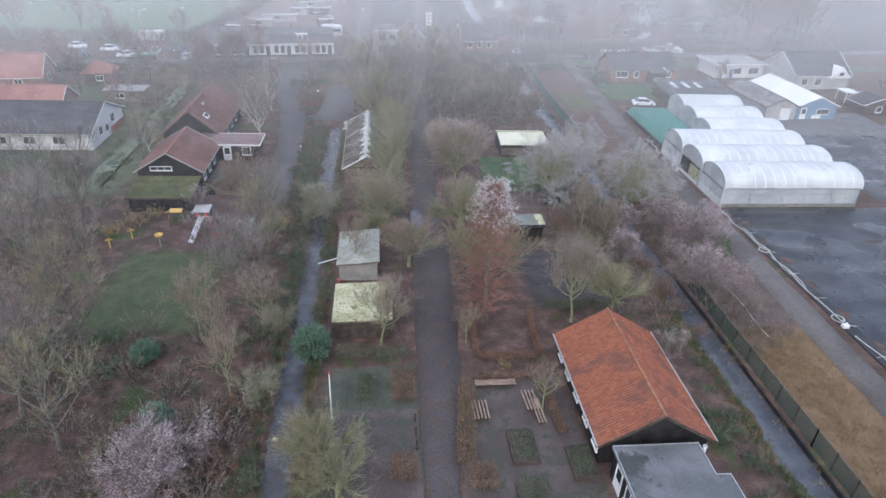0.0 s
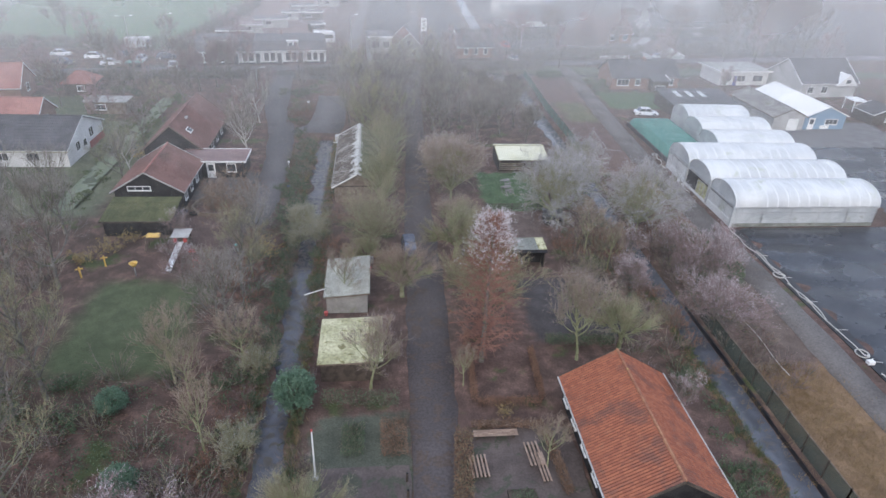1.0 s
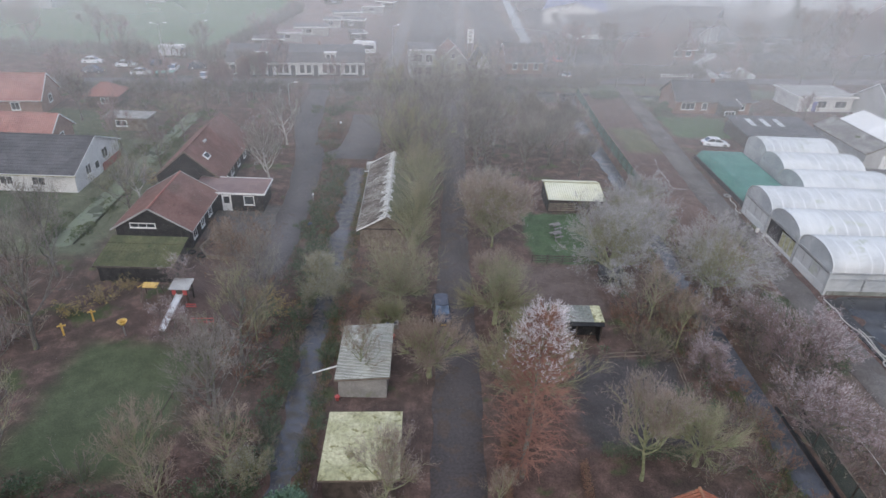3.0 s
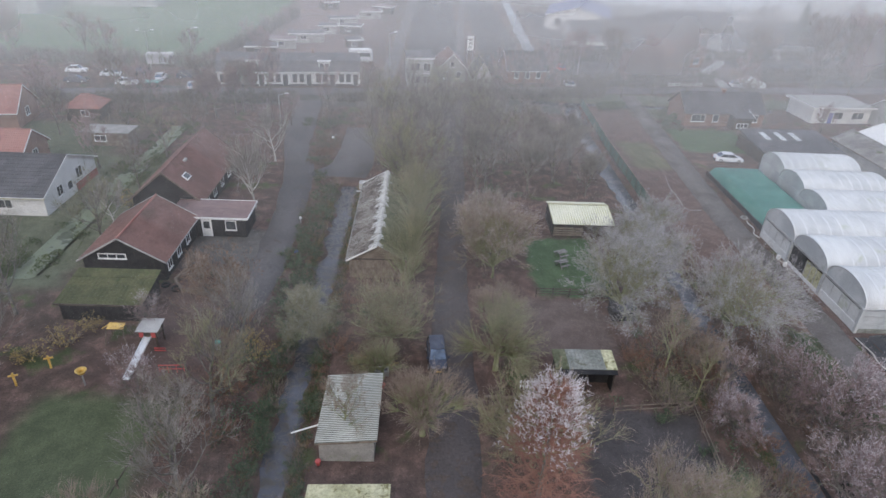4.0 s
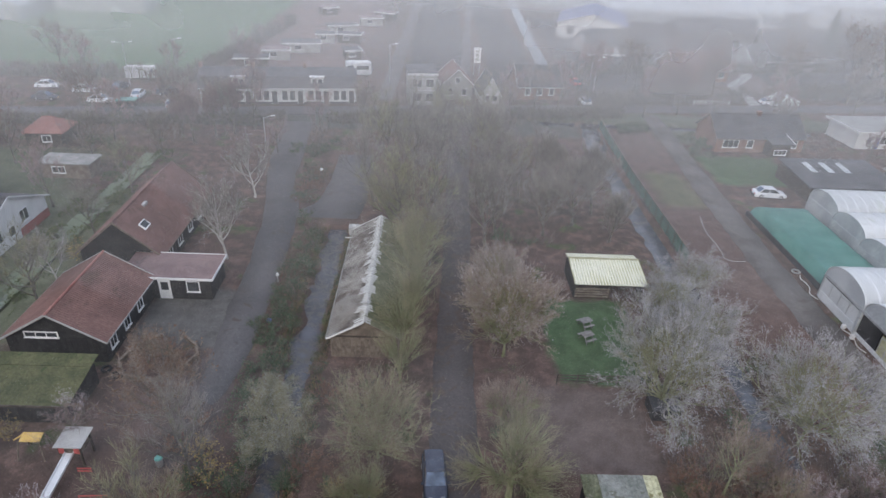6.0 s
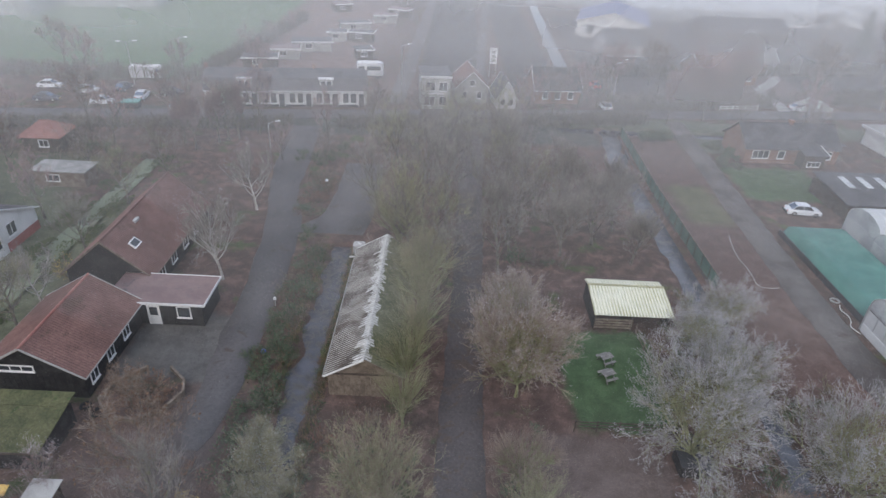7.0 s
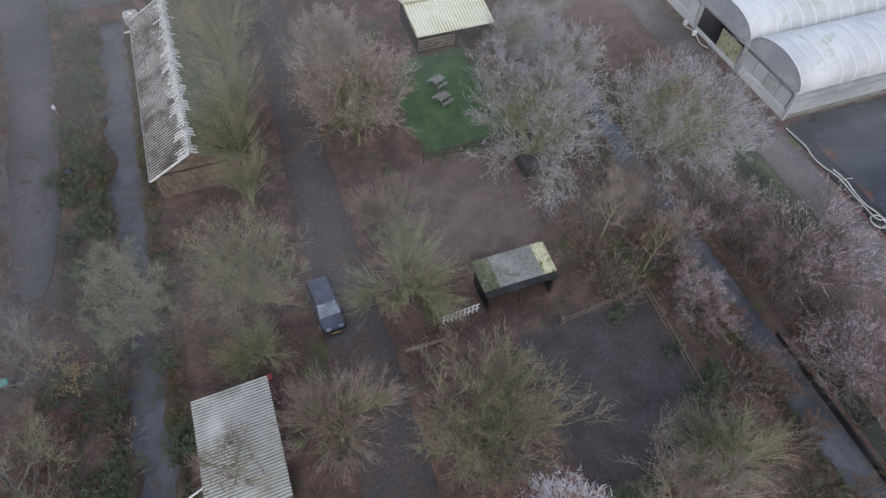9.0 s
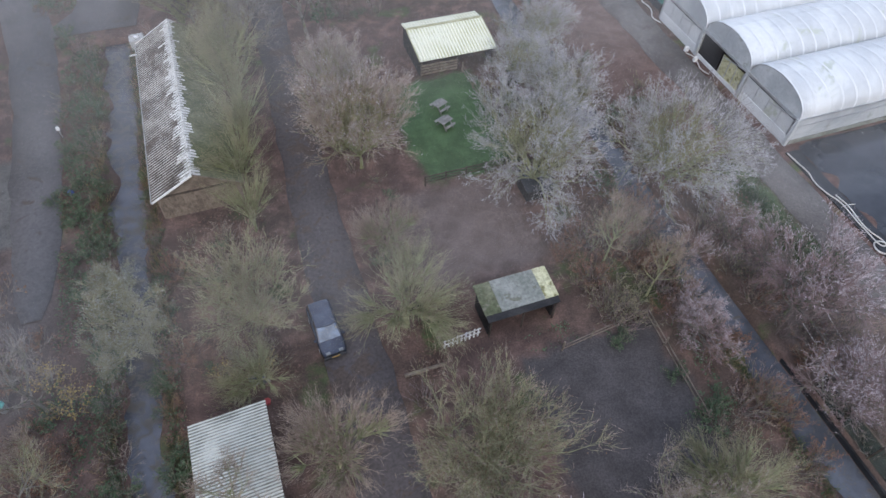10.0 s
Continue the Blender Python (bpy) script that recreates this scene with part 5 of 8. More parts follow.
for x in (0, 2.4):
    for y in (0, 3):
        part("post", Shape().box(x, y, 0, x + 0.12, y + 0.12, 2.2), M["white_paint"], cp)
part("roof", Shape().box(-0.2, -0.2, 2.2, 2.7, 3.3, 2.35), M["white_paint"], cp)


# ---- the nursery: film tunnels, net house ----
def tunnel(x0, x1, y0, width, spring, rise, hoops, label, group, west_door=False):
    b = thing("film_tunnel", label, "tunnel", (x0, y0, 0), 0, group)
    length = x1 - x0
    n_arc, per = 18, 4
    s = Shape()
    nst = hoops * per
    for j in range(nst + 1):
        x = length * j / nst
        ph = (j % per) / per
        sag = -0.10 * math.sin(math.pi * ph) if ph else 0.0
        for i in range(n_arc + 1):
            a = math.pi * i / n_arc
            rr = 1 - sag / rise * (0.35 + 0.65 * math.sin(a))
            yy = width / 2 - width / 2 * math.cos(a)
            zz = spring + (rise * math.sin(a) ** 0.85) * rr
            s.v.append((x, yy, zz))
    m = n_arc + 1
    s.f = [(j * m + i + 1, j * m + i, (j + 1) * m + i, (j + 1) * m + i + 1) for j in range(nst) for i in range(n_arc)]
    part("film", s, M["film"], b, "milky white tunnel film, slack between the hoops", True)
    for x, nm in ((0.0, "end_wall"), (length, "end_wall")):
        e = Shape()
        arc = [(x, width / 2 - width / 2 * math.cos(math.pi * i / n_arc), spring + (rise - 0.06) * math.sin(math.pi * i / n_arc) ** 0.85) for i in range(n_arc + 1)]
        e.add(arc + [(p[0] + 0.05, p[1], p[2]) for p in arc], [tuple(range(m)), tuple(range(2 * m - 1, m - 1, -1))])
        part(nm, e, M["film_wall"], b, "greyish film end wall")
    for i in range(hoops + 1):
        x = length * i / hoops
        h = Shape()
        pr = None
        for q in range(11):
            a = math.pi * q / 10
            p = (x, width / 2 - (width / 2 - 0.02) * math.cos(a), spring + (rise - 0.05) * math.sin(a) ** 0.85)
            if pr:
                h.tube(pr, p, 0.03, 0.03, 5, False)
            pr = p
        part("hoop", h, M["galvanised"], b)
        # bright line along each hoop, put in as an added strip of paler colour
        st = Shape()
        xw = 0.09 if 0 < i < hoops else 0.06
        for q in range(n_arc + 1):
            a = math.pi * q / n_arc
            for dx in (-xw, xw):
                st.v.append((x + dx, width / 2 - (width / 2 + 0.03) * math.cos(a), spring + (rise + 0.045) * math.sin(a) ** 0.85))
        st.f = [(2 * q + 2, 2 * q, 2 * q + 1, 2 * q + 3) for q in range(n_arc)]
        part("film_strap", st, M["strap"], b, "added paler strip for the bright line along a hoop", True)
    part("gutter", Shape().box(-0.1, -0.12, spring - 0.12, length + 0.1, 0.12, spring + 0.04), M["galvanised"], b)
    return b


for i in range(3):
    b = tunnel(45.6, 65.3, 72.3 + i * 6.75, 6.7, 2.75, 2.0, 14, "white film tunnel of a nursery with hoops showing through", "joined film tunnels")
    for y in ((0.0, 6.7) if i == 2 else (0.0,)):
        for k in range(6):
            x = k * 19.5 / 5
            part("post", Shape().box(x - 0.06, y - 0.06, 0, x + 0.06, y + 0.06, 2.75), M["galvanised"], b)
    # west front
    part("front_sill", Shape().box(-0.12, 0.2, 0, 0.0, 6.5, 0.9 if i != 1 else 0.4), M["strap"], b, "whitewashed low front")
    part("front_post", Shape().box(-0.22, -0.15, 0, 0.05, 0.15, 2.8), M["film_wall"], b)
    part("front_beam", Shape().box(-0.1, 0.15, 2.55, 0.02, 6.6, 2.75), M["galvanised"], b)
    if i == 1:
        part("front_panel", Shape().box(-0.06, 0.3, 0.4, -0.02, 3.4, 2.3), M["moss_yellow"], b, "yellowed translucent panel")
        for q in range(4):
            part("glazing_bar", Shape().box(-0.1, 0.3 + q * 1.0, 0.4, -0.061, 0.36 + q * 1.0, 2.3), M["galvanised"], b)
        # the doorway's inner shade is a flat black panel, not an opening
        part("door_opening", Shape().box(-0.04, 3.6, 0, 0.0, 6.4, 2.5), M["black_liner"], b, "black panel standing in for the shade inside an open doorway")
    else:
        part("front_panel", Shape().box(-0.06, 0.3, 0.9, -0.02, 6.5, 2.42), M["film"], b, "cloudy film panel")
        part("vent_band", Shape().box(-0.05, 0.3, 2.42, -0.02, 6.5 if i == 0 else 3.6, 2.52), M["black_liner"], b, "dark ventilation band")
        for q in range(5):
            part("glazing_bar", Shape().box(-0.1, 0.3 + q * 1.55, 0.9, -0.061, 0.38 + q * 1.55, 2.55), M["galvanised"], b)
    if i == 0:
        part("side_wall", Shape().box(0.1, -0.06, 0.5, 19.6, -0.02, 2.65), M["film_wall"], b, "translucent side wall")
        part("side_rail", Shape().box(0.1, -0.1, 1.9, 19.6, -0.062, 2.0), M["galvanised"], b)
        part("side_foot", Shape().box(0.1, -0.1, 0, 19.6, -0.02, 0.5), M["dirty_sheet"], b, "greenish dirty foot of the side wall")
    part("front_brace", Shape().beam((-0.16, 0.3, 2.7), (-0.16, 3.2, 2.15), 0.07, 0.07), M["galvanised"], b)
    part("east_wall", Shape().box(19.6, 0.1, 0, 19.7, 6.6, 2.75), M["film_wall"], b)
for i in range(3):
    b = tunnel(54.0 + 0.7 * i, 66.8, 93.4 + i * 6.9, 6.8, 2.2, 2.0, 9, "white film tunnel of a nursery behind the net house", "film tunnels behind")
    part("west_wall", Shape().box(-0.06, 0.1, 0, 0, 6.7, 2.2), M["film_wall"], b)
    part("east_wall", Shape().box(12.8 - 0.7 * i, 0.1, 0, 12.86 - 0.7 * i, 6.7, 2.2), M["film_wall"], b)
    if i == 2:
        part("side_wall", Shape().box(0, 6.82, 0, 11.4, 6.9, 2.2), M["film_wall"], b)


def net_house():
    b = thing("net_house", "low bed covered with a green windbreak net", "net house", (46.3, 93.6, 0))
    s = Shape()
    nx_, ny_ = 12, 24
    for j in range(ny_ + 1):
        for i in range(nx_ + 1):
            x, y = 7.4 * i / nx_, 18.6 * j / ny_
            edge = min(x, 7.4 - x) * 1.6
            end = 1.95 * math.sqrt(max(0.0, 1 - max(0.0, (y - 16.0) / 2.6) ** 2)) if y > 16 else 1.95
            z = min(1.95, 0.55 + edge * 1.6, end + 0.05) + 0.07 * noise.noise(Vector((x * 0.7, y * 0.5, 5)))
            s.v.append((x, y, max(z, 0.05)))
    m = nx_ + 1
    s.f = [(j * m + i, j * m + i + 1, (j + 1) * m + i + 1, (j + 1) * m + i) for j in range(ny_) for i in range(nx_)]
    part("net", s, M["green_net"], b, "green net sheet", True)
    part("side_net", Shape().box(-0.05, 0, 0, 0.0, 18.4, 0.75), M["dark_paint"], b, "dark side netting")
    for y in (0.3, 4, 8, 12, 16):
        part("post", Shape().tube((0.6, y, 0), (0.6, y, 1.9), 0.05, 0.05, 6), M["old_wood"], b)
        part("post", Shape().tube((6.9, y, 0), (6.9, y, 1.9), 0.05, 0.05, 6), M["old_wood"], b)


net_house()


# ---- trees and shrubs ----
def tubes(segs, sides):
    """Tapered tubes for many segments (a, b, ra, rb) at once."""
    s = Shape()
    if not segs:
        return s
    a = np.array([q[0] for q in segs], float)
    b = np.array([q[1] for q in segs], float)
    ra, rb = np.array([q[2] for q in segs]), np.array([q[3] for q in segs])
    d = b - a
    d /= np.linalg.norm(d, axis=1)[:, None] + 1e-9
    h = np.where(np.abs(d[:, 2:3]) > 0.9, np.array([[1.0, 0, 0]]), np.array([[0, 0, 1.0]]))
    u = np.cross(d, h)
    u /= np.linalg.norm(u, axis=1)[:, None] + 1e-9
    w = np.cross(d, u)
    ang = np.arange(sides) * 2 * math.pi / sides
    ring = np.cos(ang)[None, :, None] * u[:, None, :] + np.sin(ang)[None, :, None] * w[:, None, :]
    v = np.concatenate([a[:, None, :] + ring * ra[:, None, None], b[:, None, :] + ring * rb[:, None, None]], axis=1).reshape(-1, 3)
    s.v = [tuple(p) for p in v.tolist()]
    for k in range(len(segs)):
        o = k * sides * 2
        s.f += [(o + i, o + (i + 1) % sides, o + sides + (i + 1) % sides, o + sides + i) for i in range(sides)]
    return s


def spikes(base, tip, r):
    """Thin three-sided twigs from base to tip points."""
    s = Shape()
    base, tip = np.array(base, float), np.array(tip, float)
    if not len(base):
        return s
    d = tip - base
    d /= np.linalg.norm(d, axis=1)[:, None] + 1e-9
    h = np.where(np.abs(d[:, 2:3]) > 0.9, np.array([[1.0, 0, 0]]), np.array([[0, 0, 1.0]]))
    u = np.cross(d, h)
    u /= np.linalg.norm(u, axis=1)[:, None] + 1e-9
    w = np.cross(d, u)
    r = np.broadcast_to(np.asarray(r, float), (len(base),))[:, None]
    v = np.stack([base + u * r, base - u * r * 0.5 + w * r * 0.87, base - u * r * 0.5 - w * r * 0.87, tip], axis=1).reshape(-1, 3)
    s.v = [tuple(p) for p in v.tolist()]
    for k in range(len(base)):
        o = 4 * k
        s.f += [(o, o + 1, o + 3), (o + 1, o + 2, o + 3), (o + 2, o, o + 3)]
    return s


def leaves(centres, size, rng, flat=0.35):
    """Small folded leaves, each of two triangles, turned at random."""
    s = Shape()
    c = np.array(centres, float)
    n = len(c)
    d = rng.normal(size=(n, 3))
    d[:, 2] *= flat
    d /= np.linalg.norm(d, axis=1)[:, None]
    e = np.cross(d, rng.normal(size=(n, 3)))
    e /= np.linalg.norm(e, axis=1)[:, None]
    k = size * rng.uniform(0.6, 1.3, size=(n, 1))
    fold = np.cross(d, e) * k * 0.25
    v = np.stack([c - d * k, c + e * k * 0.55 + fold, c + d * k, c - e * k * 0.55 + fold], axis=1).reshape(-1, 3)
    s.v = [tuple(p) for p in v.tolist()]
    for i in range(n):
        o = 4 * i
        s.f += [(o, o + 1, o + 2), (o, o + 2, o + 3)]
    return s


def turned(d, ang, rng):
    """A direction at an angle from d, to a random side."""
    d = d / np.linalg.norm(d)
    q = np.cross(d, rng.normal(size=3))
    q /= np.linalg.norm(q) + 1e-9
    return d * math.cos(ang) + q * math.sin(ang)


def skeleton_tree(rng, height, trunk, spread, limbs, up, kids=(5, 5), twigs=9, twig_len=0.6, rad=0.16, droop=0.0, low=0.35, lead=True, taper_top=0.6, seg2=2, curl=1.0):
    """Grows limbs in three orders. Returns trunk segments, branch segments, and the twigs' bases and tips."""
    big, small, base, tip = [], [], [], []

    def bough(p, d, length, r, order):
        n = (5, 4, seg2)[order]
        pts = [p]
        for i in range(n):
            d = d + rng.normal(size=3) * (0.13, 0.16, 0.2)[order] * curl
            d[2] += up * (0.16 - droop * i / n) if order < 2 else up * 0.06 - droop * 0.15
            d = d / np.linalg.norm(d)
            q = pts[-1] + d * length / n
            q[2] = max(q[2], 0.15)
            rr = r * (1 - i / n * 0.75), r * (1 - (i + 1) / n * 0.75)
            (big if order == 0 else small).append((pts[-1], q, rr[0], rr[1]))
            pts.append(q)
        if order < 2:
            for i in range(kids[order]):
                f = rng.uniform(0.25, 1.0) * n
                j = min(n - 1, int(f))
                pp = pts[j] + (pts[j + 1] - pts[j]) * (f - j)
                bough(pp, turned(pts[j + 1] - pts[j], rng.uniform(0.35, 0.95), rng), length * rng.uniform(0.38, 0.6), r * 0.42, order + 1)
            bough(pts[-1], d, length * 0.4, r * 0.3, order + 1)
        if order >= 1:
            m = twigs if order == 2 else twigs // 2
            for i in range(m):
                f = rng.uniform(0.1, 1.0) * n
                j = min(n - 1, int(f))
                pp = pts[j] + (pts[j + 1] - pts[j]) * (f - j)
                dd = turned(pts[j + 1] - pts[j], rng.uniform(0.2, 0.9), rng)
                dd[2] += 0.25 * up - droop * 0.6
                base.append(pp)
                tip.append(pp + dd * twig_len * rng.uniform(0.5, 1.3))

    p = np.zeros(3)
    d = np.array([0, 0, 1.0])
    n = 6
    top = height * taper_top if lead else trunk
    pts = [p]
    for i in range(n):
        d = d + rng.normal(size=3) * 0.05
        d[2] = max(d[2], 0.8)
        d /= np.linalg.norm(d)
        q = pts[-1] + d * top / n
        big.append((pts[-1], q, rad * (1 - 0.7 * i / n) * (1.25 if i == 0 else 1), rad * (1 - 0.7 * (i + 1) / n)))
        pts.append(q)
    for i in range(limbs):
        z = trunk + (top - trunk) * (i / max(1, limbs - 1)) if lead else trunk * rng.uniform(0.8, 1.0)
        j = min(n - 1, int(z / top * n))
        pp = pts[j] + (pts[j + 1] - pts[j]) * min(1.0, z / top * n - j)
        az = i * 2.4 + rng.uniform(-0.4, 0.4)
        out = low + (1 - low) * (i / limbs)
        el = rng.uniform(0.15, 0.5) + out * 0.75
        dd = np.array([math.cos(az) * math.cos(el), math.sin(az) * math.cos(el), math.sin(el)])
        ln = spread * rng.uniform(0.8, 1.15) * (1 - 0.35 * i / limbs) + (height - z) * 0.25 * math.sin(el)
        bough(pp, dd, ln, rad * 0.45, 0)
    return big, small, base, tip


def bare_tree(seed, label, twig="twig_brown", bark="bark", rime=0.0, leafy=None, category="tree", group="", rime_mat="rime", twig_r=0.011, inner=None, bloom=0.042, flecks=3, tips=None, **kw):
    """A leafless tree: trunk with its limbs, crown of twigs, and where it has them pale tips or last leaves."""
    rng = np.random.default_rng(seed)
    big, small, base, tip = skeleton_tree(rng, **kw)
    b = thing("tree", label, category, (0, 0, -50), 0, group)
    part("trunk", tubes(big, 6), M[bark], b)
    part("branch_work", tubes(small, 3), M[bark], b)["kind"] = "stuff"
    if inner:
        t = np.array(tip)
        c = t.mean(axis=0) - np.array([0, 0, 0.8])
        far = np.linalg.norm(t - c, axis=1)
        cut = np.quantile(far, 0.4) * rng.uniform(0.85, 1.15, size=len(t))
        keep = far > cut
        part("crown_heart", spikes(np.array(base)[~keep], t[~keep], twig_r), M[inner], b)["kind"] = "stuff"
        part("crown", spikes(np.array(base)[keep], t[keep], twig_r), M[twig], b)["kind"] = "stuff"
    else:
        part("crown", spikes(base, tip, twig_r), M[twig], b)["kind"] = "stuff"
    if rime:
        t = np.array(tip)
        c = t.mean(axis=0)
        reach = np.linalg.norm((t - c) * np.array([1, 1, 1.1]), axis=1)
        pick = [i for i in range(len(t)) if rng.random() < rime * max(0.0, (reach[i] / reach.max() - 0.25)) * (0.3 + max(0, (t[i][2] - c[2]) / (t[:, 2].max() - c[2] + 0.01)) * 1.3)]
        bb, tt = [], []
        for i in pick:
            for q in range(flecks):
                bb.append(t[i] - (t[i] - np.array(base[i])) * rng.uniform(0, 0.5))
                dd = t[i] - np.array(base[i])
                tt.append(bb[-1] + dd * 0.3 + rng.normal(size=3) * 0.12)
        part("pale_bloom", leaves(tt, bloom, rng, 0.8), M[rime_mat], b, "pale pinkish-white tips")["kind"] = "stuff"
    if tips:
        share, ln, rad_, mat_, high = tips
        t = np.array(tip)
        c = t.mean(axis=0) - np.array([0, 0, 0.6])
        reach = np.linalg.norm(t - c, axis=1)
        t = t[(reach > np.quantile(reach, 0.35)) & (rng.random(len(t)) < share) & (t[:, 2] > np.quantile(t[:, 2], high) + rng.normal(size=len(t)) * 0.5 * (high > 0) - 9 * (high == 0))]
        out = (t - c) / np.linalg.norm(t - c, axis=1)[:, None]
        d1 = out * 0.55 + rng.normal(size=t.shape) * 0.42 + np.array([0, 0, 0.15])
        m = t + d1 * ln * rng.uniform(0.5, 1.2, size=(len(t), 1))
        part("pale_tip_mass", spikes(t - d1 * ln * 0.2, m, rad_), M[mat_], b, "short pale twig tips")["kind"] = "stuff"
    if leafy:
        t = np.array(tip)
        part("foliage", leaves(t[rng.random(len(t)) < leafy[1]] + rng.normal(size=(1, 3)) * 0.02, leafy[2], rng), M[leafy[0]], b, "last dry leaves")["kind"] = "stuff"
    return b


def pollard(seed, label, twig, shoots=900, length=3.6, trunk=1.7, lean=0.9, bark="green_bark", rad=0.22, group="", tiers=3, rise=0.0):
    """A pollarded tree: a short thick trunk and a head of long straight shoots that fan out."""
    rng = np.random.default_rng(seed)
    b = thing("tree", label, "tree", (0, 0, -50), 0, group)
    big = [(np.zeros(3), np.array([0.03, 0, trunk * 0.5]), rad * 1.3, rad), (np.array([0.03, 0, trunk * 0.5]), np.array([0, 0.04, trunk]), rad, rad * 1.15)]
    heads = []
    for i in range(9):
        az, el = i * 2.4, rng.uniform(0.5, 1.3)
        d = np.array([math.cos(az) * math.cos(el), math.sin(az) * math.cos(el), math.sin(el) + rise])
        d /= np.linalg.norm(d)
        p = np.array([0, 0, trunk * rng.uniform(0.75, 1.0)])
        q = p + d * length * rng.uniform(0.22, 0.4)
        big.append((p, q, rad * 0.5, rad * 0.28))
        heads.append((q, d))
        for k in range(4):
            d2 = turned(d, rng.uniform(0.2, 0.7), rng)
            d2[2] = abs(d2[2])
            q2 = q + d2 * length * rng.uniform(0.2, 0.4)
            big.append((q, q2, rad * 0.26, rad * 0.12))
            heads.append((q2, d2))
    small, base, tip = [], [], []
    for i in range(shoots):
        p, d = heads[rng.integers(len(heads))]
        dd = turned(d, abs(rng.normal()) * lean * 0.5, rng)
        ln = length * rng.uniform(0.28, 0.64)
        p = p + (rng.normal(size=3)) * 0.05
        m = p + dd * ln * 0.5
        dd2 = dd + np.array([0, 0, 0.18]) + rng.normal(size=3) * 0.1
        e = m + dd2 / np.linalg.norm(dd2) * ln * 0.5
        m[2], e[2] = max(m[2], 0.2), max(e[2], 0.2)
        small.append((p, m, 0.032, 0.019))
        base.append(m)
        tip.append(e)
        for k in range(tiers):
            f = rng.uniform(0.1, 0.95)
            pp = m + (e - m) * f
            base.append(pp)
            tip.append(pp + turned(dd2, rng.uniform(0.35, 0.95), rng) * ln * rng.uniform(0.16, 0.36))
    part("trunk", tubes(big, 6), M[bark], b)
    part("shoot_fan", tubes(small, 3), M[bark], b)["kind"] = "stuff"
    part("crown", spikes(base, tip, 0.0115), M[twig], b)["kind"] = "stuff"
    t = np.array(tip)
    part("foliage", leaves(t[rng.random(len(t)) < 0.4], 0.042, rng, 0.8), M["leaf_dry"], b, "dry brown buds at the shoot tips")["kind"] = "stuff"
    return b


def conical_tree(seed, label):
    """A tall, narrow larch-like tree of rust-red twigs with pale tips near the top."""
    rng = np.random.default_rng(seed)
    b = thing("tree", label, "tree", (0, 0, -50))
    h = 14.7
    big = [(np.array([0, 0, h * i / 8]), np.array([rng.normal() * 0.03, rng.normal() * 0.03, h * (i + 1) / 8]), 0.24 * (1 - i / 8.6), 0.24 * (1 - (i + 1) / 8.6)) for i in range(8)]
    big = [(big[i - 1][1] if i else q[0], q[1], q[2], q[3]) for i, q in enumerate(big)]
    small, base, tip, rb, rt = [], [], [], [], []
    for i in range(190):
        z = 1.2 + (h - 1.5) * (i / 190)
        az, reach = i * 2.4, 3.0 * (1 - (z / h) ** 2.6) * min(1.0, 0.6 + z / 12) + 0.5
        reach *= rng.uniform(0.75, 1.15)
        p = np.array([0, 0, z])
        d = np.array([math.cos(az), math.sin(az), 0.25])
        pts = [p]
        for k in range(4):
            d = d + rng.normal(size=3) * 0.12 + np.array([0, 0, 0.03])
            q = pts[-1] + d / np.linalg.norm(d) * reach / 4
            small.append((pts[-1], q, 0.035 * (1 - k / 5), 0.035 * (1 - (k + 1) / 5)))
            pts.append(q)
        for k in range(34):
            f = rng.uniform(0.5, 4.0)
            j = min(3, int(f))
            pp = pts[j] + (pts[j + 1] - pts[j]) * (f - j)
            e = pp + (turned(pts[j + 1] - pts[j], rng.uniform(0.4, 1.2), rng) + np.array([0, 0, -0.25])) * rng.uniform(0.25, 0.8)
            base.append(pp)
            tip.append(e)
            if z > 9.8 and f > 1.6 and rng.random() < (z - 9.8) / 3.6 + 0.05:
                for w in range(3):
                    rb.append(e + rng.normal(size=3) * 0.05)
                    rt.append(rb[-1] + (d / np.linalg.norm(d) * 0.5 + rng.normal(size=3) * 0.5 + np.array([0, 0, 0.3])) * 0.24)
    part("trunk", tubes(big, 7), M["bark"], b)
    crown = tubes(small, 3)
    sp = spikes(base, tip, 0.016)
    crown.add(sp.v, sp.f)
    part("crown", crown, M["twig_red"], b)["kind"] = "stuff"
    part("pale_bloom", spikes(rb, rt, 0.019), M["rime"], b, "pale pinkish-white tips near the top")["kind"] = "stuff"
    return b


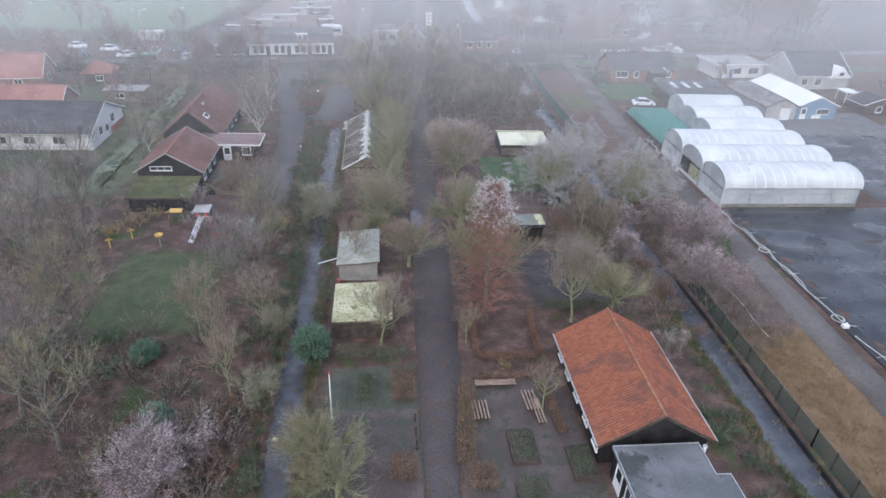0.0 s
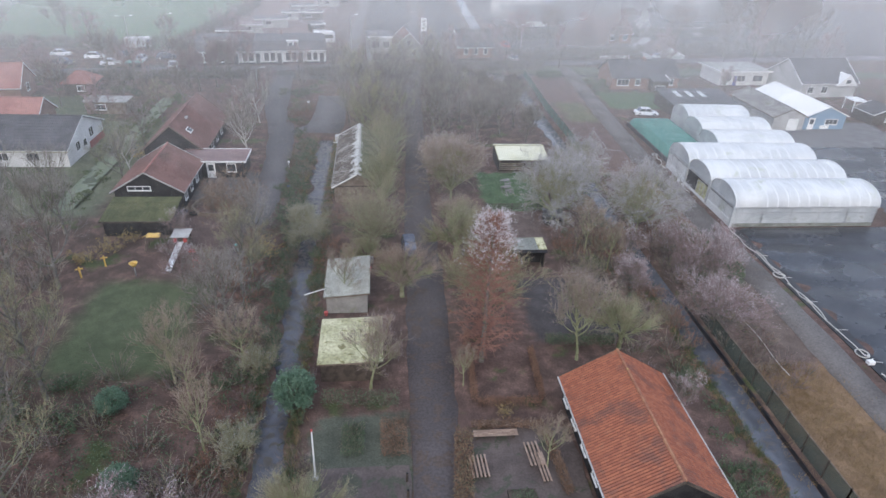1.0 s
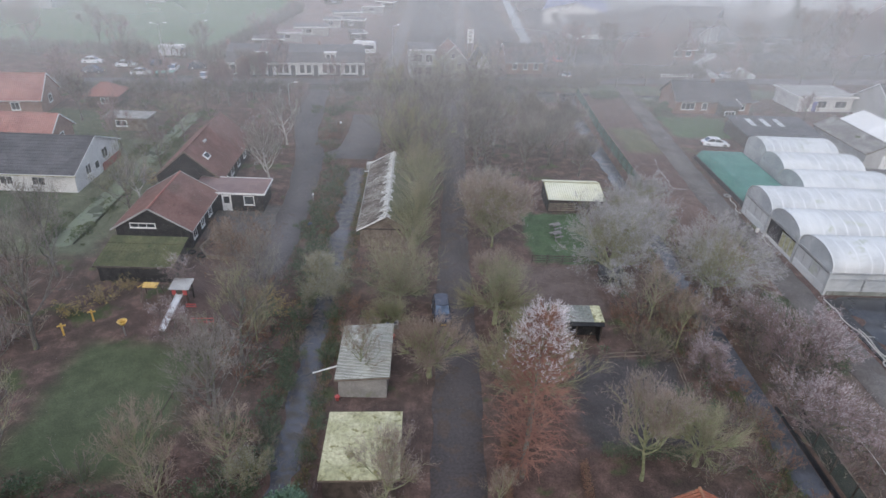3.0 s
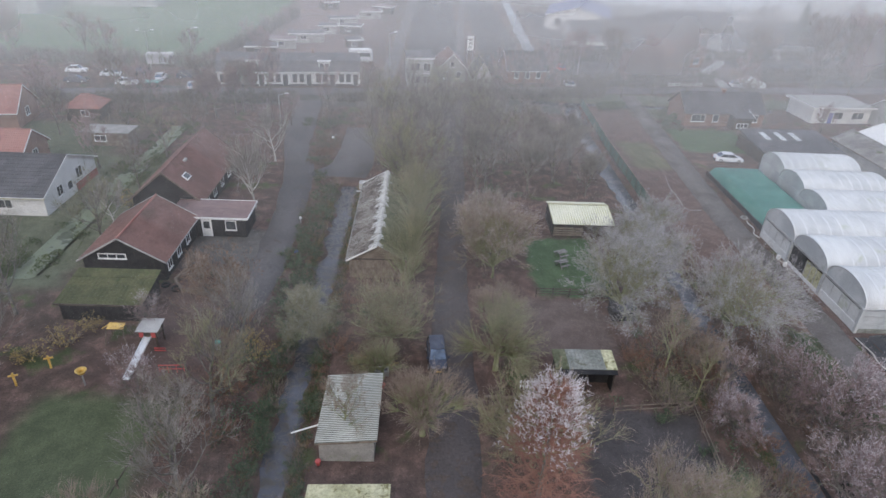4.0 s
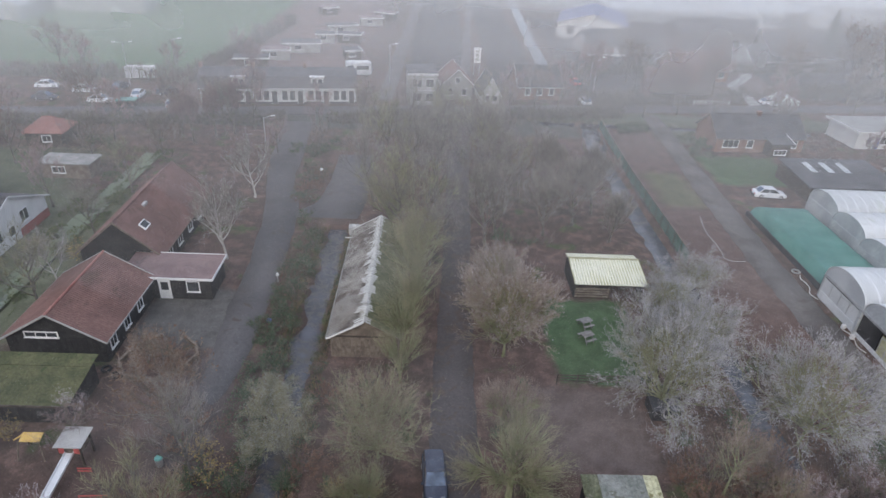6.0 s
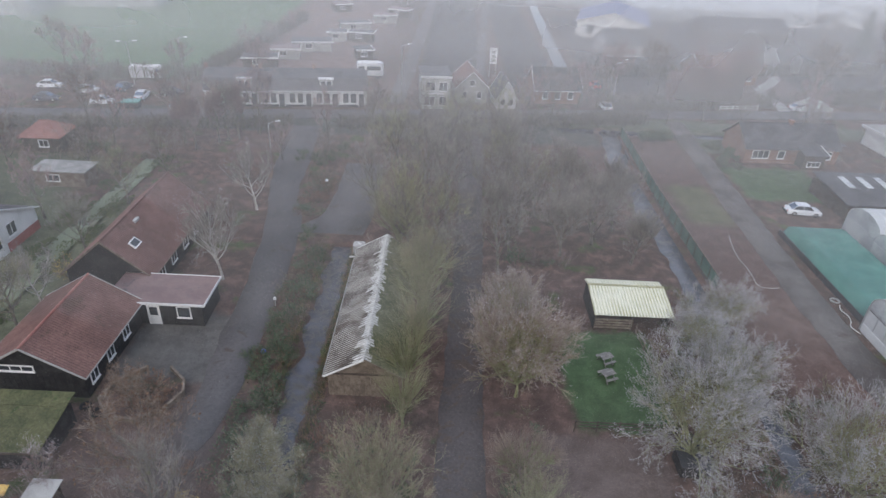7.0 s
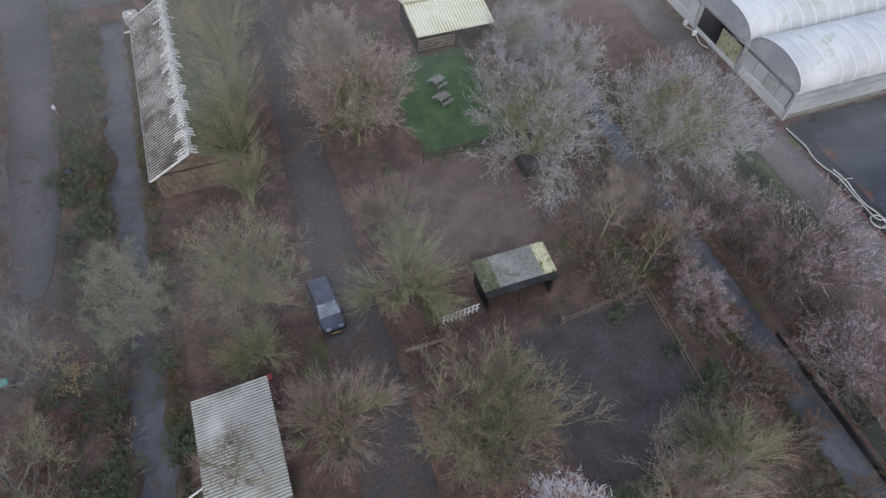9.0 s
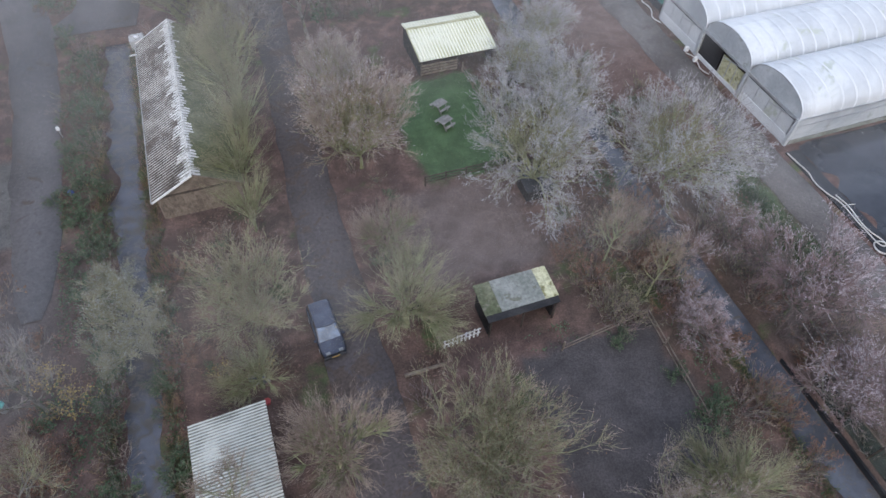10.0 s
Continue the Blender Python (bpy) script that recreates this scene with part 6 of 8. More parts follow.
def shrub(seed, label, twig, r, h, stems=26, twigs=16, leafy=None, category="shrub", name="shrub"):
    """A low many-stemmed shrub, bare or with leaves."""
    rng = np.random.default_rng(seed)
    b = thing(name, label, category, (0, 0, -50))
    small, base, tip = [], [], []
    for i in range(stems):
        az, k = rng.uniform(0, 6.28), math.sqrt(rng.uniform(0, 1))
        p = np.array([math.cos(az), math.sin(az), 0]) * k * r * 0.45
        d = np.array([math.cos(az) * k * 0.9, math.sin(az) * k * 0.9, 1.0]) + rng.normal(size=3) * 0.2
        ln = h * rng.uniform(0.6, 1.1)
        pts = [p]
        for q in range(3):
            d = d / np.linalg.norm(d) + rng.normal(size=3) * 0.15
            pts.append(pts[-1] + d / np.linalg.norm(d) * ln / 3)
            small.append((pts[-2], pts[-1], 0.024 * (1 - q / 4), 0.024 * (1 - (q + 1) / 4)))
        for q in range(twigs):
            f = rng.uniform(0.6, 3.0)
            j = min(2, int(f))
            pp = pts[j] + (pts[j + 1] - pts[j]) * (f - j)
            base.append(pp)
            tip.append(pp + turned(pts[j + 1] - pts[j], rng.uniform(0.3, 1.0), rng) * rng.uniform(0.2, 0.55) * max(0.6, h * 0.45))
    part("stem_clump", tubes(small, 3), M["bark"], b)["kind"] = "stuff"
    part("twig_mass", spikes(base, tip, 0.014), M[twig], b)["kind"] = "stuff"
    if leafy:
        t = np.array(tip)
        idx = rng.integers(len(t), size=leafy[1])
        w = rng.uniform(0, 1, size=(leafy[1], 1))
        c = t[idx] * w + np.array(base)[idx] * (1 - w) + rng.normal(size=(leafy[1], 3)) * 0.12
        c[:, 2] = np.maximum(c[:, 2], 0.05)
        part("foliage", leaves(c, leafy[2], rng), M[leafy[0]], b)["kind"] = "stuff"
    return b


def stand(kinds, spots, turn0=0.0, vary=0.12):
    """Copies of the given thing, each turned its own way and set on the ground, at (x, y, scale)."""
    rng = random.Random(int(abs(spots[0][0]) * 100) + len(spots))
    for i, q in enumerate(spots):
        x, y, sc = q[:3]
        src = kinds[i % len(kinds)]
        m = pose(x, y, -0.06, 0, 0, turn0 + rng.uniform(0, 360)) @ Matrix.Diagonal((sc, sc, sc * (1 + rng.uniform(-vary, vary)), 1))
        if src.get("set_out"):
            made = copy_thing(src, Matrix.Identity(4))
            made.matrix_basis = m
        else:
            src["set_out"] = 1
            src.matrix_basis = m


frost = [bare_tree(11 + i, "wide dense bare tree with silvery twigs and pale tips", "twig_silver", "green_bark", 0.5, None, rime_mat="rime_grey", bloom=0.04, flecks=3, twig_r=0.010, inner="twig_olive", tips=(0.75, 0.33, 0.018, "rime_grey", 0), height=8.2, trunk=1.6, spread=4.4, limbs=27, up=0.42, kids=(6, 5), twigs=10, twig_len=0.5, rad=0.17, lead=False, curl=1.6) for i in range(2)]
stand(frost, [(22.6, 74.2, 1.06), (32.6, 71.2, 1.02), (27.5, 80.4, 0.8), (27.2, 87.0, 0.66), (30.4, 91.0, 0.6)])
frost_p = [bare_tree(31 + i, "dense bare tree with purplish twigs and pale pink tips", "twig_purple", "bark", 0.8, None, twig_r=0.0105, bloom=0.045, flecks=3, tips=(0.5, 0.34, 0.018, "rime", 0.7), height=8.4, trunk=1.8, spread=4.0, limbs=11, up=0.8, kids=(6, 4), twigs=10, twig_len=0.6, rad=0.2, curl=1.6) for i in range(2)]
stand(frost_p, [(33.2, 64.0, 0.55), (-24.6, 24.0, 0.8), (-21.6, 69.4, 0.42), (-19.0, 60.0, 0.52), (29.0, 63.6, 0.45), (24.6, 40.6, 0.4)])
dome_p = [bare_tree(41, "broad domed bare tree with purplish twigs and pink-white tips", "twig_purple", "bark", 0.2, None, twig_r=0.0105, tips=(0.8, 0.3, 0.018, "pink_tip", 0.68), height=6.6, trunk=1.5, spread=3.8, limbs=20, up=0.6, kids=(6, 5), twigs=11, twig_len=0.55, rad=0.18, lead=False, curl=1.4)]
stand(dome_p, [(-15.3, 28.6, 0.85), (34.2, 58.0, 0.95), (32.8, 51.2, 0.85), (27.4, 58.6, 0.55)])
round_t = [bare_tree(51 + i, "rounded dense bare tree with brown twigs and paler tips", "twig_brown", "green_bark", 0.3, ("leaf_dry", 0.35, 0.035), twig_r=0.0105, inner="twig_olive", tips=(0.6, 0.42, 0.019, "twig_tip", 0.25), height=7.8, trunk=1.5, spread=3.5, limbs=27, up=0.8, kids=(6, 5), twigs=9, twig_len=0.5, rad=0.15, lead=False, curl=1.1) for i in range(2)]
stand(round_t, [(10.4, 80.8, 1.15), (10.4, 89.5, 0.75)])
olive_t = [bare_tree(57, "upright dense tree of olive limbs with russet twig ends", "twig_olive", "green_bark", 0, ("leaf_brown", 0.3, 0.045), twig_r=0.0105, inner="twig_olive", tips=(0.35, 0.36, 0.016, "twig_brown", 0.4), height=7.0, trunk=1.2, spread=3.3, limbs=27, up=0.9, kids=(6, 5), twigs=8, twig_len=0.5, rad=0.15, lead=False, curl=0.9)]
stand(olive_t, [(10.9, 55.0, 1.12), (0.1, 68.8, 0.98)])
poll = [pollard(71, "pollarded tree with a fan of olive-brown shoots", "twig_olive", 950, 4.2, 1.8, tiers=4), pollard(72, "pollarded tree with a fan of olive limbs and brown shoots", "twig_brown", 950, 4.2, 1.6, tiers=5)]
stand(poll, [(9.3, 65.6, 1.0), (3.0, 57.9, 0.95), (-0.4, 64.2, 0.6), (9.8, 71.6, 0.75), (2.4, 96.4, 0.85)])
stand(poll[:1], [(-4.4, 30.6, 0.82), (-3.0, 28.2, 0.75)])
willow = [pollard(75 + i, "upright willow of long olive shoots beside the long barn", "twig_olive", 330, 6.4, 1.2, lean=0.35, tiers=4, rad=0.17, rise=2.6) for i in range(2)]
stand(willow, [(1.3, 81.0, 0.8), (2.0, 85.6, 0.85), (2.2, 90.0, 0.9), (2.0, 94.4, 0.85), (1.3, 76.8, 0.65), (2.2, 98.0, 0.8), (-1.0, 103.0, 0.9)])
open_t = [bare_tree(61, "tall open bare tree with an olive trunk and brown twigs", "twig_brown", "green_bark", 0, ("leaf_dry", 0.3, 0.04), twig_r=0.011, tips=(0.5, 0.4, 0.012, "twig_tip", 0), height=9.4, trunk=2.8, spread=3.0, limbs=14, up=1.6, kids=(6, 5), twigs=6, twig_len=0.6, rad=0.16)]
stand(open_t, [(18.2, 47.4, 0.95), (-0.1, 44.6, 0.75)])
stand(poll[:1], [(22.6, 48.8, 0.85)])
sallow = [bare_tree(63, "grey-green sallow bush leaning over the ditch", "twig_olive", "green_bark", 0, ("leaf_sallow", 0.8, 0.05), twig_r=0.011, height=4.0, trunk=0.5, spread=2.3, limbs=14, up=0.6, kids=(5, 4), twigs=9, twig_len=0.5, rad=0.1, lead=False)]
stand(sallow, [(-7.6, 71.4, 0.85), (-8.6, 74.4, 0.6), (-8.4, 68.8, 0.65), (-6.6, 69.6, 0.6), (-9.6, 47.0, 0.6), (-9.8, 38.0, 0.7)])
conic = conical_tree(81, "tall narrow rust-red tree with pale tips")
stand([conic], [(9.6, 47.6, 1.0)])
tall = [bare_tree(91 + i, "tall slender bare tree standing in the mist", "twig_olive" if i == 0 else "twig_grey", "bark", 0, None, twig_r=0.014, height=11.5, trunk=2.2, spread=3.5, limbs=11, up=1.1, kids=(4, 3), twigs=5, twig_len=0.95, rad=0.2, seg2=1) for i in range(3)]
stand(tall, [(3.4, 101.0, 0.95), (10.0, 99.4, 0.9), (4.4, 116.0, 1.05), (5.2, 128.0, 1.05), (11.4, 125.0, 1.0), (10.2, 108.6, 1.0), (0.2, 102.0, 0.9), (4.2, 108.0, 0.95), (5.8, 137.0, 1.0), (11.8, 136.0, 0.95), (3.6, 96.0, 0.8), (10.9, 116.5, 1.0), (-25.4, 44.6, 0.95), (-27.0, 37.0, 1.0), (-12.8, 51.0, 0.9), (-13.0, 59.0, 0.85), (-31.0, 60.5, 1.0), (-12.4, 66.4, 0.7), (-1.5, 106.0, 0.95), (-4.0, 112.0, 1.0), (1.2, 111.0, 1.0), (-2.0, 118.0, 1.0), (11.6, 104.5, 0.85), (13.2, 110.0, 0.85), (10.4, 115.0, 0.9), (1.0, 124.0, 0.95), (12.6, 120.5, 0.85), (15.5, 113.5, 0.7), (1.4, 134.0, 0.9), (13.5, 129.0, 0.85), (-3.5, 127.0, 0.85), (18.5, 121.0, 0.8),
             (-30.6, 51.5, 1.0), (-22.8, 33.6, 0.9), (-14.4, 54.2, 0.75), (-33.0, 40.0, 0.95), (-33.0, 85.5, 0.8), (-36, 62, 0.9), (-40, 70, 0.95), (-29, 28, 0.9), (-42, 52, 0.9), (-34.6, 100, 0.6), (-35.4, 112.0, 0.7), (-33, 119, 0.7), (-44, 120, 0.75), (-27, 43, 0.8), (-35, 72, 0.85)])
thin = [bare_tree(111 + i, "thin bare tree with few branches", "twig_brown", "green_bark", 0, None, twig_r=0.012, height=8.0, trunk=2.4, spread=2.4, limbs=9, up=1.2, kids=(4, 4), twigs=6, twig_len=0.65, rad=0.12, seg2=1) for i in range(2)]
stand(thin, [(-2.6, 57.0, 0.8), (12.6, 35.5, 0.6), (24.4, 66.0, 0.8), (-10.8, 47.0, 0.9), (-14.2, 43.6, 0.8), (-12.0, 38.5, 0.8), (-12.4, 62.0, 0.7), (-16.0, 46.0, 0.9), (26.0, 62.5, 0.7), (7.6, 44.5, 0.5),])
birch = [bare_tree(131, "leafless birch tree with a pale stem", "twig_grey", "birch_bark", 0.4, None, height=8.8, trunk=1.6, spread=3.3, limbs=11, up=0.9, kids=(5, 5), twigs=9, twig_len=0.7, rad=0.17)]
stand(birch, [(-18.6, 96.0, 0.95), (-19.4, 111.8, 0.85), (-33.6, 90.0, 0.7)])
leafy_t = [bare_tree(141, "small tree holding its last brown leaves", "twig_brown", "bark", 0, ("leaf_brown", 0.45, 0.09), height=5.6, trunk=1.5, spread=2.8, limbs=10, up=0.8, kids=(5, 4), twigs=8, twig_len=0.5, rad=0.12)]
stand(leafy_t, [(-15.0, 70.4, 1.15), (-19.6, 77.6, 0.6)])
dark_t = [bare_tree(151, "dense dark grey bare tree", "twig_grey", "bark", 0, None, twig_r=0.016, height=9.0, trunk=1.4, spread=3.6, limbs=13, up=1.0, kids=(6, 4), twigs=11, twig_len=0.75, rad=0.2, seg2=1)]
stand(dark_t, [(21.6, 107.0, 0.9), (24.8, 110.6, 0.85), (20.0, 115.2, 0.8), (25.4, 103.0, 0.65), (17.4, 104.0, 0.8)])
far_t = [bare_tree(161 + i, "misty bare tree by the main road", "twig_grey" if i else "twig_purple", "bark", 0, ("leaf_dead" if i else "leaf_dry", 0.45, 0.15), twig_r=0.03, height=9.5, trunk=2.0, spread=3.0, limbs=8, up=1.2, kids=(3, 2), twigs=6, twig_len=1.1, rad=0.2, seg2=1) for i in range(2)]
poplar = [bare_tree(171 + i, "upright poplar with pinkish twigs beside the main road", "twig_purple", "bark", 0, ("leaf_dry", 0.5, 0.09), twig_r=0.024, height=11.0, trunk=3.4, spread=1.9, limbs=16, up=2.2, kids=(5, 3), twigs=8, twig_len=0.8, rad=0.2, seg2=1) for i in range(2)]
stand(poplar, [(44.4, 154.0, 0.95), (51.8, 156.4, 0.95), (-31.0, 133.5, 0.85), (-33.5, 130.5, 0.8), (-28.6, 135.5, 0.85), (-36.0, 132.5, 0.7)])
rng = np.random.default_rng(9)
conifer = thing("tree", "tall dark conifer far off in the mist", "tree", (118.5, 222.4, 0))
part("trunk", Shape().tube((0, 0, 0), (0, 0, 12.0), 0.3, 0.05, 8), M["bark"], conifer)
z_ = 1.0 + 11.2 * rng.random(2600) ** 1.3
a_, r_ = rng.uniform(0, 6.28, 2600), (12.6 - z_) * 0.3 * np.sqrt(rng.uniform(0.2, 1.1, 2600)) * (0.8 + 0.3 * np.sin(z_ * 5))
part("crown", leaves(np.stack([np.cos(a_) * r_, np.sin(a_) * r_, z_], axis=1), 0.28, rng), M["leaf_green"], conifer)["kind"] = "stuff"
stand(far_t, [(18, 150.5, 0.9), (23, 153, 0.95), (28, 156, 0.9), (-8, 139, 0.9), (-26, 138, 0.95), (-30, 135, 0.85), (-15, 138, 0.7), (-36, 133, 0.9), (-46, 131, 0.9), (-52, 136, 0.9), (-64, 134, 0.9), (33, 162, 0.8), (70, 152, 0.8), (88, 158, 1.1), (97, 160, 1.1), (62, 168, 0.9), (55, 172, 0.9),
              (-70, 98, 0.9), (-62, 84, 0.9), (-52, 82, 0.8), (-80, 108, 0.9), (-84, 126, 0.9), (-43, 107, 0.75), (-55, 120, 0.75), (74, 130, 0.6), (68, 148, 0.7), (110, 150, 1.0), (104, 118, 0.7), (-20, 128, 0.6), (-13.6, 128.5, 0.5), (-50, 62, 1.0), (-47, 44, 1.0), (-40, 30, 1.0), (-56, 72, 1.0),
              (40, 176, 0.9), (48, 180, 1.0), (60, 186, 1.1), (90, 190, 1.2), (36, 166, 1.0), (46, 167, 1.1), (53, 162, 0.9), (80, 170, 1.2), (66, 174, 1.1), (94, 170, 1.3), (106, 176, 1.3), (84, 178, 1.2), (72, 158, 0.8), (58, 154, 0.7), (100, 164, 1.1), (116, 168, 1.3), (120, 182, 1.4), (52, 196, 1.0), (38, 190, 0.8), (100, 210, 1.2), (-34, 168, 0.8), (-48, 164, 0.8), (-66, 162, 1.0), (-74, 170, 1.1), (-86, 164, 1.1), (-98, 172, 1.1), (-42, 188, 0.6), (-40, 200, 0.6), (-38, 214, 0.6), (104, 172, 1.5), (112, 176, 1.6), (98, 177, 1.4), (108, 182, 1.6), (119, 177, 1.6)])
brown_s = [shrub(201 + i, "brown leafless thicket shrub", ("twig_brown", "twig_purple", "twig_olive")[i], 1.5, 2.1, 22, 10) for i in range(3)]
green_s = [shrub(211 + i, "bramble shrub with dark green leaves", "twig_brown", 1.3, 1.3, 20, 9, ("leaf_green", 430, 0.095)) for i in range(2)]
rust_s = [shrub(221, "low shrub with rust-brown leaves", "twig_red", 1.3, 1.6, 24, 14, ("leaf_brown", 600, 0.07))]
yellow_s = [shrub(231, "small shrub with yellow autumn leaves", "twig_brown", 1.2, 1.9, 20, 14, ("leaf_yellow", 420, 0.075))]
def laurel_bush(seed):
    """A dense evergreen dome: short stems inside, glossy leaves in clumps over an egg-shaped shell."""
    rng = np.random.default_rng(seed)
    b = thing("shrub", "dense evergreen shrub with glossy leaves", "shrub", (0, 0, -50))
    d = rng.normal(size=(150, 3))
    d[:, 2] = np.abs(d[:, 2]) - 0.35
    d /= np.linalg.norm(d, axis=1)[:, None]
    heart = d * np.array([1.45, 1.45, 1.75]) * rng.uniform(0.72, 1.05, size=(150, 1)) + np.array([0, 0, 1.55])
    part("stem_clump", tubes([(np.array([q[0] * 0.15, q[1] * 0.15, 0.0]), q, 0.03, 0.012) for q in heart], 3), M["bark"], b)["kind"] = "stuff"
    c = np.repeat(heart, 32, axis=0) + rng.normal(size=(4800, 3)) * 0.22
    c[:, 2] = np.maximum(c[:, 2], 0.06)
    part("foliage", leaves(c, 0.105, rng), M["leaf_blue"], b)["kind"] = "stuff"
    return b


laurel = [laurel_bush(241)]
stand(laurel, [(-6.0, 42.8, 1.0), (-16.6, 35.2, 0.7), (-19.8, 43.0, 0.7)])
stand(yellow_s, [(-11.2, 66.2, 0.9), (-12.6, 68.4, 0.8), (-28.4, 67.6, 1.1), (-30.4, 66.0, 1.0), (-33.5, 95.5, 1.2), (10.6, 40.9, 0.5), (-26.8, 70.2, 0.8), (0.1, 66.0, 0.5), (-2.6, 65.6, 0.6)])
stand(rust_s, [(-4.4, 74.5, 0.9), (-11.0, 31.0, 1.0), (-11.4, 36.5, 1.0), (-11.0, 41.0, 1.0), (-4.8, 67.6, 0.9), (26.6, 68.6, 1.1), (24.0, 69.0, 1.0), (23.0, 65.0, 1.0), (-12.8, 33.0, 0.9), (-19.0, 78.0, 0.8), (-20.4, 79.2, 0.7), (-18.2, 79.6, 0.7), (-20.2, 77.8, 0.6), (-19.2, 80.6, 0.6), (-18.0, 78.2, 0.5), (22.2, 67.0, 0.9), (-12.2, 57.4, 0.9), (10.4, 91, 1), (28, 64.4, 1), (-12.4, 61.4, 1.0), (-13.8, 63.8, 0.9), (-11.6, 63.4, 0.8), (-13.2, 66.4, 0.7), (-14.4, 60.2, 0.9), (-13.6, 71.6, 0.6), (-14.6, 69.4, 0.7)])
rs = random.Random(5)
spots = []
for i in range(18):
    spots.append((rs.uniform(-12.6, -9.6), rs.uniform(26, 112), rs.uniform(0.55, 0.95)))
for i in range(6):
    spots.append((rs.uniform(-5.6, -4.9), rs.uniform(26, 80), rs.uniform(0.4, 0.75)))
stand(green_s, [q for i, q in enumerate(spots) if i % 2 == 0])
stand(brown_s, [q for i, q in enumerate(spots) if i % 2])
spots = []
for i in range(30):
    spots.append((rs.uniform(-30, -10.5), rs.uniform(22, 47), rs.uniform(0.7, 1.35)))
for i in range(16):
    spots.append((rs.uniform(-46, -31), rs.uniform(28, 78), rs.uniform(0.8, 1.4)))
for i in range(26):
    spots.append((rs.uniform(22.2, 28.6), rs.uniform(43.5, 74), rs.uniform(0.6, 1.1)))
for i in range(16):
    spots.append((rs.uniform(24, 28.8), rs.uniform(74, 98), rs.uniform(0.6, 1.0)))
for i in range(16):
    spots.append((rs.uniform(33, 38.5), rs.uniform(48, 92), rs.uniform(0.5, 1.0)))
for i in range(18):
    spots.append((rs.uniform(8.6, 12.0), rs.uniform(52, 104), rs.uniform(0.4, 0.85)))
for i in range(18):
    spots.append((rs.uniform(-3.5, 2.2), rs.uniform(63, 78), rs.uniform(0.4, 0.8)))
for i in range(16):
    spots.append((rs.uniform(-3.8, 3.6) if i % 2 else rs.uniform(11, 26), rs.uniform(100, 138), rs.uniform(0.7, 1.3)))
for i in range(10):
    spots.append((rs.uniform(-60, -22), rs.uniform(122, 138), rs.uniform(0.8, 1.4)))
for i in range(8):
    spots.append((rs.uniform(-60, -39.5), rs.uniform(78, 89), rs.uniform(0.8, 1.3)))
spots = [q for q in spots if not (-30.8 < q[0] < -16.5 and 47.5 < q[1] < 61) and not (-31 < q[0] < -22 and 68 < q[1] < 76)]
far_off = [q for q in spots if q[1] > 92 or q[0] < -31]
spots = [q for q in spots if q not in far_off]
stand(brown_s, [q for i, q in enumerate(spots) if i % 4])
stand(green_s, [q for i, q in enumerate(spots) if i % 4 == 0])


def undergrowth(kinds, spots, label):
    """Many shrubs far off, joined into one mass, each turned its own way."""
    rng = random.Random(len(spots))
    s, mats, slot = Shape(), [], []
    for i, (x, y, sc) in enumerate(spots):
        m = pose(x, y, -0.06, 0, 0, rng.uniform(0, 360)) @ Matrix.Scale(sc, 4)
        for ob in kinds[i % len(kinds)].children:
            me = ob.data
            if me.materials[0] not in mats:
                mats.append(me.materials[0])
            s.add([m @ v.co for v in me.vertices], [tuple(p.vertices) for p in me.polygons])
            slot += [mats.index(me.materials[0])] * len(me.polygons)
    ob = solo("undergrowth", s, mats[0], label, "undergrowth", kind="stuff")
    for q in mats[1:]:
        ob.data.materials.append(q)
    ob.data.polygons.foreach_set("material_index", slot)


undergrowth(brown_s + green_s[:1], far_off, "brown leafless undergrowth below the far trees")
spots = [(rs.uniform(25.0, 28.8), rs.uniform(26, 46), rs.uniform(0.5, 0.95)) for i in range(16)] + [(38.8, rs.uniform(60, 72), 0.5) for i in range(7)] + [(rs.uniform(47, 52), rs.uniform(133, 145), 0.9) for i in range(7)] + [(rs.uniform(-17.6, -11.6), rs.uniform(125, 136), 0.8) for i in range(10)]
stand(green_s, spots)
undergrowth(rust_s + green_s[:1] + brown_s[:1], [(rs.uniform(-14.2, -11.4), rs.uniform(111.5, 123.5), rs.uniform(0.5, 0.9)) for i in range(16)], "brown and green growth on the island between drive and yard")
# green verge between the drive and the ditch
stand(green_s, [(rs.uniform(-11.8, -9.9), 73 + i * 1.7, rs.uniform(0.6, 1.0)) for i in range(18)])
# brushwood at the foot of the western trees
stand(brown_s, [(rs.uniform(-21, -11.5), rs.uniform(26, 38), rs.uniform(0.9, 1.4)) for i in range(16)])
# overgrown edges of the western ditch
spots = [(-9.35 + rs.uniform(-0.35, 0.35), 27 + i * 2.55 + rs.uniform(-1, 1), rs.uniform(0.55, 0.95)) for i in range(30)] + [(-5.75 + rs.uniform(-0.2, 0.3), 28 + i * 4.2 + rs.uniform(-1, 1), rs.uniform(0.4, 0.65)) for i in range(18)]
stand(green_s + green_s + brown_s[:1], spots)
# thickets on both banks of the ditches
spots = [(rs.uniform(26.6, 29.2), rs.uniform(44, 78), rs.uniform(0.55, 0.95)) for i in range(20)] + [(rs.uniform(32.6, 37.4), rs.uniform(46, 78), rs.uniform(0.6, 1.05)) for i in range(28)] + [(rs.choice((-9.3, -6.0)) + rs.uniform(-0.25, 0.25), rs.uniform(28, 103), rs.uniform(0.3, 0.55)) for i in range(26)]
stand(rust_s + brown_s, spots[:44])
undergrowth(rust_s + brown_s, spots[44:], "low rust-brown growth along the ditch banks")
undergrowth(brown_s + rust_s, [(rs.uniform(21.8, 28.4), rs.uniform(60.5, 71), rs.uniform(0.6, 1.0)) for i in range(30)], "dense rust-brown thicket beside the paddock")
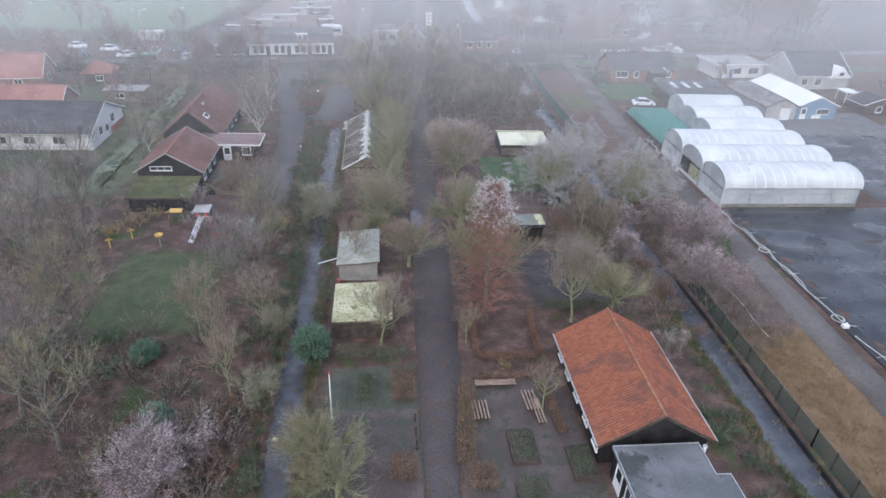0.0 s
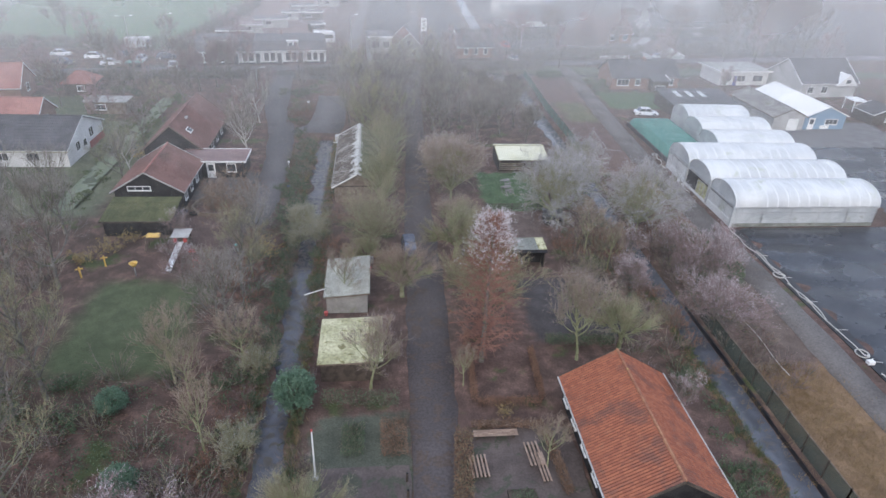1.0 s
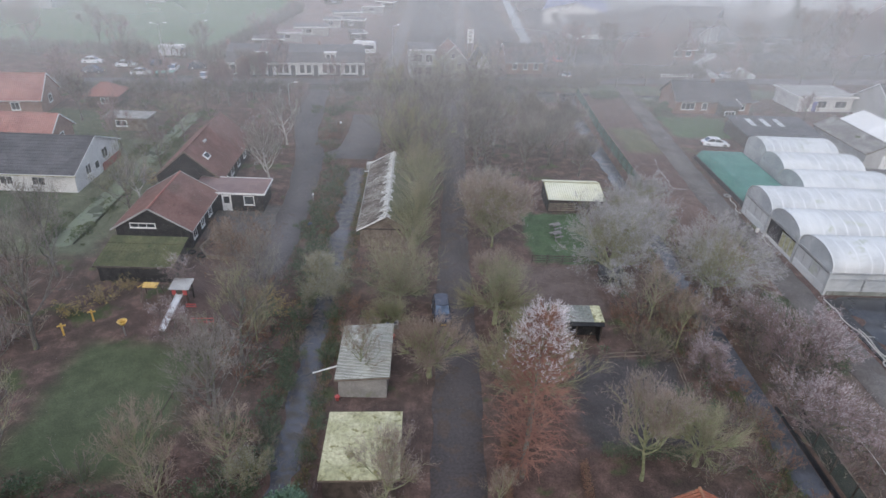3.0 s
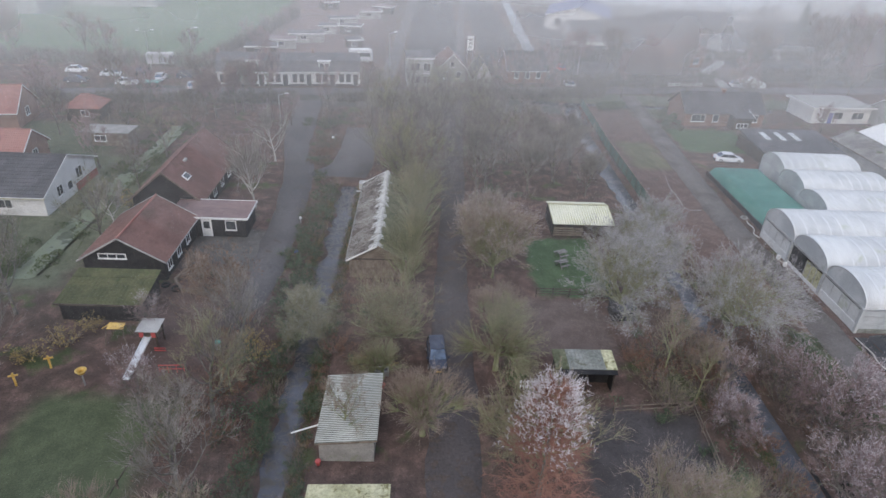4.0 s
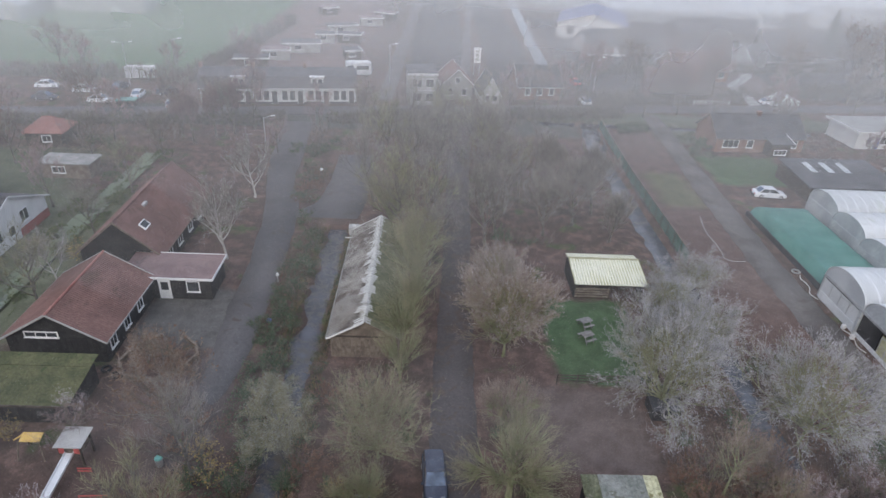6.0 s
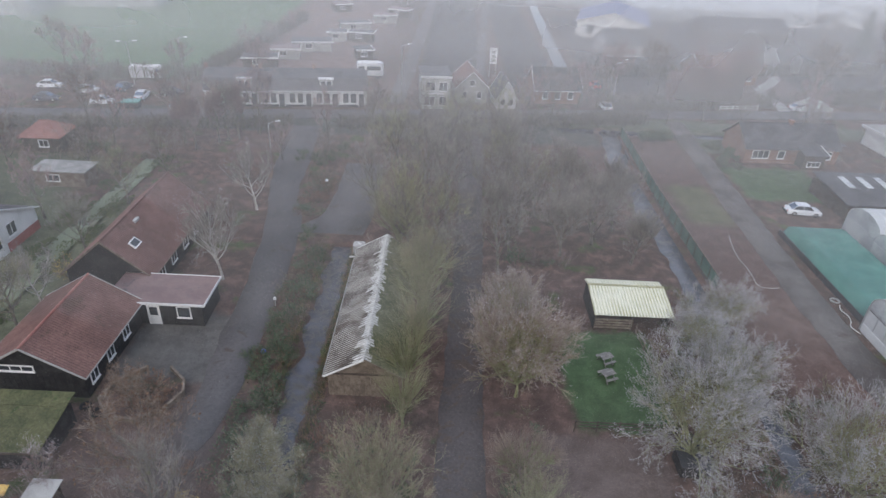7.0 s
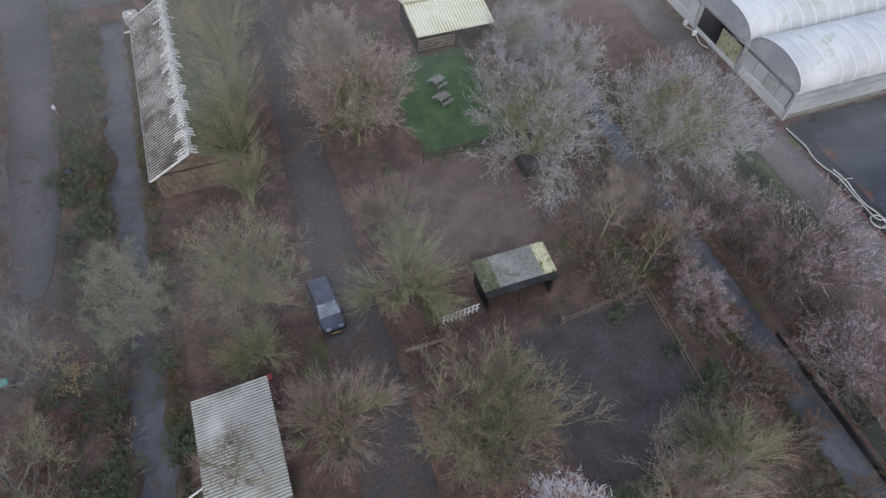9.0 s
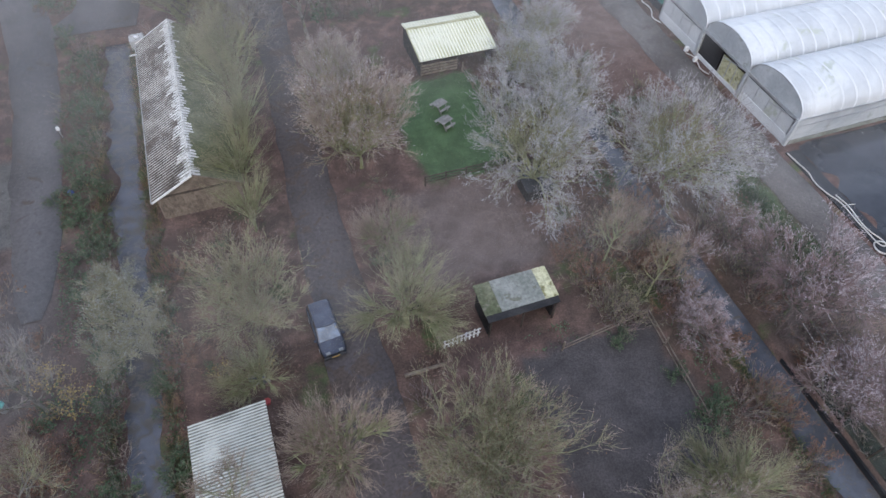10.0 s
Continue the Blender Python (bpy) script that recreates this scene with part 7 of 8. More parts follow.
undergrowth(brown_s[1:2] + brown_s[:1], [(rs.uniform(32.8, 38.6), rs.uniform(42, 70), rs.uniform(0.7, 1.15)) for i in range(34)], "dense pinkish-brown thicket along the eastern ditch")
undergrowth(brown_s[1:2] + rust_s, [(rs.uniform(28.9, 30.3), rs.uniform(44, 72), rs.uniform(0.55, 0.9)) for i in range(24)], "pinkish-brown brushwood leaning over the eastern ditch")
undergrowth(green_s + brown_s[:1], [(rs.choice((-8.9, -8.5, -6.2)) + rs.uniform(-0.4, 0.4), rs.uniform(46, 68), rs.uniform(0.4, 0.7)) for i in range(30)], "low bramble and dead stems in the choked ditch")
undergrowth(green_s + brown_s[1:2], [(rs.choice((-9.5, -9.1, -5.7)) + rs.uniform(-0.3, 0.3), rs.uniform(27, 82), rs.uniform(0.45, 0.8)) for i in range(36)], "tangled bramble hanging over the ditch water")


def tufts(name, label, rows, n, seed, material, h=0.5):
    """Grass that hangs over the banks, blade by blade."""
    rng = np.random.default_rng(seed)
    base, tip = [], []
    for i in range(n):
        x, y0, y1, spread = rows[rng.integers(len(rows))]
        c = np.array([x + rng.normal() * spread, rng.uniform(y0, y1), -0.15])
        if not (28 < c[0] < 33 and c[1] > 98):
            for k in range(7):
                p = c + np.array([rng.normal() * 0.12, rng.normal() * 0.12, 0])
                base.append(p)
                tip.append(p + np.array([rng.normal() * 0.22, rng.normal() * 0.22, h * rng.uniform(0.6, 1.3)]))
    return solo(name, spikes(base, tip, 0.016), M[material], label, "grass", kind="stuff")


tufts("bank_grass", "long rough grass along the ditch banks", [(-9.3, 26, 104, 0.35), (-5.9, 26, 104, 0.3), (29.0, 26, 98, 0.4)], 2200, 1, "grass")
tufts("bank_grass", "dry brown grass along the ditch banks", [(-9.5, 26, 104, 0.4), (-5.7, 26, 104, 0.3), (28.8, 26, 98, 0.4), (37.0, 22, 44, 2.0)], 2000, 2, "dry_grass")


def bank_mat(name, label, strips, n, seed, material, size=0.09, h=0.7):
    """A low tangle of leaves over strips of ground (x0, x1, y0, y1), heaped in clumps."""
    rng = np.random.default_rng(seed)
    area = np.array([(b - a) * (d - c) for a, b, c, d in strips])
    pick = rng.choice(len(strips), size=n * 3, p=area / area.sum())
    st = np.array(strips)[pick]
    x = st[:, 0] + (st[:, 1] - st[:, 0]) * rng.random(n * 3)
    y = st[:, 2] + (st[:, 3] - st[:, 2]) * rng.random(n * 3)
    heap = np.array([noise.noise(Vector((a * 0.55, b * 0.55, seed * 3.7))) for a, b in zip(x, y)])
    keep = heap + rng.normal(size=n * 3) * 0.12 > 0.0
    x, y, heap = x[keep][:n], y[keep][:n], heap[keep][:n]
    z = rng.random(len(x)) * np.clip(heap + 0.15, 0.08, 1.0) * h * 1.8
    return solo(name, leaves(np.stack([x, y, z], axis=1), size, rng), M[material], label, "undergrowth", kind="stuff")


verges = [(-12.2, -9.3, 72, 105), (-12.6, -9.2, 26, 72), (-6.1, -5.0, 60, 82), (-15.0, -11.0, 110.5, 124)]
bank_mat("bramble_mat", "low dark green bramble along the ditch and drive", verges, 7500, 1, "leaf_green", 0.10)
bank_mat("bramble_mat", "low brown dead growth along the ditch and drive", verges, 9000, 2, "leaf_dead", 0.09)
bank_mat("bramble_mat", "rough yellow-green growth along the green ditch", [(-41.2, -38.9, 78, 127), (-37.9, -35.2, 78, 127)], 7000, 5, "grass", 0.12, 0.6)
bank_mat("bramble_mat", "rust-brown fallen growth under the western trees", [(-30, -12.6, 24, 47), (-17, -12.4, 47, 66), (26, 29, 44, 98), (33, 38.5, 44, 72), (8.6, 12.4, 60, 67), (-3.6, 2.4, 62, 79)], 12000, 3, "leaf_dead", 0.10, 0.5)
bank_mat("bramble_mat", "green ivy and bramble under the trees", [(-30, -12.6, 24, 47), (26, 29, 26, 60), (12.4, 20, 60.8, 62.4), (39.0, 41.0, 60, 72), (10, 13.5, 52.5, 58)], 9000, 4, "leaf_green", 0.10, 0.6)


tufts("plot_grass", "dry orange-brown grass on the fallow plot", [(36.5, 21, 46, 2.2)], 2200, 3, "dry_grass", 0.35)

# dark hedgerow far beyond the main road
rng = np.random.default_rng(77)
for x0, y0, x1, y1, n, k in ((34, 160, 70, 168, 700, 1), (76, 170, 130, 184, 900, 1), (40, 186, 110, 200, 900, 1), (-110, 164, -44, 166, 1000, 1), (-46, 168, -38, 232, 700, 1), (-66, 136.5, -22, 142.5, 1100, 0.55), (-14, 143.5, 9, 147.5, 700, 0.6), (14, 148.5, 40, 153.5, 600, 0.7)):
    f = rng.uniform(0, 1, n)
    c = np.stack([x0 + (x1 - x0) * f + rng.normal(size=n) * 0.6, y0 + (y1 - y0) * f + rng.normal(size=n) * 0.8, np.zeros(n)], axis=1)
    h = (1.6 + 1.4 * np.sin(f * 37) ** 2 + rng.uniform(0, 1.2, n)) * k
    tip = c + np.stack([rng.normal(size=n) * 0.5, rng.normal(size=n) * 0.5, h], axis=1)
    b3 = np.concatenate([c, c + (tip - c) * 0.4, c + (tip - c) * 0.6])
    t3 = np.concatenate([tip, c + (tip - c) * 0.4 + np.stack([rng.normal(size=n) * 0.7, rng.normal(size=n) * 0.7, h * 0.45], axis=1), c + (tip - c) * 0.6 + np.stack([rng.normal(size=n) * 0.7, rng.normal(size=n) * 0.7, h * 0.35], axis=1)])
    solo("hedgerow", spikes(b3, t3, 0.09), M["bark"], "dark bare hedgerow far off in the mist", "hedge", kind="stuff")

# ---- mist, imitated by added upright white sheets that thicken with the distance ----
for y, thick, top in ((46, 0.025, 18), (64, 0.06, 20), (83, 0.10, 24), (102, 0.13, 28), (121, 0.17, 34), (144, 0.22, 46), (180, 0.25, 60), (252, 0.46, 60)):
    ob = solo("mist_bank", Shape().add([(-700, 0, -0.5), (700, 0, -0.5), (700, 0, min(top, 48)), (-700, 0, min(top, 48))], [(0, 1, 2, 3)]), M["mist"], "added see-through sheet imitating thin grey mist", "mist", (0, y, 0), kind="structure")
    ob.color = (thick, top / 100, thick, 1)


# ---- vehicles ----
def wheel(parent, x, y, r, w):
    tyre = part("wheel", Shape().tube((x, y - w / 2, r), (x, y + w / 2, r), r, r, 16), M["rubber"], parent)
    part("rim", Shape().tube((x, y - w / 2 - 0.01, r), (x, y + w / 2 + 0.01, r), r * 0.62, r * 0.62, 12), M["galvanised"], tyre)
    return tyre


def car(label, at, turn, paint, length=4.3, width=1.74, height=1.42, bonnet=0.28, boot=0.2, roof_h=None, group=""):
    """A car with its nose along +x: lofted body, cabin with panes, wheels, lamps, bumpers."""
    b = thing("car", label, "car", at, turn, group)
    hl, hw, belt, low = length / 2, width / 2, height * 0.62, 0.24
    prof = [(-hl, 0.62 * belt, 0.86), (-hl + 0.12, belt * 0.98, 0.93), (-hl + length * boot, belt * 1.02, 0.98), (0, belt * 1.03, 1.0), (hl - length * bonnet, belt, 0.98), (hl - 0.35, belt * 0.88, 0.93), (hl - 0.04, belt * 0.66, 0.84)]
    s = Shape()
    for x, z, k in prof:
        s.v += [(x, -hw * k, low), (x, -hw * k * 1.02, z * 0.6), (x, -hw * k * 0.95, z - 0.03), (x, -hw * k * 0.8, z), (x, hw * k * 0.8, z), (x, hw * k * 0.95, z - 0.03), (x, hw * k * 1.02, z * 0.6), (x, hw * k, low)]
    n = len(prof)
    s.f = [(j * 8 + i, j * 8 + i + 1, (j + 1) * 8 + i + 1, (j + 1) * 8 + i)[::-1] for j in range(n - 1) for i in range(7)] + [tuple(range(8))[::-1], tuple(range((n - 1) * 8, n * 8))] + [(j * 8, (j + 1) * 8, (j + 1) * 8 + 7, j * 8 + 7) for j in range(n - 1)]
    part("body", s, M[paint], b, "", True)
    x0, x1 = -hl + length * boot * 0.6, hl - length * bonnet + 0.1
    r0, r1 = x0 + 0.45 * (1.4 if boot > 0.12 else 0.6), x1 - 0.75
    zt = height
    part("roof", Shape().prism([(r0, -hw * 0.74), (r1, -hw * 0.74), (r1 + 0.08, 0), (r1, hw * 0.74), (r0, hw * 0.74), (r0 - 0.05, 0)], zt - 0.05, zt), M[paint], b)
    zb = belt * 1.01
    part("windscreen", Shape().slab((x1, -hw * 0.82, zb), (x1, hw * 0.82, zb), (r1, hw * 0.72, zt - 0.04), (r1, -hw * 0.72, zt - 0.04), 0.02), M["windscreen"], b)
    part("rear_window", Shape().slab((x0, hw * 0.82, zb), (x0, -hw * 0.82, zb), (r0, -hw * 0.72, zt - 0.04), (r0, hw * 0.72, zt - 0.04), 0.02), M["windscreen"], b)
    for sgn in (-1, 1):
        q = [(x0 + 0.06, sgn * hw * 0.86, zb), (x1 - 0.06, sgn * hw * 0.86, zb), (r1, sgn * hw * 0.735, zt - 0.05), (r0, sgn * hw * 0.735, zt - 0.05)]
        part("side_window", Shape().slab(*(q if sgn < 0 else q[::-1]), 0.02), M["glass"], b)
        xm = (x0 + x1) / 2
        part("pillar", Shape().beam((xm, sgn * hw * 0.87, zb), ((r0 + r1) / 2, sgn * hw * 0.745, zt - 0.03), 0.09, 0.03), M[paint], b)
        for xe, xt in ((x1, r1), (x0, r0)):
            part("pillar", Shape().beam((xe, sgn * hw * 0.84, zb), (xt, sgn * hw * 0.73, zt - 0.03), 0.07, 0.05), M[paint], b)
        part("mirror", Shape().box(x1 - 0.25, sgn * hw - 0.02, zb, x1 - 0.1, sgn * hw + sgn * 0.16, zb + 0.12), M[paint], b)
        part("headlight", Shape().box(hl - 0.22, sgn * hw * 0.5 - 0.14, belt * 0.66, hl - 0.02, sgn * hw * 0.5 + 0.14, belt * 0.8), M["lamp_clear"], b)
        part("tail_light", Shape().box(-hl - 0.01, sgn * hw * 0.62 - 0.12, belt * 0.66, -hl + 0.08, sgn * hw * 0.62 + 0.12, belt * 0.84), M["red_plastic"], b)
        for x in (-hl * 0.6, hl * 0.62):
            wheel(b, x, sgn * (hw - 0.1), 0.31, 0.2)
    part("bumper", Shape().box(hl - 0.1, -hw * 0.84, 0.3, hl + 0.06, hw * 0.84, 0.5), M["dark_paint"], b)
    part("bumper", Shape().box(-hl - 0.05, -hw * 0.84, 0.3, -hl + 0.1, hw * 0.84, 0.5), M["dark_paint"], b)
    part("number_plate", Shape().box(hl + 0.06, -0.26, 0.4, hl + 0.075, 0.26, 0.51), M["yellow_plastic"], b)
    return b


car("small dark blue car parked on the leafy avenue", (4.2, 66.6, 0.07), -86, "dark_car_paint", 4.0, 1.7, 1.55, 0.26, 0.06)
car("silver-white saloon car parked beside the nursery", (52.3, 118.3, 0.0), -4, "white_car_paint", 4.6, 1.78, 1.42, 0.26, 0.2)
for x, y, tr, pt, lab in ((-62.0, 155.0, 8, "white_car_paint", "pale car parked in the misty lot"), (-51.5, 153.6, 95, "white_car_paint", "silver car parked in the misty lot"), (-43.3, 148.2, 100, "white_car_paint", "white car parked by the terrace"),
                          (-47.0, 156.0, 20, "dark_car_paint", "dark car parked in the misty lot"), (-70.0, 157.0, 8, "white_car_paint", "pale car parked in the misty lot"), (-56.5, 149.2, 10, "white_car_paint", "pale car parked in the misty lot"),
                          (-66.5, 149.5, 5, "dark_car_paint", "dark car parked in the misty lot"), (34.6, 161.0, 95, "white_car_paint", "white car parked by the long canal"), (35.4, 176.0, 95, "red_plastic", "red car parked by the long canal"), (-56.8, 158.0, 85, "dark_car_paint", "grey car parked in the misty lot"), (75.0, 166.5, 12, "white_car_paint", "white car beside the main road")):
    car(lab, (x, y, 0.06), tr, pt, group="parked cars")
vn = thing("van", "white camper van parked behind the terrace", "van", (-15.3, 174.3, 0), 8)
part("body", Shape().prism([(0, 0), (5.4, 0), (5.7, 1.2), (5.4, 2.4), (0, 2.4)], 0.5, 2.9), M["white_car_paint"], vn)
part("roof", Shape().box(0.3, 0.2, 2.9, 5.1, 2.2, 3.1), M["white_paint"], vn)
part("side_window", Shape().box(0.4, -0.02, 1.6, 5.0, 0.0, 2.4), M["glass"], vn)
for x in (1.1, 4.4):
    for y in (0.15, 2.25):
        wheel(vn, x, y, 0.48, 0.28)
vn = thing("van", "long white van parked in the misty lot", "van", (-58.6, 164.6, 0), 8)
part("body", Shape().prism([(0, 0), (5.6, 0), (5.9, 1.0), (5.6, 2.0), (0, 2.0)], 0.4, 2.5), M["white_car_paint"], vn)
part("windscreen", Shape().box(5.0, -0.02, 1.5, 5.55, 0.0, 2.2), M["windscreen"], vn)
part("roof", Shape().box(0.2, 0.15, 2.5, 5.4, 1.85, 2.62), M["white_paint"], vn)
for x in (1.1, 4.6):
    for y in (0.12, 1.88):
        wheel(vn, x, y, 0.36, 0.22)
sk = thing("skip", "teal-green covered skip in the misty lot", "skip", (-52.8, 147.2, 0), 8)
part("body", Shape().prism([(0, 0), (3.2, 0), (3.2, 1.8), (0, 1.8)], 0.0, 1.0), M["dark_paint"], sk)
part("cover", Shape().box(-0.1, -0.1, 1.0, 3.3, 1.9, 1.18), M["teal_plastic"], sk)


# ---- fences, hedges, poles ----
def fence_run(label, a, b, h, step, post, rail, rails=(0.35, 0.8), name="fence", infill=None, group=""):
    """Posts and rails from a to b, or panels between the posts where infill is given."""
    a, b = Vector((*a, 0)), Vector((*b, 0))
    n = max(1, int(round((b - a).length / step)))
    f = thing(name, label, "fence", tuple(a), math.degrees(math.atan2(b.y - a.y, b.x - a.x)), group)
    ln = (b - a).length
    for i in range(n + 1):
        x = ln * i / n
        part("post", Shape().box(x - 0.05, -0.05, 0, x + 0.05, 0.05, h + 0.06), M[post], f)
    for i in range(n):
        x0, x1 = ln * i / n + 0.05, ln * (i + 1) / n - 0.05
        if infill:
            part("panel", Shape().box(x0, -0.012, 0.06, x1, 0.012, h), M[infill], f)
            part("rail", Shape().box(x0 - 0.05, -0.03, h - 0.02, x1 + 0.05, 0.03, h + 0.04), M[rail], f)
        else:
            for z in rails:
                part("rail", Shape().box(x0 - 0.05, 0.05, z, x1 + 0.05, 0.09, z + 0.1), M[rail], f)
    return f


pts = [((32.5 if y < 90 else 32.2) + ditch_shift(y), y) for y in (-12, 10, 31, 53, 65, 98, 122, 146)]
for i, (p, q) in enumerate(zip(pts, pts[1:])):
    if i in (3, 4):
        continue
    fence_run("green net fence on posts along the ditch", p, q, 1.75, 2.4, "dark_wood", "old_wood", infill="thin_net" if i < 3 else "green_fence", name="net_fence")
fence_run("grey wooden rail fence round the bare yard", (24.7, 53.5), (25.1, 61.2), 1.1, 2.4, "old_wood", "old_wood")
fence_run("grey wooden rail fence round the bare yard", (25.1, 61.2), (18.4, 60.5), 1.1, 2.3, "old_wood", "old_wood")
fence_run("dark wooden rail fence below the green pen", (14.6, 77.2), (23.2, 77.2), 1.1, 1.9, "dark_wood", "dark_wood", (0.3, 0.6, 0.9))
fence_run("old wooden rail fence beside the green pen", (23.0, 77.4), (22.6, 90.0), 1.1, 2.4, "old_wood", "old_wood")
fence_run("low wooden fence along the lawn", (-16.9, 60.8), (-17.8, 48.6), 0.8, 2.2, "old_wood", "dark_wood", (0.55,))
fence_run("weathered tall post fence by the brown pen", (10.2, 68.5), (10.3, 76.0), 1.2, 1.9, "old_wood", "old_wood")
fence_run("white fence panels by the winding path", (58.0, 164.0), (66.0, 165.2), 1.0, 1.4, "white_paint", "white_paint", (0.3, 0.7))


def hedge(label, a, b, w, h, leaf, n_leaf, seed, twig="twig_brown", size=0.07):
    """A clipped hedge: stems, and leaves packed to a box with a ragged surface."""
    rng = np.random.default_rng(seed)
    a, b = np.array([*a, 0.0]), np.array([*b, 0.0])
    d = b - a
    ln = np.linalg.norm(d)
    f = thing("hedge", label, "hedge", tuple(a), math.degrees(math.atan2(d[1], d[0])))
    st = [(np.array([x, rng.uniform(-w * 0.3, w * 0.3), 0]), np.array([x + rng.normal() * 0.1, rng.uniform(-w * 0.4, w * 0.4), h * 0.9]), 0.02, 0.01) for x in np.arange(0.1, ln, 0.28)]
    part("stem_clump", tubes(st, 3), M["dark_wood"], f)["kind"] = "stuff"
    c = np.stack([rng.uniform(0, ln, n_leaf), rng.uniform(-w / 2, w / 2, n_leaf), rng.uniform(0.08, 1, n_leaf) ** 0.6 * h], axis=1)
    c += rng.normal(size=c.shape) * 0.05
    part("foliage", leaves(c, size, rng), M[leaf], f)["kind"] = "stuff"
    e = c[: n_leaf // 3]
    part("twig_mass", spikes(e, e + rng.normal(size=e.shape) * 0.14 + np.array([0, 0, 0.1]), 0.011), M[twig], f)["kind"] = "stuff"
    return f


hedge("low clipped beech hedge with brown leaves", (5.9, 30.4), (6.9, 39.0), 1.4, 0.9, "leaf_brown", 3000, 1, "twig_olive")
hedge("square clipped block of brown beech", (6.9, 28.2), (6.9, 30.3), 2.0, 0.9, "leaf_brown", 1300, 19)
hedge("low clipped beech hedge with brown leaves", (7.6, 39.6), (13.2, 39.4), 0.7, 0.8, "leaf_brown", 1300, 2)
hedge("low clipped beech hedge with brown leaves", (13.2, 38.8), (13.6, 33.0), 0.7, 0.7, "leaf_brown", 1300, 3)
hedge("orange-brown hedge round the planting bed", (8.2, 42.2), (8.6, 51.0), 0.5, 1.1, "leaf_brown", 1900, 4, "twig_red")
hedge("orange-brown hedge round the planting bed", (8.4, 42.0), (13.6, 41.9), 0.6, 0.9, "leaf_brown", 1300, 5, "twig_red")
hedge("orange-brown hedge round the planting bed", (13.8, 42.2), (14.1, 48.4), 0.5, 1.0, "leaf_brown", 1300, 6, "twig_red")
hedge("square clipped block of brown beech", (1.65, 37.0), (1.65, 40.6), 2.0, 0.8, "leaf_brown", 1700, 7)
hedge("square clipped block of brown beech", (1.45, 29.3), (1.45, 31.6), 2.0, 0.8, "leaf_brown", 1200, 8)
hedge("square block of dark green box", (-1.4, 37.2), (-1.4, 40.4), 1.7, 0.6, "leaf_green", 1300, 9)
hedge("clipped evergreen hedge beside the barn", (15.8, 49.5), (22.2, 49.1), 0.9, 1.2, "leaf_green", 2400, 10)
hedge("dark green hedge at the head of the red plot", (36.6, 143.6), (42.2, 144.9), 2.4, 1.6, "leaf_green", 2200, 11, size=0.13)
hedge("dark green conifer hedge beside the gravel track", (39.2, 60.6), (39.0, 70.5), 1.0, 1.0, "leaf_green", 1800, 12, size=0.1)
hedge("row of small green conifers by the track", (39.2, 58.6), (40.4, 61.2), 1.2, 1.6, "leaf_green", 1500, 13, size=0.09)
hedge("green hedge before the misty bungalow", (46.6, 133.2), (51.0, 140.0), 1.4, 1.4, "leaf_green", 1500, 14, size=0.11)
hedge("dark hedge along the foot of the goat shed", (-4.0, 43.2), (2.2, 42.6), 1.6, 0.9, "leaf_green", 1300, 15)
for x0, y0, x1, y1, sd in ((9.3, 30.4, 11.3, 33.6, 16), (9.1, 26.2, 11.4, 28.9, 17), (13.4, 28.8, 15.2, 31.8, 18)):
    pl = thing("planter", "low wood-edged planter with green ground cover", "planter", (x0, y0, 0.04))
    w, d = x1 - x0, y1 - y0
    part("edging", Shape().box(0, 0, 0, w, 0.12, 0.3).box(0, d - 0.12, 0, w, d, 0.3).box(0, 0.12, 0, 0.12, d - 0.12, 0.3).box(w - 0.12, 0.12, 0, w, d - 0.12, 0.3), M["dark_wood"], pl)
    part("soil", Shape().box(0.12, 0.12, 0, w - 0.12, d - 0.12, 0.24), M["dark_wood"], pl)
    rng = np.random.default_rng(sd)
    part("foliage", leaves(np.stack([rng.uniform(0.2, w - 0.2, 700), rng.uniform(0.2, d - 0.2, 700), rng.uniform(0.26, 0.8, 700)], axis=1), 0.06, rng), M["leaf_green"], pl)["kind"] = "stuff"


def bench(label, at, turn, n=5, ln=2.0, w=1.1):
    b = thing("bench", label, "bench", at, turn)
    for i in range(n):
        x = w * i / (n - 1)
        part("slat", Shape().box(x - 0.06, 0, 0.42, x + 0.06, ln, 0.47), M["bench_wood"], b)
    for y in (0.25, ln - 0.35):
        part("bearer", Shape().box(-0.05, y, 0.34, w + 0.05, y + 0.1, 0.42), M["dark_wood"], b)
        for x in (0.05, w - 0.1):
            part("leg", Shape().box(x, y, 0, x + 0.09, y + 0.09, 0.34), M["dark_wood"], b)
    return b


bench("slatted wooden bench on the brick terrace", (7.1, 34.6, 0.05), 2)
bench("slatted wooden bench on the brick terrace", (11.4, 35.4, 0.05), 4, 4, 2.2, 0.9)
bench("slatted wooden bench beside the hedge", (12.0, 34.0, 0.05), 3, 3, 2.6, 0.5)
bench("dark plank bench against the hedge", (7.6, 38.9, 0.05), -90, 4, 3.4, 0.5)

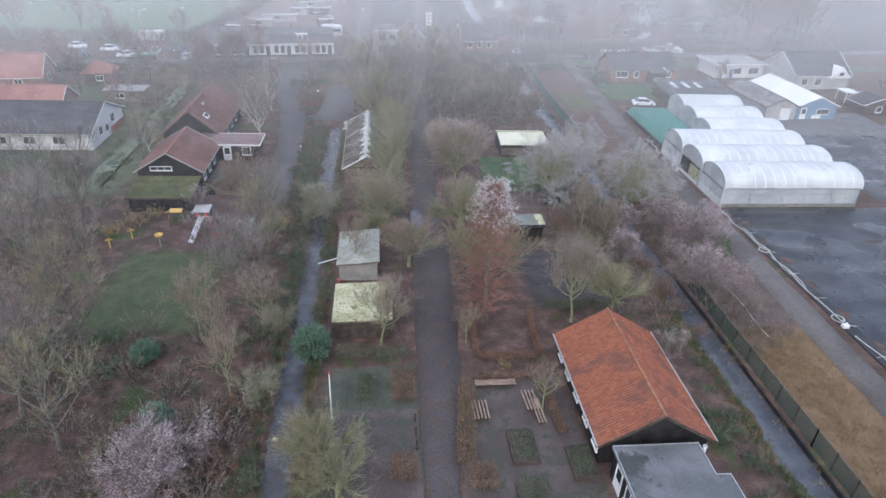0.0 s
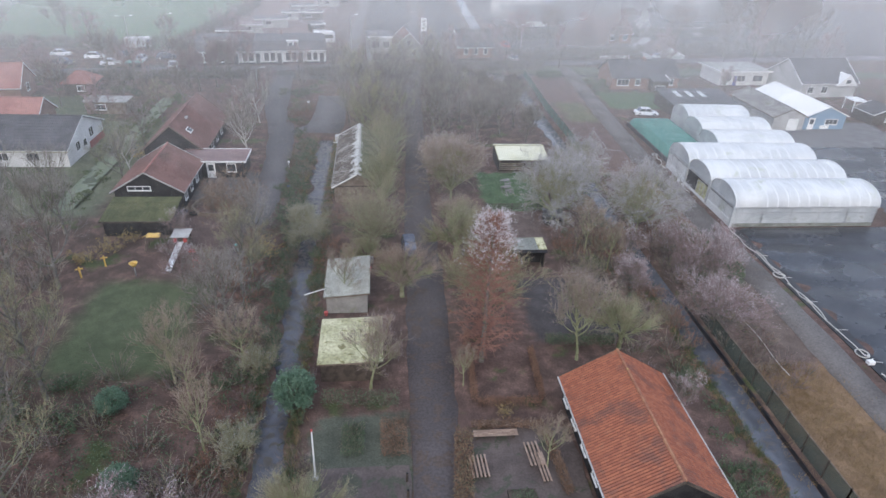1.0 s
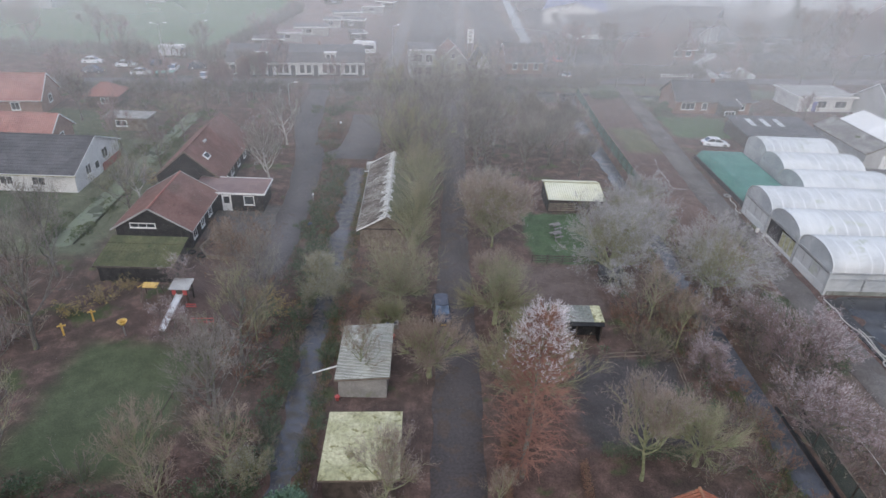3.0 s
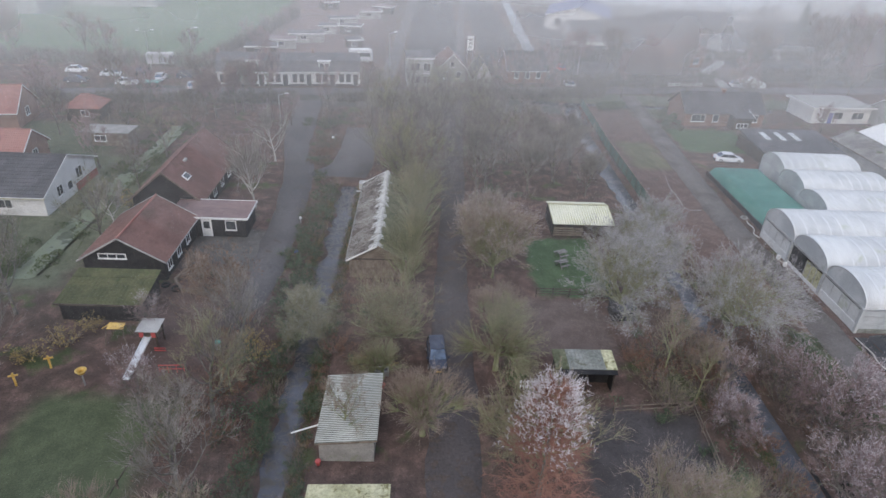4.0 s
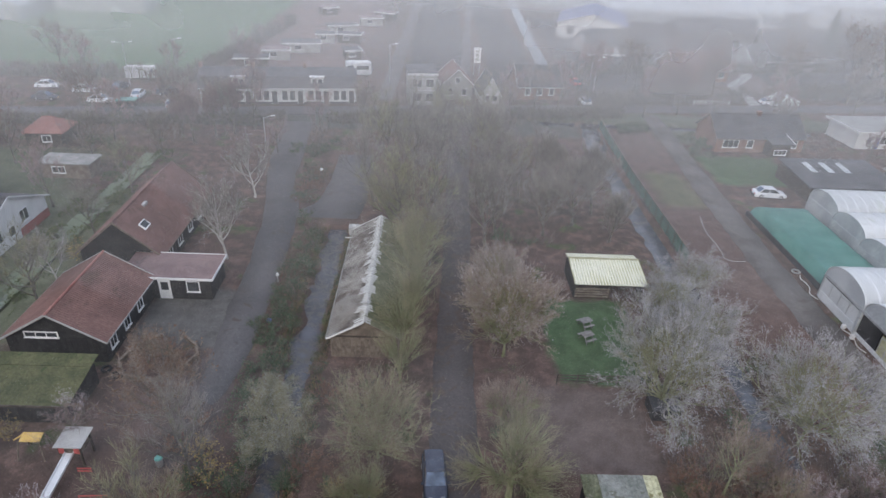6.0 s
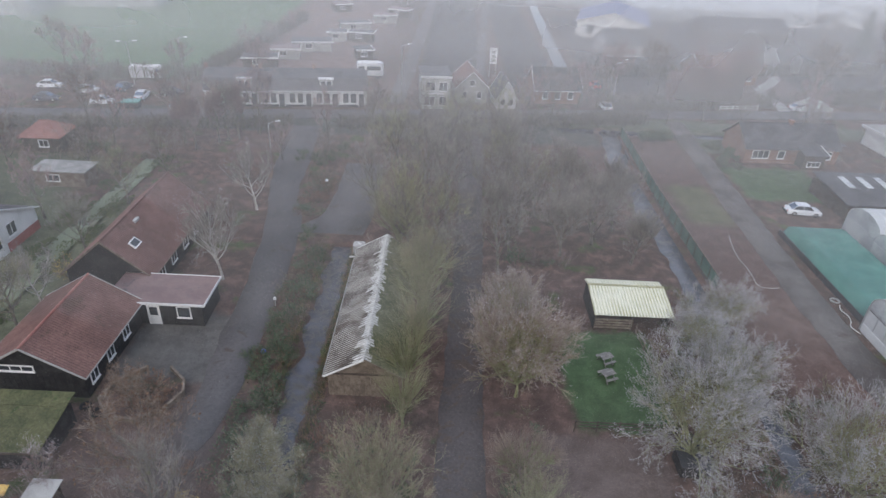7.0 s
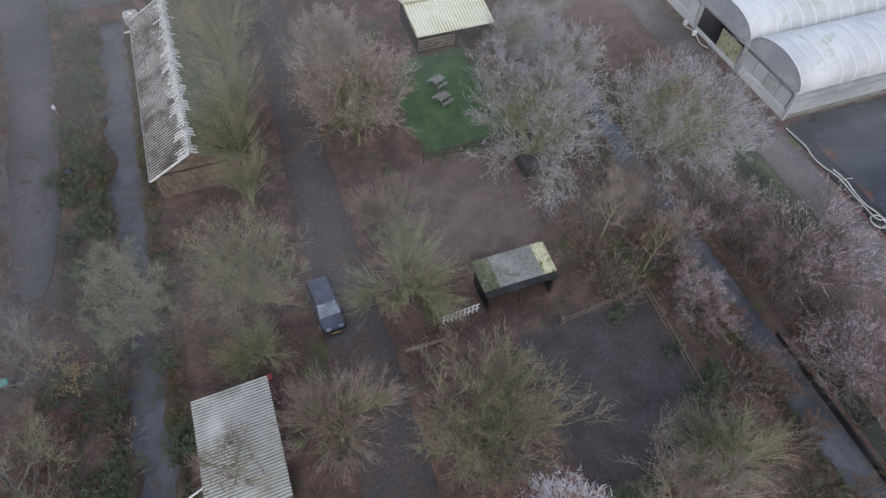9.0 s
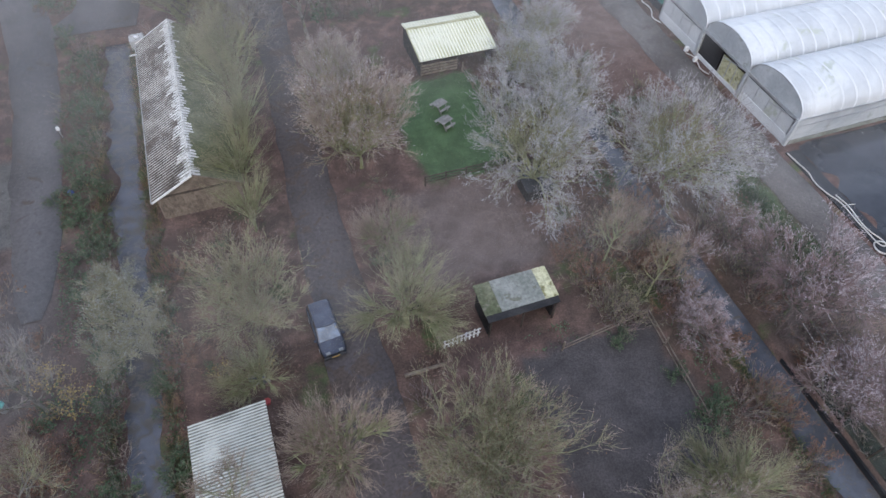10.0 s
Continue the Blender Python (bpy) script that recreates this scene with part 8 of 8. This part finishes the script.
fp = thing("flagpole", "white flagpole with a red cap", "flagpole", (-3.9, 35.6, 0))
part("pole", Shape().tube((0, 0, 0), (0, 0, 4.6), 0.07, 0.05, 10), M["white_paint"], fp)
part("cap", Shape().tube((0, 0, 4.6), (0, 0, 4.78), 0.08, 0.05, 10), M["red_plastic"], fp)
part("footing", Shape().box(-0.2, -0.2, 0, 0.2, 0.2, 0.12), M["concrete"], fp)
for y in (35.0, 33.6, 32.3):
    bo = thing("bollard", "dark wooden bollard beside the avenue", "bollard", (2.45, y, 0), 0, "bollards")
    part("post", Shape().tube((0, 0, 0), (0, 0, 0.8), 0.09, 0.09, 8), M["dark_wood"], bo)
    part("cap", Shape().tube((0, 0, 0.8), (0, 0, 0.88), 0.09, 0.04, 8), M["black_wood"], bo)

# brick terrace by the barn
solo("pavement_terrace", strip([(5.3, 15.4, 20), (5.6, 15.4, 30), (6.4, 15.2, 39.5)], 0.03), M["paving"], "worn brown brick paving beside the barn", "pavement", kind="structure")
solo("pavement_forecourt", strip([(-3.9, 2.7, 22), (-3.6, 2.75, 36.4)], 0.02), M["paving"], "mossy brick paving beside the avenue", "pavement", kind="structure")

# ---- playground and the round enclosure ----
sl = thing("slide", "steel playground slide with a roofed tower", "slide", (-20.9, 67.4, 0), 0)
for x in (-0.7, 0.7):
    for y in (0.0, 1.4):
        part("post", Shape().box(x - 0.06, y - 0.06, 0, x + 0.06, y + 0.06, 1.95), M["dark_wood"], sl)
part("platform", Shape().box(-0.75, -0.05, 1.2, 0.75, 1.45, 1.3), M["old_wood"], sl)
part("roof", Shape().slab((-0.95, -0.2, 1.98), (0.95, -0.2, 1.98), (0.95, 1.65, 2.1), (-0.95, 1.65, 2.1), 0.06), M["grey_wall"], sl, "flat grey roof")
part("chute", Shape().slab((-0.28, -0.05, 1.32), (-0.5, -4.4, 0.32), (-0.02, -4.4, 0.32), (0.28, -0.05, 1.32), 0.03), M["steel_slide"], sl, "shining steel chute")
part("chute_side", Shape().beam((-0.3, -0.05, 1.4), (-0.52, -4.4, 0.4), 0.04, 0.16), M["steel_slide"], sl)
part("chute_side", Shape().beam((0.3, -0.05, 1.4), (0.0, -4.4, 0.4), 0.04, 0.16), M["steel_slide"], sl)
for x in (-0.7, 0.32):
    part("panel", Shape().box(x, -0.08, 1.3, x + 0.38, -0.05, 1.8), M["red_plastic"], sl, "red side panel")
part("rail", Shape().box(0.75, -0.9, 0.75, 1.7, -0.85, 0.85).box(0.75, -0.9, 0.5, 1.7, -0.85, 0.6), M["red_plastic"], sl, "red bars")
part("leg", Shape().box(-0.32, -4.2, 0, -0.22, -4.1, 0.33), M["galvanised"], sl)
sw = thing("climbing_frame", "small climbing frame with a yellow deck", "climbing frame", (-24.0, 68.4, 0))
part("deck", Shape().slab((-0.7, -0.35, 1.55), (0.7, -0.35, 1.55), (0.7, 0.35, 1.75), (-0.7, 0.35, 1.75), 0.06), M["yellow_plastic"], sw)
for x in (-0.7, 0.7):
    for y in (-0.4, 0.4):
        part("leg", Shape().beam((x * 1.3, y * 1.8, 0), (x, y, 1.6), 0.08, 0.08), M["old_wood"], sw)
part("bar", Shape().beam((-1.3, 0, 1.3), (-0.7, 0.2, 1.65), 0.07, 0.07), M["yellow_plastic"], sw)
bk = thing("ball_basket", "yellow ball funnel on a grey pole", "ball funnel", (-24.3, 62.6, 0))
part("pole", Shape().tube((0, 0, 0), (0, 0, 1.3), 0.06, 0.06, 8), M["galvanised"], bk)
rim = Shape()
for i in range(14):
    a0, a1 = 2 * math.pi * i / 14, 2 * math.pi * (i + 1) / 14
    rim.add([(0.2 * math.cos(a0), 0.2 * math.sin(a0), 1.2), (0.2 * math.cos(a1), 0.2 * math.sin(a1), 1.2), (0.45 * math.cos(a1), 0.45 * math.sin(a1), 1.6), (0.45 * math.cos(a0), 0.45 * math.sin(a0), 1.6),
             (0.16 * math.cos(a0), 0.16 * math.sin(a0), 1.22), (0.16 * math.cos(a1), 0.16 * math.sin(a1), 1.22), (0.36 * math.cos(a1), 0.36 * math.sin(a1), 1.6), (0.36 * math.cos(a0), 0.36 * math.sin(a0), 1.6)],
            [(0, 1, 2, 3), (7, 6, 5, 4), (3, 2, 6, 7), (0, 4, 5, 1)])
part("funnel", rim, M["yellow_plastic"], bk, "", True)
for x, y in ((-28.0, 64.6), (-29.6, 62.4)):
    o = thing("spring_rider", "orange playground post with a crossbar", "play post", (x, y, 0), 20)
    part("post", Shape().box(-0.07, -0.07, 0, 0.07, 0.07, 1.3), M["yellow_plastic"], o)
    part("crossbar", Shape().box(-0.35, -0.05, 1.0, 0.35, 0.05, 1.12), M["yellow_plastic"], o)
rf = thing("goal_frame", "low red metal play frame on the bare ground", "play frame", (-19.0, 64.3, 0), 3)
for x in (0, 0.7, 1.4, 2.0):
    part("bar", Shape().box(x, 0, 0, x + 0.05, 0.05, 0.8), M["red_plastic"], rf)
for z in (0.35, 0.75):
    part("rail", Shape().box(0, -0.01, z, 2.05, 0.06, z + 0.05), M["red_plastic"], rf)
octa = thing("octagon_enclosure", "low eight-sided wooden enclosure round a small tree", "enclosure", (-19.2, 79.0, 0))
ring = [(-1.1, 2.8), (-2.8, 1.0), (-3.2, -1.0), (-2.0, -2.7), (0.4, -3.1), (2.2, -1.6), (2.9, 0.2), (2.5, 1.4), (0.9, 2.9)]
for i, (p, q) in enumerate(zip(ring, ring[1:])):
    part("board", Shape().beam((*p, 0.25), (*q, 0.25), 0.08, 0.42), M["old_wood"], octa)
    part("cap_rail", Shape().beam((*p, 0.49), (*q, 0.49), 0.2, 0.06), M["old_wood"], octa)
for p in ring:
    part("post", Shape().box(p[0] - 0.08, p[1] - 0.08, 0, p[0] + 0.08, p[1] + 0.08, 0.55), M["old_wood"], octa)
for x, y, sc in ((-21.9, 76.8, 0.45), (-23.2, 77.4, 0.35)):
    ty = thing("tyre", "old car tyre lying on the ground", "tyre", (x, y, 0))
    s = Shape()
    for i in range(16):
        for j in range(6):
            a, c = 2 * math.pi * i / 16, 2 * math.pi * j / 6
            r = sc + 0.12 * math.cos(c)
            s.v.append((r * math.cos(a), r * math.sin(a), 0.12 + 0.12 * math.sin(c)))
    s.f = [(i * 6 + j, ((i + 1) % 16) * 6 + j, ((i + 1) % 16) * 6 + (j + 1) % 6, i * 6 + (j + 1) % 6) for i in range(16) for j in range(6)]
    part("casing", s, M["rubber"], ty, "", True)
for at, mt, lab in (((-11.4, 84.7, 0.2), "blue_plastic", "blue plastic ball lying on the verge"), ((-8.0, 34.1, -0.42), "moss_yellow", "yellow ball floating in the ditch")):
    s = Shape()
    for j in range(7):
        for i in range(12):
            a, c = 2 * math.pi * i / 12, math.pi * j / 6
            s.v.append((0.24 * math.sin(c) * math.cos(a), 0.24 * math.sin(c) * math.sin(a), 0.24 * math.cos(c)))
    s.f = [(j * 12 + i, (j + 1) * 12 + i, (j + 1) * 12 + (i + 1) % 12, j * 12 + (i + 1) % 12) for j in range(6) for i in range(12)]
    solo("ball", s, M[mt], lab, "ball", at, smooth=True)
for x, y in ((18.8, 85.6), (18.5, 83.4)):
    pt = thing("picnic_table", "weathered wooden picnic table on the grass", "table", (x, y, 0), 25)
    for i in range(4):
        part("slat", Shape().box(-0.6, -0.36 + i * 0.19, 0.7, 0.6, -0.2 + i * 0.19, 0.74), M["grey_wood"], pt)
    for sgn in (-1, 1):
        part("seat", Shape().box(-0.6, sgn * 0.62 - 0.12, 0.42, 0.6, sgn * 0.62 + 0.12, 0.46), M["grey_wood"], pt)
        part("leg", Shape().beam((sgn * 0.4, -0.6, 0), (sgn * 0.4, -0.1, 0.7), 0.07, 0.07), M["grey_wood"], pt)
        part("leg", Shape().beam((sgn * 0.4, 0.6, 0), (sgn * 0.4, 0.1, 0.7), 0.07, 0.07), M["grey_wood"], pt)
hut = thing("animal_hut", "small dark wooden animal hut", "hut", (21.6, 73.2, 0))
part("wall", Shape().box(0, 0, 0, 2.2, 1.9, 1.2), M["black_wood"], hut)
part("roof", Shape().slab((-0.15, -0.15, 1.2), (2.35, -0.15, 1.2), (2.35, 2.05, 1.5), (-0.15, 2.05, 1.5), 0.06), M["dark_paint"], hut)
tb = thing("water_tank", "pale grey plastic water tank beside the long barn", "tank", (-5.9, 102.2, 0))
part("tank", Shape().prism([(0, 0), (1.0, 0), (1.15, 0.15), (1.15, 1.05), (1.0, 1.2), (0, 1.2), (-0.15, 1.05), (-0.15, 0.15)], 0, 1.0), M["grey_wall"], tb)
part("lid", Shape().tube((0.5, 0.6, 1.0), (0.5, 0.6, 1.08), 0.25, 0.25, 12), M["white_paint"], tb)
part("rail", Shape().beam((-0.3, -1.6, 0.6), (0.9, -1.5, 0.6), 0.12, 0.1), M["white_paint"], tb)
part("rail_post", Shape().box(0.2, -1.6, 0, 0.3, -1.5, 0.56), M["old_wood"], tb)
tk = thing("litter_bin", "teal litter bin on the leafy ground", "bin", (-15.1, 67.6, 0))
part("body", Shape().tube((0, 0, 0.0), (0, 0, 0.75), 0.22, 0.28, 12), M["galvanised"], tk)
part("lid", Shape().tube((0, 0, 0.75), (0, 0, 0.85), 0.3, 0.2, 12), M["teal_plastic"], tk)
tr = thing("trough", "old stone water trough beside the shed", "trough", (-1.1, 64.4, 0))
part("basin", Shape().box(0, 0, 0, 1.2, 0.1, 0.55).box(0, 0.6, 0, 1.2, 0.7, 0.55).box(0, 0.1, 0, 0.1, 0.6, 0.55).box(1.1, 0.1, 0, 1.2, 0.6, 0.55).box(0.1, 0.1, 0, 1.1, 0.6, 0.15), M["concrete"], tr)
part("water", Shape().box(0.1, 0.1, 0.15, 1.1, 0.6, 0.45), M["water"], tr)
for x, y in ((-0.3, 63.0), (-4.4, 54.9)):
    rb = thing("bucket", "red plastic bucket beside the shed", "bucket", (x, y, 0))
    part("body", Shape().tube((0, 0, 0), (0, 0, 0.36), 0.14, 0.2, 12), M["red_plastic"], rb)
    part("rim", Shape().tube((0, 0, 0.36), (0, 0, 0.4), 0.215, 0.215, 12), M["red_plastic"], rb)
lg = thing("kerb_log", "long weathered log along the shed's path", "log", (8.1, 62.0, 0), 0)
part("log", Shape().tube((0, 0, 0.14), (2.6, 0.0, 0.14), 0.15, 0.12, 8), M["old_wood"], lg)
part("stake", Shape().tube((0.3, -0.2, 0), (0.3, -0.2, 0.4), 0.05, 0.04, 6), M["dark_wood"], lg)


# ---- nursery clutter: hoses, valves, tyre ring ----
def hose(label, pts, r=0.05):
    c = bpy.data.curves.new("hose", "CURVE")
    c.dimensions, c.bevel_depth, c.bevel_resolution, c.resolution_u = "3D", r, 1, 4
    sp = c.splines.new("NURBS")
    sp.points.add(len(pts) - 1)
    for q, p in zip(sp.points, pts):
        q.co = (p[0], p[1], p[2] if len(p) > 2 else r + 0.07, 1)
    sp.use_endpoint_u, sp.order_u = True, 3
    c.materials.append(M["hose"])
    ob = new("hose", c)
    dg = bpy.context.evaluated_depsgraph_get()
    me = bpy.data.meshes.new_from_object(ob.evaluated_get(dg))
    bpy.data.objects.remove(ob)
    bpy.data.curves.remove(c)
    return tagged(new("hose", me), label, "hose", "nursery hoses")


rh = random.Random(3)
for x, y0, y1, loops in ((45.2, 59.5, 71.2, 2), (45.3, 45.8, 58.8, 3), (45.5, 34, 44.0, 1), (45.6, 52.0, 66.0, 0)):
    pts = []
    y = y1
    while y > y0:
        pts.append((x + rh.uniform(-0.3, 0.3), y))
        y -= rh.uniform(0.8, 1.6)
    for k in range(loops * 7):
        a = k * 0.95
        pts.append((x + 0.1 + 0.55 * math.cos(a) * (1 + 0.3 * rh.random()), y0 + 1.0 + 0.7 * math.sin(a)))
    hose("pale hose lying in loops on the nursery edge", pts, 0.055)
hose("pale hose by the tunnel doorway", [(45.1, 91.5), (44.6, 92.6), (45.3, 93.4), (45.6, 94.6), (45.2, 95.6), (45.7, 96.4)], 0.05)
hose("pale hose by the tunnel doorway", [(44.9, 82.6), (44.5, 83.4), (44.9, 84.4), (45.2, 85.4), (44.7, 86.2)], 0.05)
hose("thin pale pipe lying across the plot", [(37.4, 57.8), (36.7, 55.6), (36.6, 52.6), (36.9, 49.6), (36.4, 46.0), (36.6, 44.2)], 0.04)
hose("thin pale pipe lying across the plot", [(35.0, 57.0), (34.6, 54.0), (34.4, 51.0)], 0.04)
hose("thin pale rope lying on the red plot", [(39.6, 111.0), (38.4, 106.5), (38.8, 102.0), (38.0, 98.6), (40.6, 99.2)], 0.022)
for i in range(7):
    rb = hose("short pale drip pipe on the nursery edge", [(45.2, 36 + i * 4.8), (45.9, 36.1 + i * 4.8), (46.5, 36.0 + i * 4.8 + rh.uniform(-0.3, 0.3))], 0.03)
vv = thing("valve_box", "white valve box on the nursery edge", "valve", (44.9, 45.2, 0.05))
part("box", Shape().box(0, 0, 0, 0.6, 0.45, 0.35), M["white_paint"], vv)
part("pipe", Shape().tube((0.3, 0.2, 0.35), (0.3, 0.2, 0.6), 0.06, 0.06, 8), M["white_paint"], vv)
for x, y in ((44.9, 84.9), (45.0, 86.6)):
    ct = thing("canister", "white plastic canister by the tunnel doorway", "canister", (x, y, 0))
    part("body", Shape().prism([(-0.18, -0.14), (0.18, -0.14), (0.18, 0.14), (-0.18, 0.14)], 0, 0.45), M["white_paint"], ct)
    part("cap", Shape().tube((0.08, 0, 0.45), (0.08, 0, 0.52), 0.05, 0.05, 8), M["white_paint"], ct)
ty = thing("tyre", "pale tractor tyre ring lying by the net", "tyre", (45.6, 97.2, 0.03))
s = Shape()
for i in range(18):
    for j in range(6):
        a, c = 2 * math.pi * i / 18, 2 * math.pi * j / 6
        r = 0.42 + 0.1 * math.cos(c)
        s.v.append((r * math.cos(a), r * math.sin(a), 0.1 + 0.1 * math.sin(c)))
s.f = [(i * 6 + j, ((i + 1) % 18) * 6 + j, ((i + 1) % 18) * 6 + (j + 1) % 6, i * 6 + (j + 1) % 6) for i in range(18) for j in range(6)]
part("casing", s, M["concrete"], ty, "", True)

# ---- the far side of the main road ----
def lamp_post(label, at, turn, h, double=False):
    b = thing("street_lamp", label, "street lamp", at, turn)
    part("pole", Shape().tube((0, 0, 0), (0, 0, h), 0.09, 0.06, 8), M["galvanised"], b)
    for sgn in ((1, -1) if double else (1,)):
        part("arm", Shape().tube((0, 0, h - 0.1), (sgn * 1.2, 0, h + 0.25), 0.04, 0.04, 6), M["galvanised"], b)
        part("lamp_head", Shape().box(min(sgn * 1.1, sgn * 1.8), -0.14, h + 0.17, max(sgn * 1.1, sgn * 1.8), 0.14, h + 0.3), M["white_paint"], b)
    return b


for x, y, h, dbl in ((-50.6, 171, 7, False), (-56.4, 161.4, 8, True), (-5.5, 170.4, 8, False), (-22.9, 132.4, 4, False), (94, 199, 8, False), (103, 186, 8, False), (126, 184, 8, False), (36.6, 168, 7, False), (38.5, 171, 7, False)):
    lamp_post("grey street lamp standing in the mist", (x, y, 0), 20, h, dbl)
gl = thing("garden_lamp", "small white lamp post on the verge", "lamp", (-12.1, 91.7, 0))
part("pole", Shape().tube((0, 0, 0), (0, 0, 0.8), 0.05, 0.05, 8), M["galvanised"], gl)
part("lamp_head", Shape().tube((0, 0, 0.8), (0, 0, 1.05), 0.16, 0.12, 10), M["white_paint"], gl)
pl = thing("garden_lamp", "small lamp post on the leafy island", "lamp", (-11.4, 116.6, 0))
part("pole", Shape().tube((0, 0, 0), (0, 0, 2.2), 0.05, 0.05, 8), M["old_wood"], pl)
part("lamp_head", Shape().tube((0, 0, 2.2), (0, 0, 2.45), 0.2, 0.14, 10), M["white_paint"], pl)
sg = thing("sign_board", "tall white sign board with faded bars", "sign", (13.6, 180.5, 0), 4)
part("board", Shape().box(-0.8, 0, 2.8, 0.8, 0.12, 6.2), M["white_paint"], sg)
for x in (-0.7, 0.6):
    part("post", Shape().box(x, 0.02, 0, x + 0.12, 0.1, 2.8), M["galvanised"], sg)
part("lettering", Shape().box(-0.4, -0.02, 3.3, 0.4, 0.0, 3.9).box(-0.3, -0.02, 4.2, 0.3, 0.0, 4.8).box(-0.4, -0.02, 5.1, 0.4, 0.0, 5.6), M["grey_wall"], sg, "grey bars of lettering")
sg = thing("sign_board", "slanting white sign board on posts", "sign", (0.6, 166.0, 0), 40)
part("board", Shape().box(-1.6, 0, 1.6, 1.6, 0.1, 2.5), M["white_paint"], sg)
for x in (-1.4, 1.3):
    part("post", Shape().box(x, 0.02, 0, x + 0.1, 0.08, 1.6), M["galvanised"], sg)
part("lettering", Shape().box(-1.2, -0.02, 1.9, 1.2, 0.0, 2.2), M["grey_wall"], sg, "grey bar of lettering")
for i, (x, y, w, d, tr) in enumerate(((-31.5, 248, 5, 4, 30), (-25.4, 219, 8, 4, 20), (-21.8, 208.6, 6, 3.5, -4), (-18.0, 233, 6.5, 4, 14), (-17.0, 189, 3.6, 4, 20), (-33.0, 194, 9, 5, 12), (-14.8, 245, 6, 4, -15), (-27, 207, 4.5, 4, 5), (-40, 177, 7, 4, 10), (-36, 186, 6, 4, 10))):
    sh = thing("chalet", "low holiday chalet with pale roof edges", "chalet", (x, y, 0), tr, "allotment chalets")
    part("wall", Shape().box(0, 0, 0, w, d, 2.2), M["grey_wall"] if i % 2 else M["dark_wood"], sh)
    part("roof", Shape().box(-0.3, -0.3, 2.2, w + 0.3, d + 0.3, 2.4), M["dark_tile"] if i % 3 else M["felt"], sh)
    part("roof_edge", Shape().box(-0.4, -0.4, 2.15, w + 0.4, -0.3, 2.5).box(w + 0.3, -0.3, 2.15, w + 0.4, d + 0.3, 2.5), M["white_paint"], sh)
    sub_window(sh, w * 0.4, 0, 0.9, 1.4, 0.9, "s", 1)
for i, (x, y, w, d, h) in enumerate(((44, 290, 24, 60, 5), (68, 262, 34, 60, 5), (105, 264, 40, 60, 5.5), (150, 286, 90, 50, 6), (75.2, 165.4, 6.4, 3.2, 2.4), (-150, 215, 40, 22, 5), (-110, 236, 26, 14, 5))):
    gh = thing("glasshouse", "large pale glasshouse far off in the mist", "greenhouse", (x, y, 0), 6, "far glasshouses")
    part("wall", Shape().box(0, 0, 0, w, d, h - 1.4), M["film_wall"], gh)
    n = int(w / 5)
    for k in range(n):
        part("roof", Shape().add([(k * w / n, 0, h - 1.4), ((k + 1) * w / n, 0, h - 1.4), ((k + 0.5) * w / n, 0, h), (k * w / n, d, h - 1.4), ((k + 1) * w / n, d, h - 1.4), ((k + 0.5) * w / n, d, h)], [(0, 1, 2), (5, 4, 3), (0, 2, 5, 3), (1, 4, 5, 2)]), M["film"], gh)
house("far_house", "brown-roofed house behind the winding path", (60, 182, 0), 12, 14, 9, 2.8, 6.2, "x", "brick_wall", "brown_tile", [(3, 0, 1, 1.4, 1.3, "s", 1), (8, 0, 1, 1.4, 1.3, "s", 1), (12, 0, 1, 1.4, 1.3, "s", 1)])
house("far_house", "dark-roofed shed behind the main road", (84, 196, 0), 8, 18, 9, 2.8, 6.0, "x", "grey_wall", "dark_tile", [(4, 0, 1, 1.4, 1.3, "s", 1), (10, 0, 1, 1.4, 1.3, "s", 1)])
house("far_house", "dark-roofed house beside the canal lane", (44, 206, 0), 8, 14, 9, 3.0, 6.0, "x", "white_wall", "dark_tile", [(4, 0, 1, 1.4, 1.3, "s", 1), (10, 0, 1, 1.4, 1.3, "s", 1)])
house("far_house", "white-walled hall with a blue roof beside the canal lane", (40.5, 231, 0), -14, 20, 26, 4.2, 7.0, "y", "white_wall", "blue_tile", [(4, 0, 1, 2.0, 2.4, "s", 1), (11, 0, 1, 2.0, 2.4, "s", 1)])
house("far_house", "low dark barn far behind the main road", (78, 232, 0), 6, 26, 10, 3.2, 6.0, "x", "dark_wood", "dark_tile", [(6, 0, 1, 1.4, 1.3, "s", 1)])
cr = thing("conveyor", "white conveyor boom beside the far sheds", "conveyor", (100, 246, 0), 4)
part("beam", Shape().beam((0, 0, 3), (26, 0, 3), 0.5, 0.5), M["white_paint"], cr)
part("boom", Shape().beam((24, -1, 6), (36, -4, 2.5), 0.5, 0.5), M["white_paint"], cr)
for x in (2, 24, 36):
    part("leg", Shape().beam((x, -0.5, 0), (x, 0, 5.5 if x == 36 else 3), 0.35, 0.35), M["white_paint"], cr)
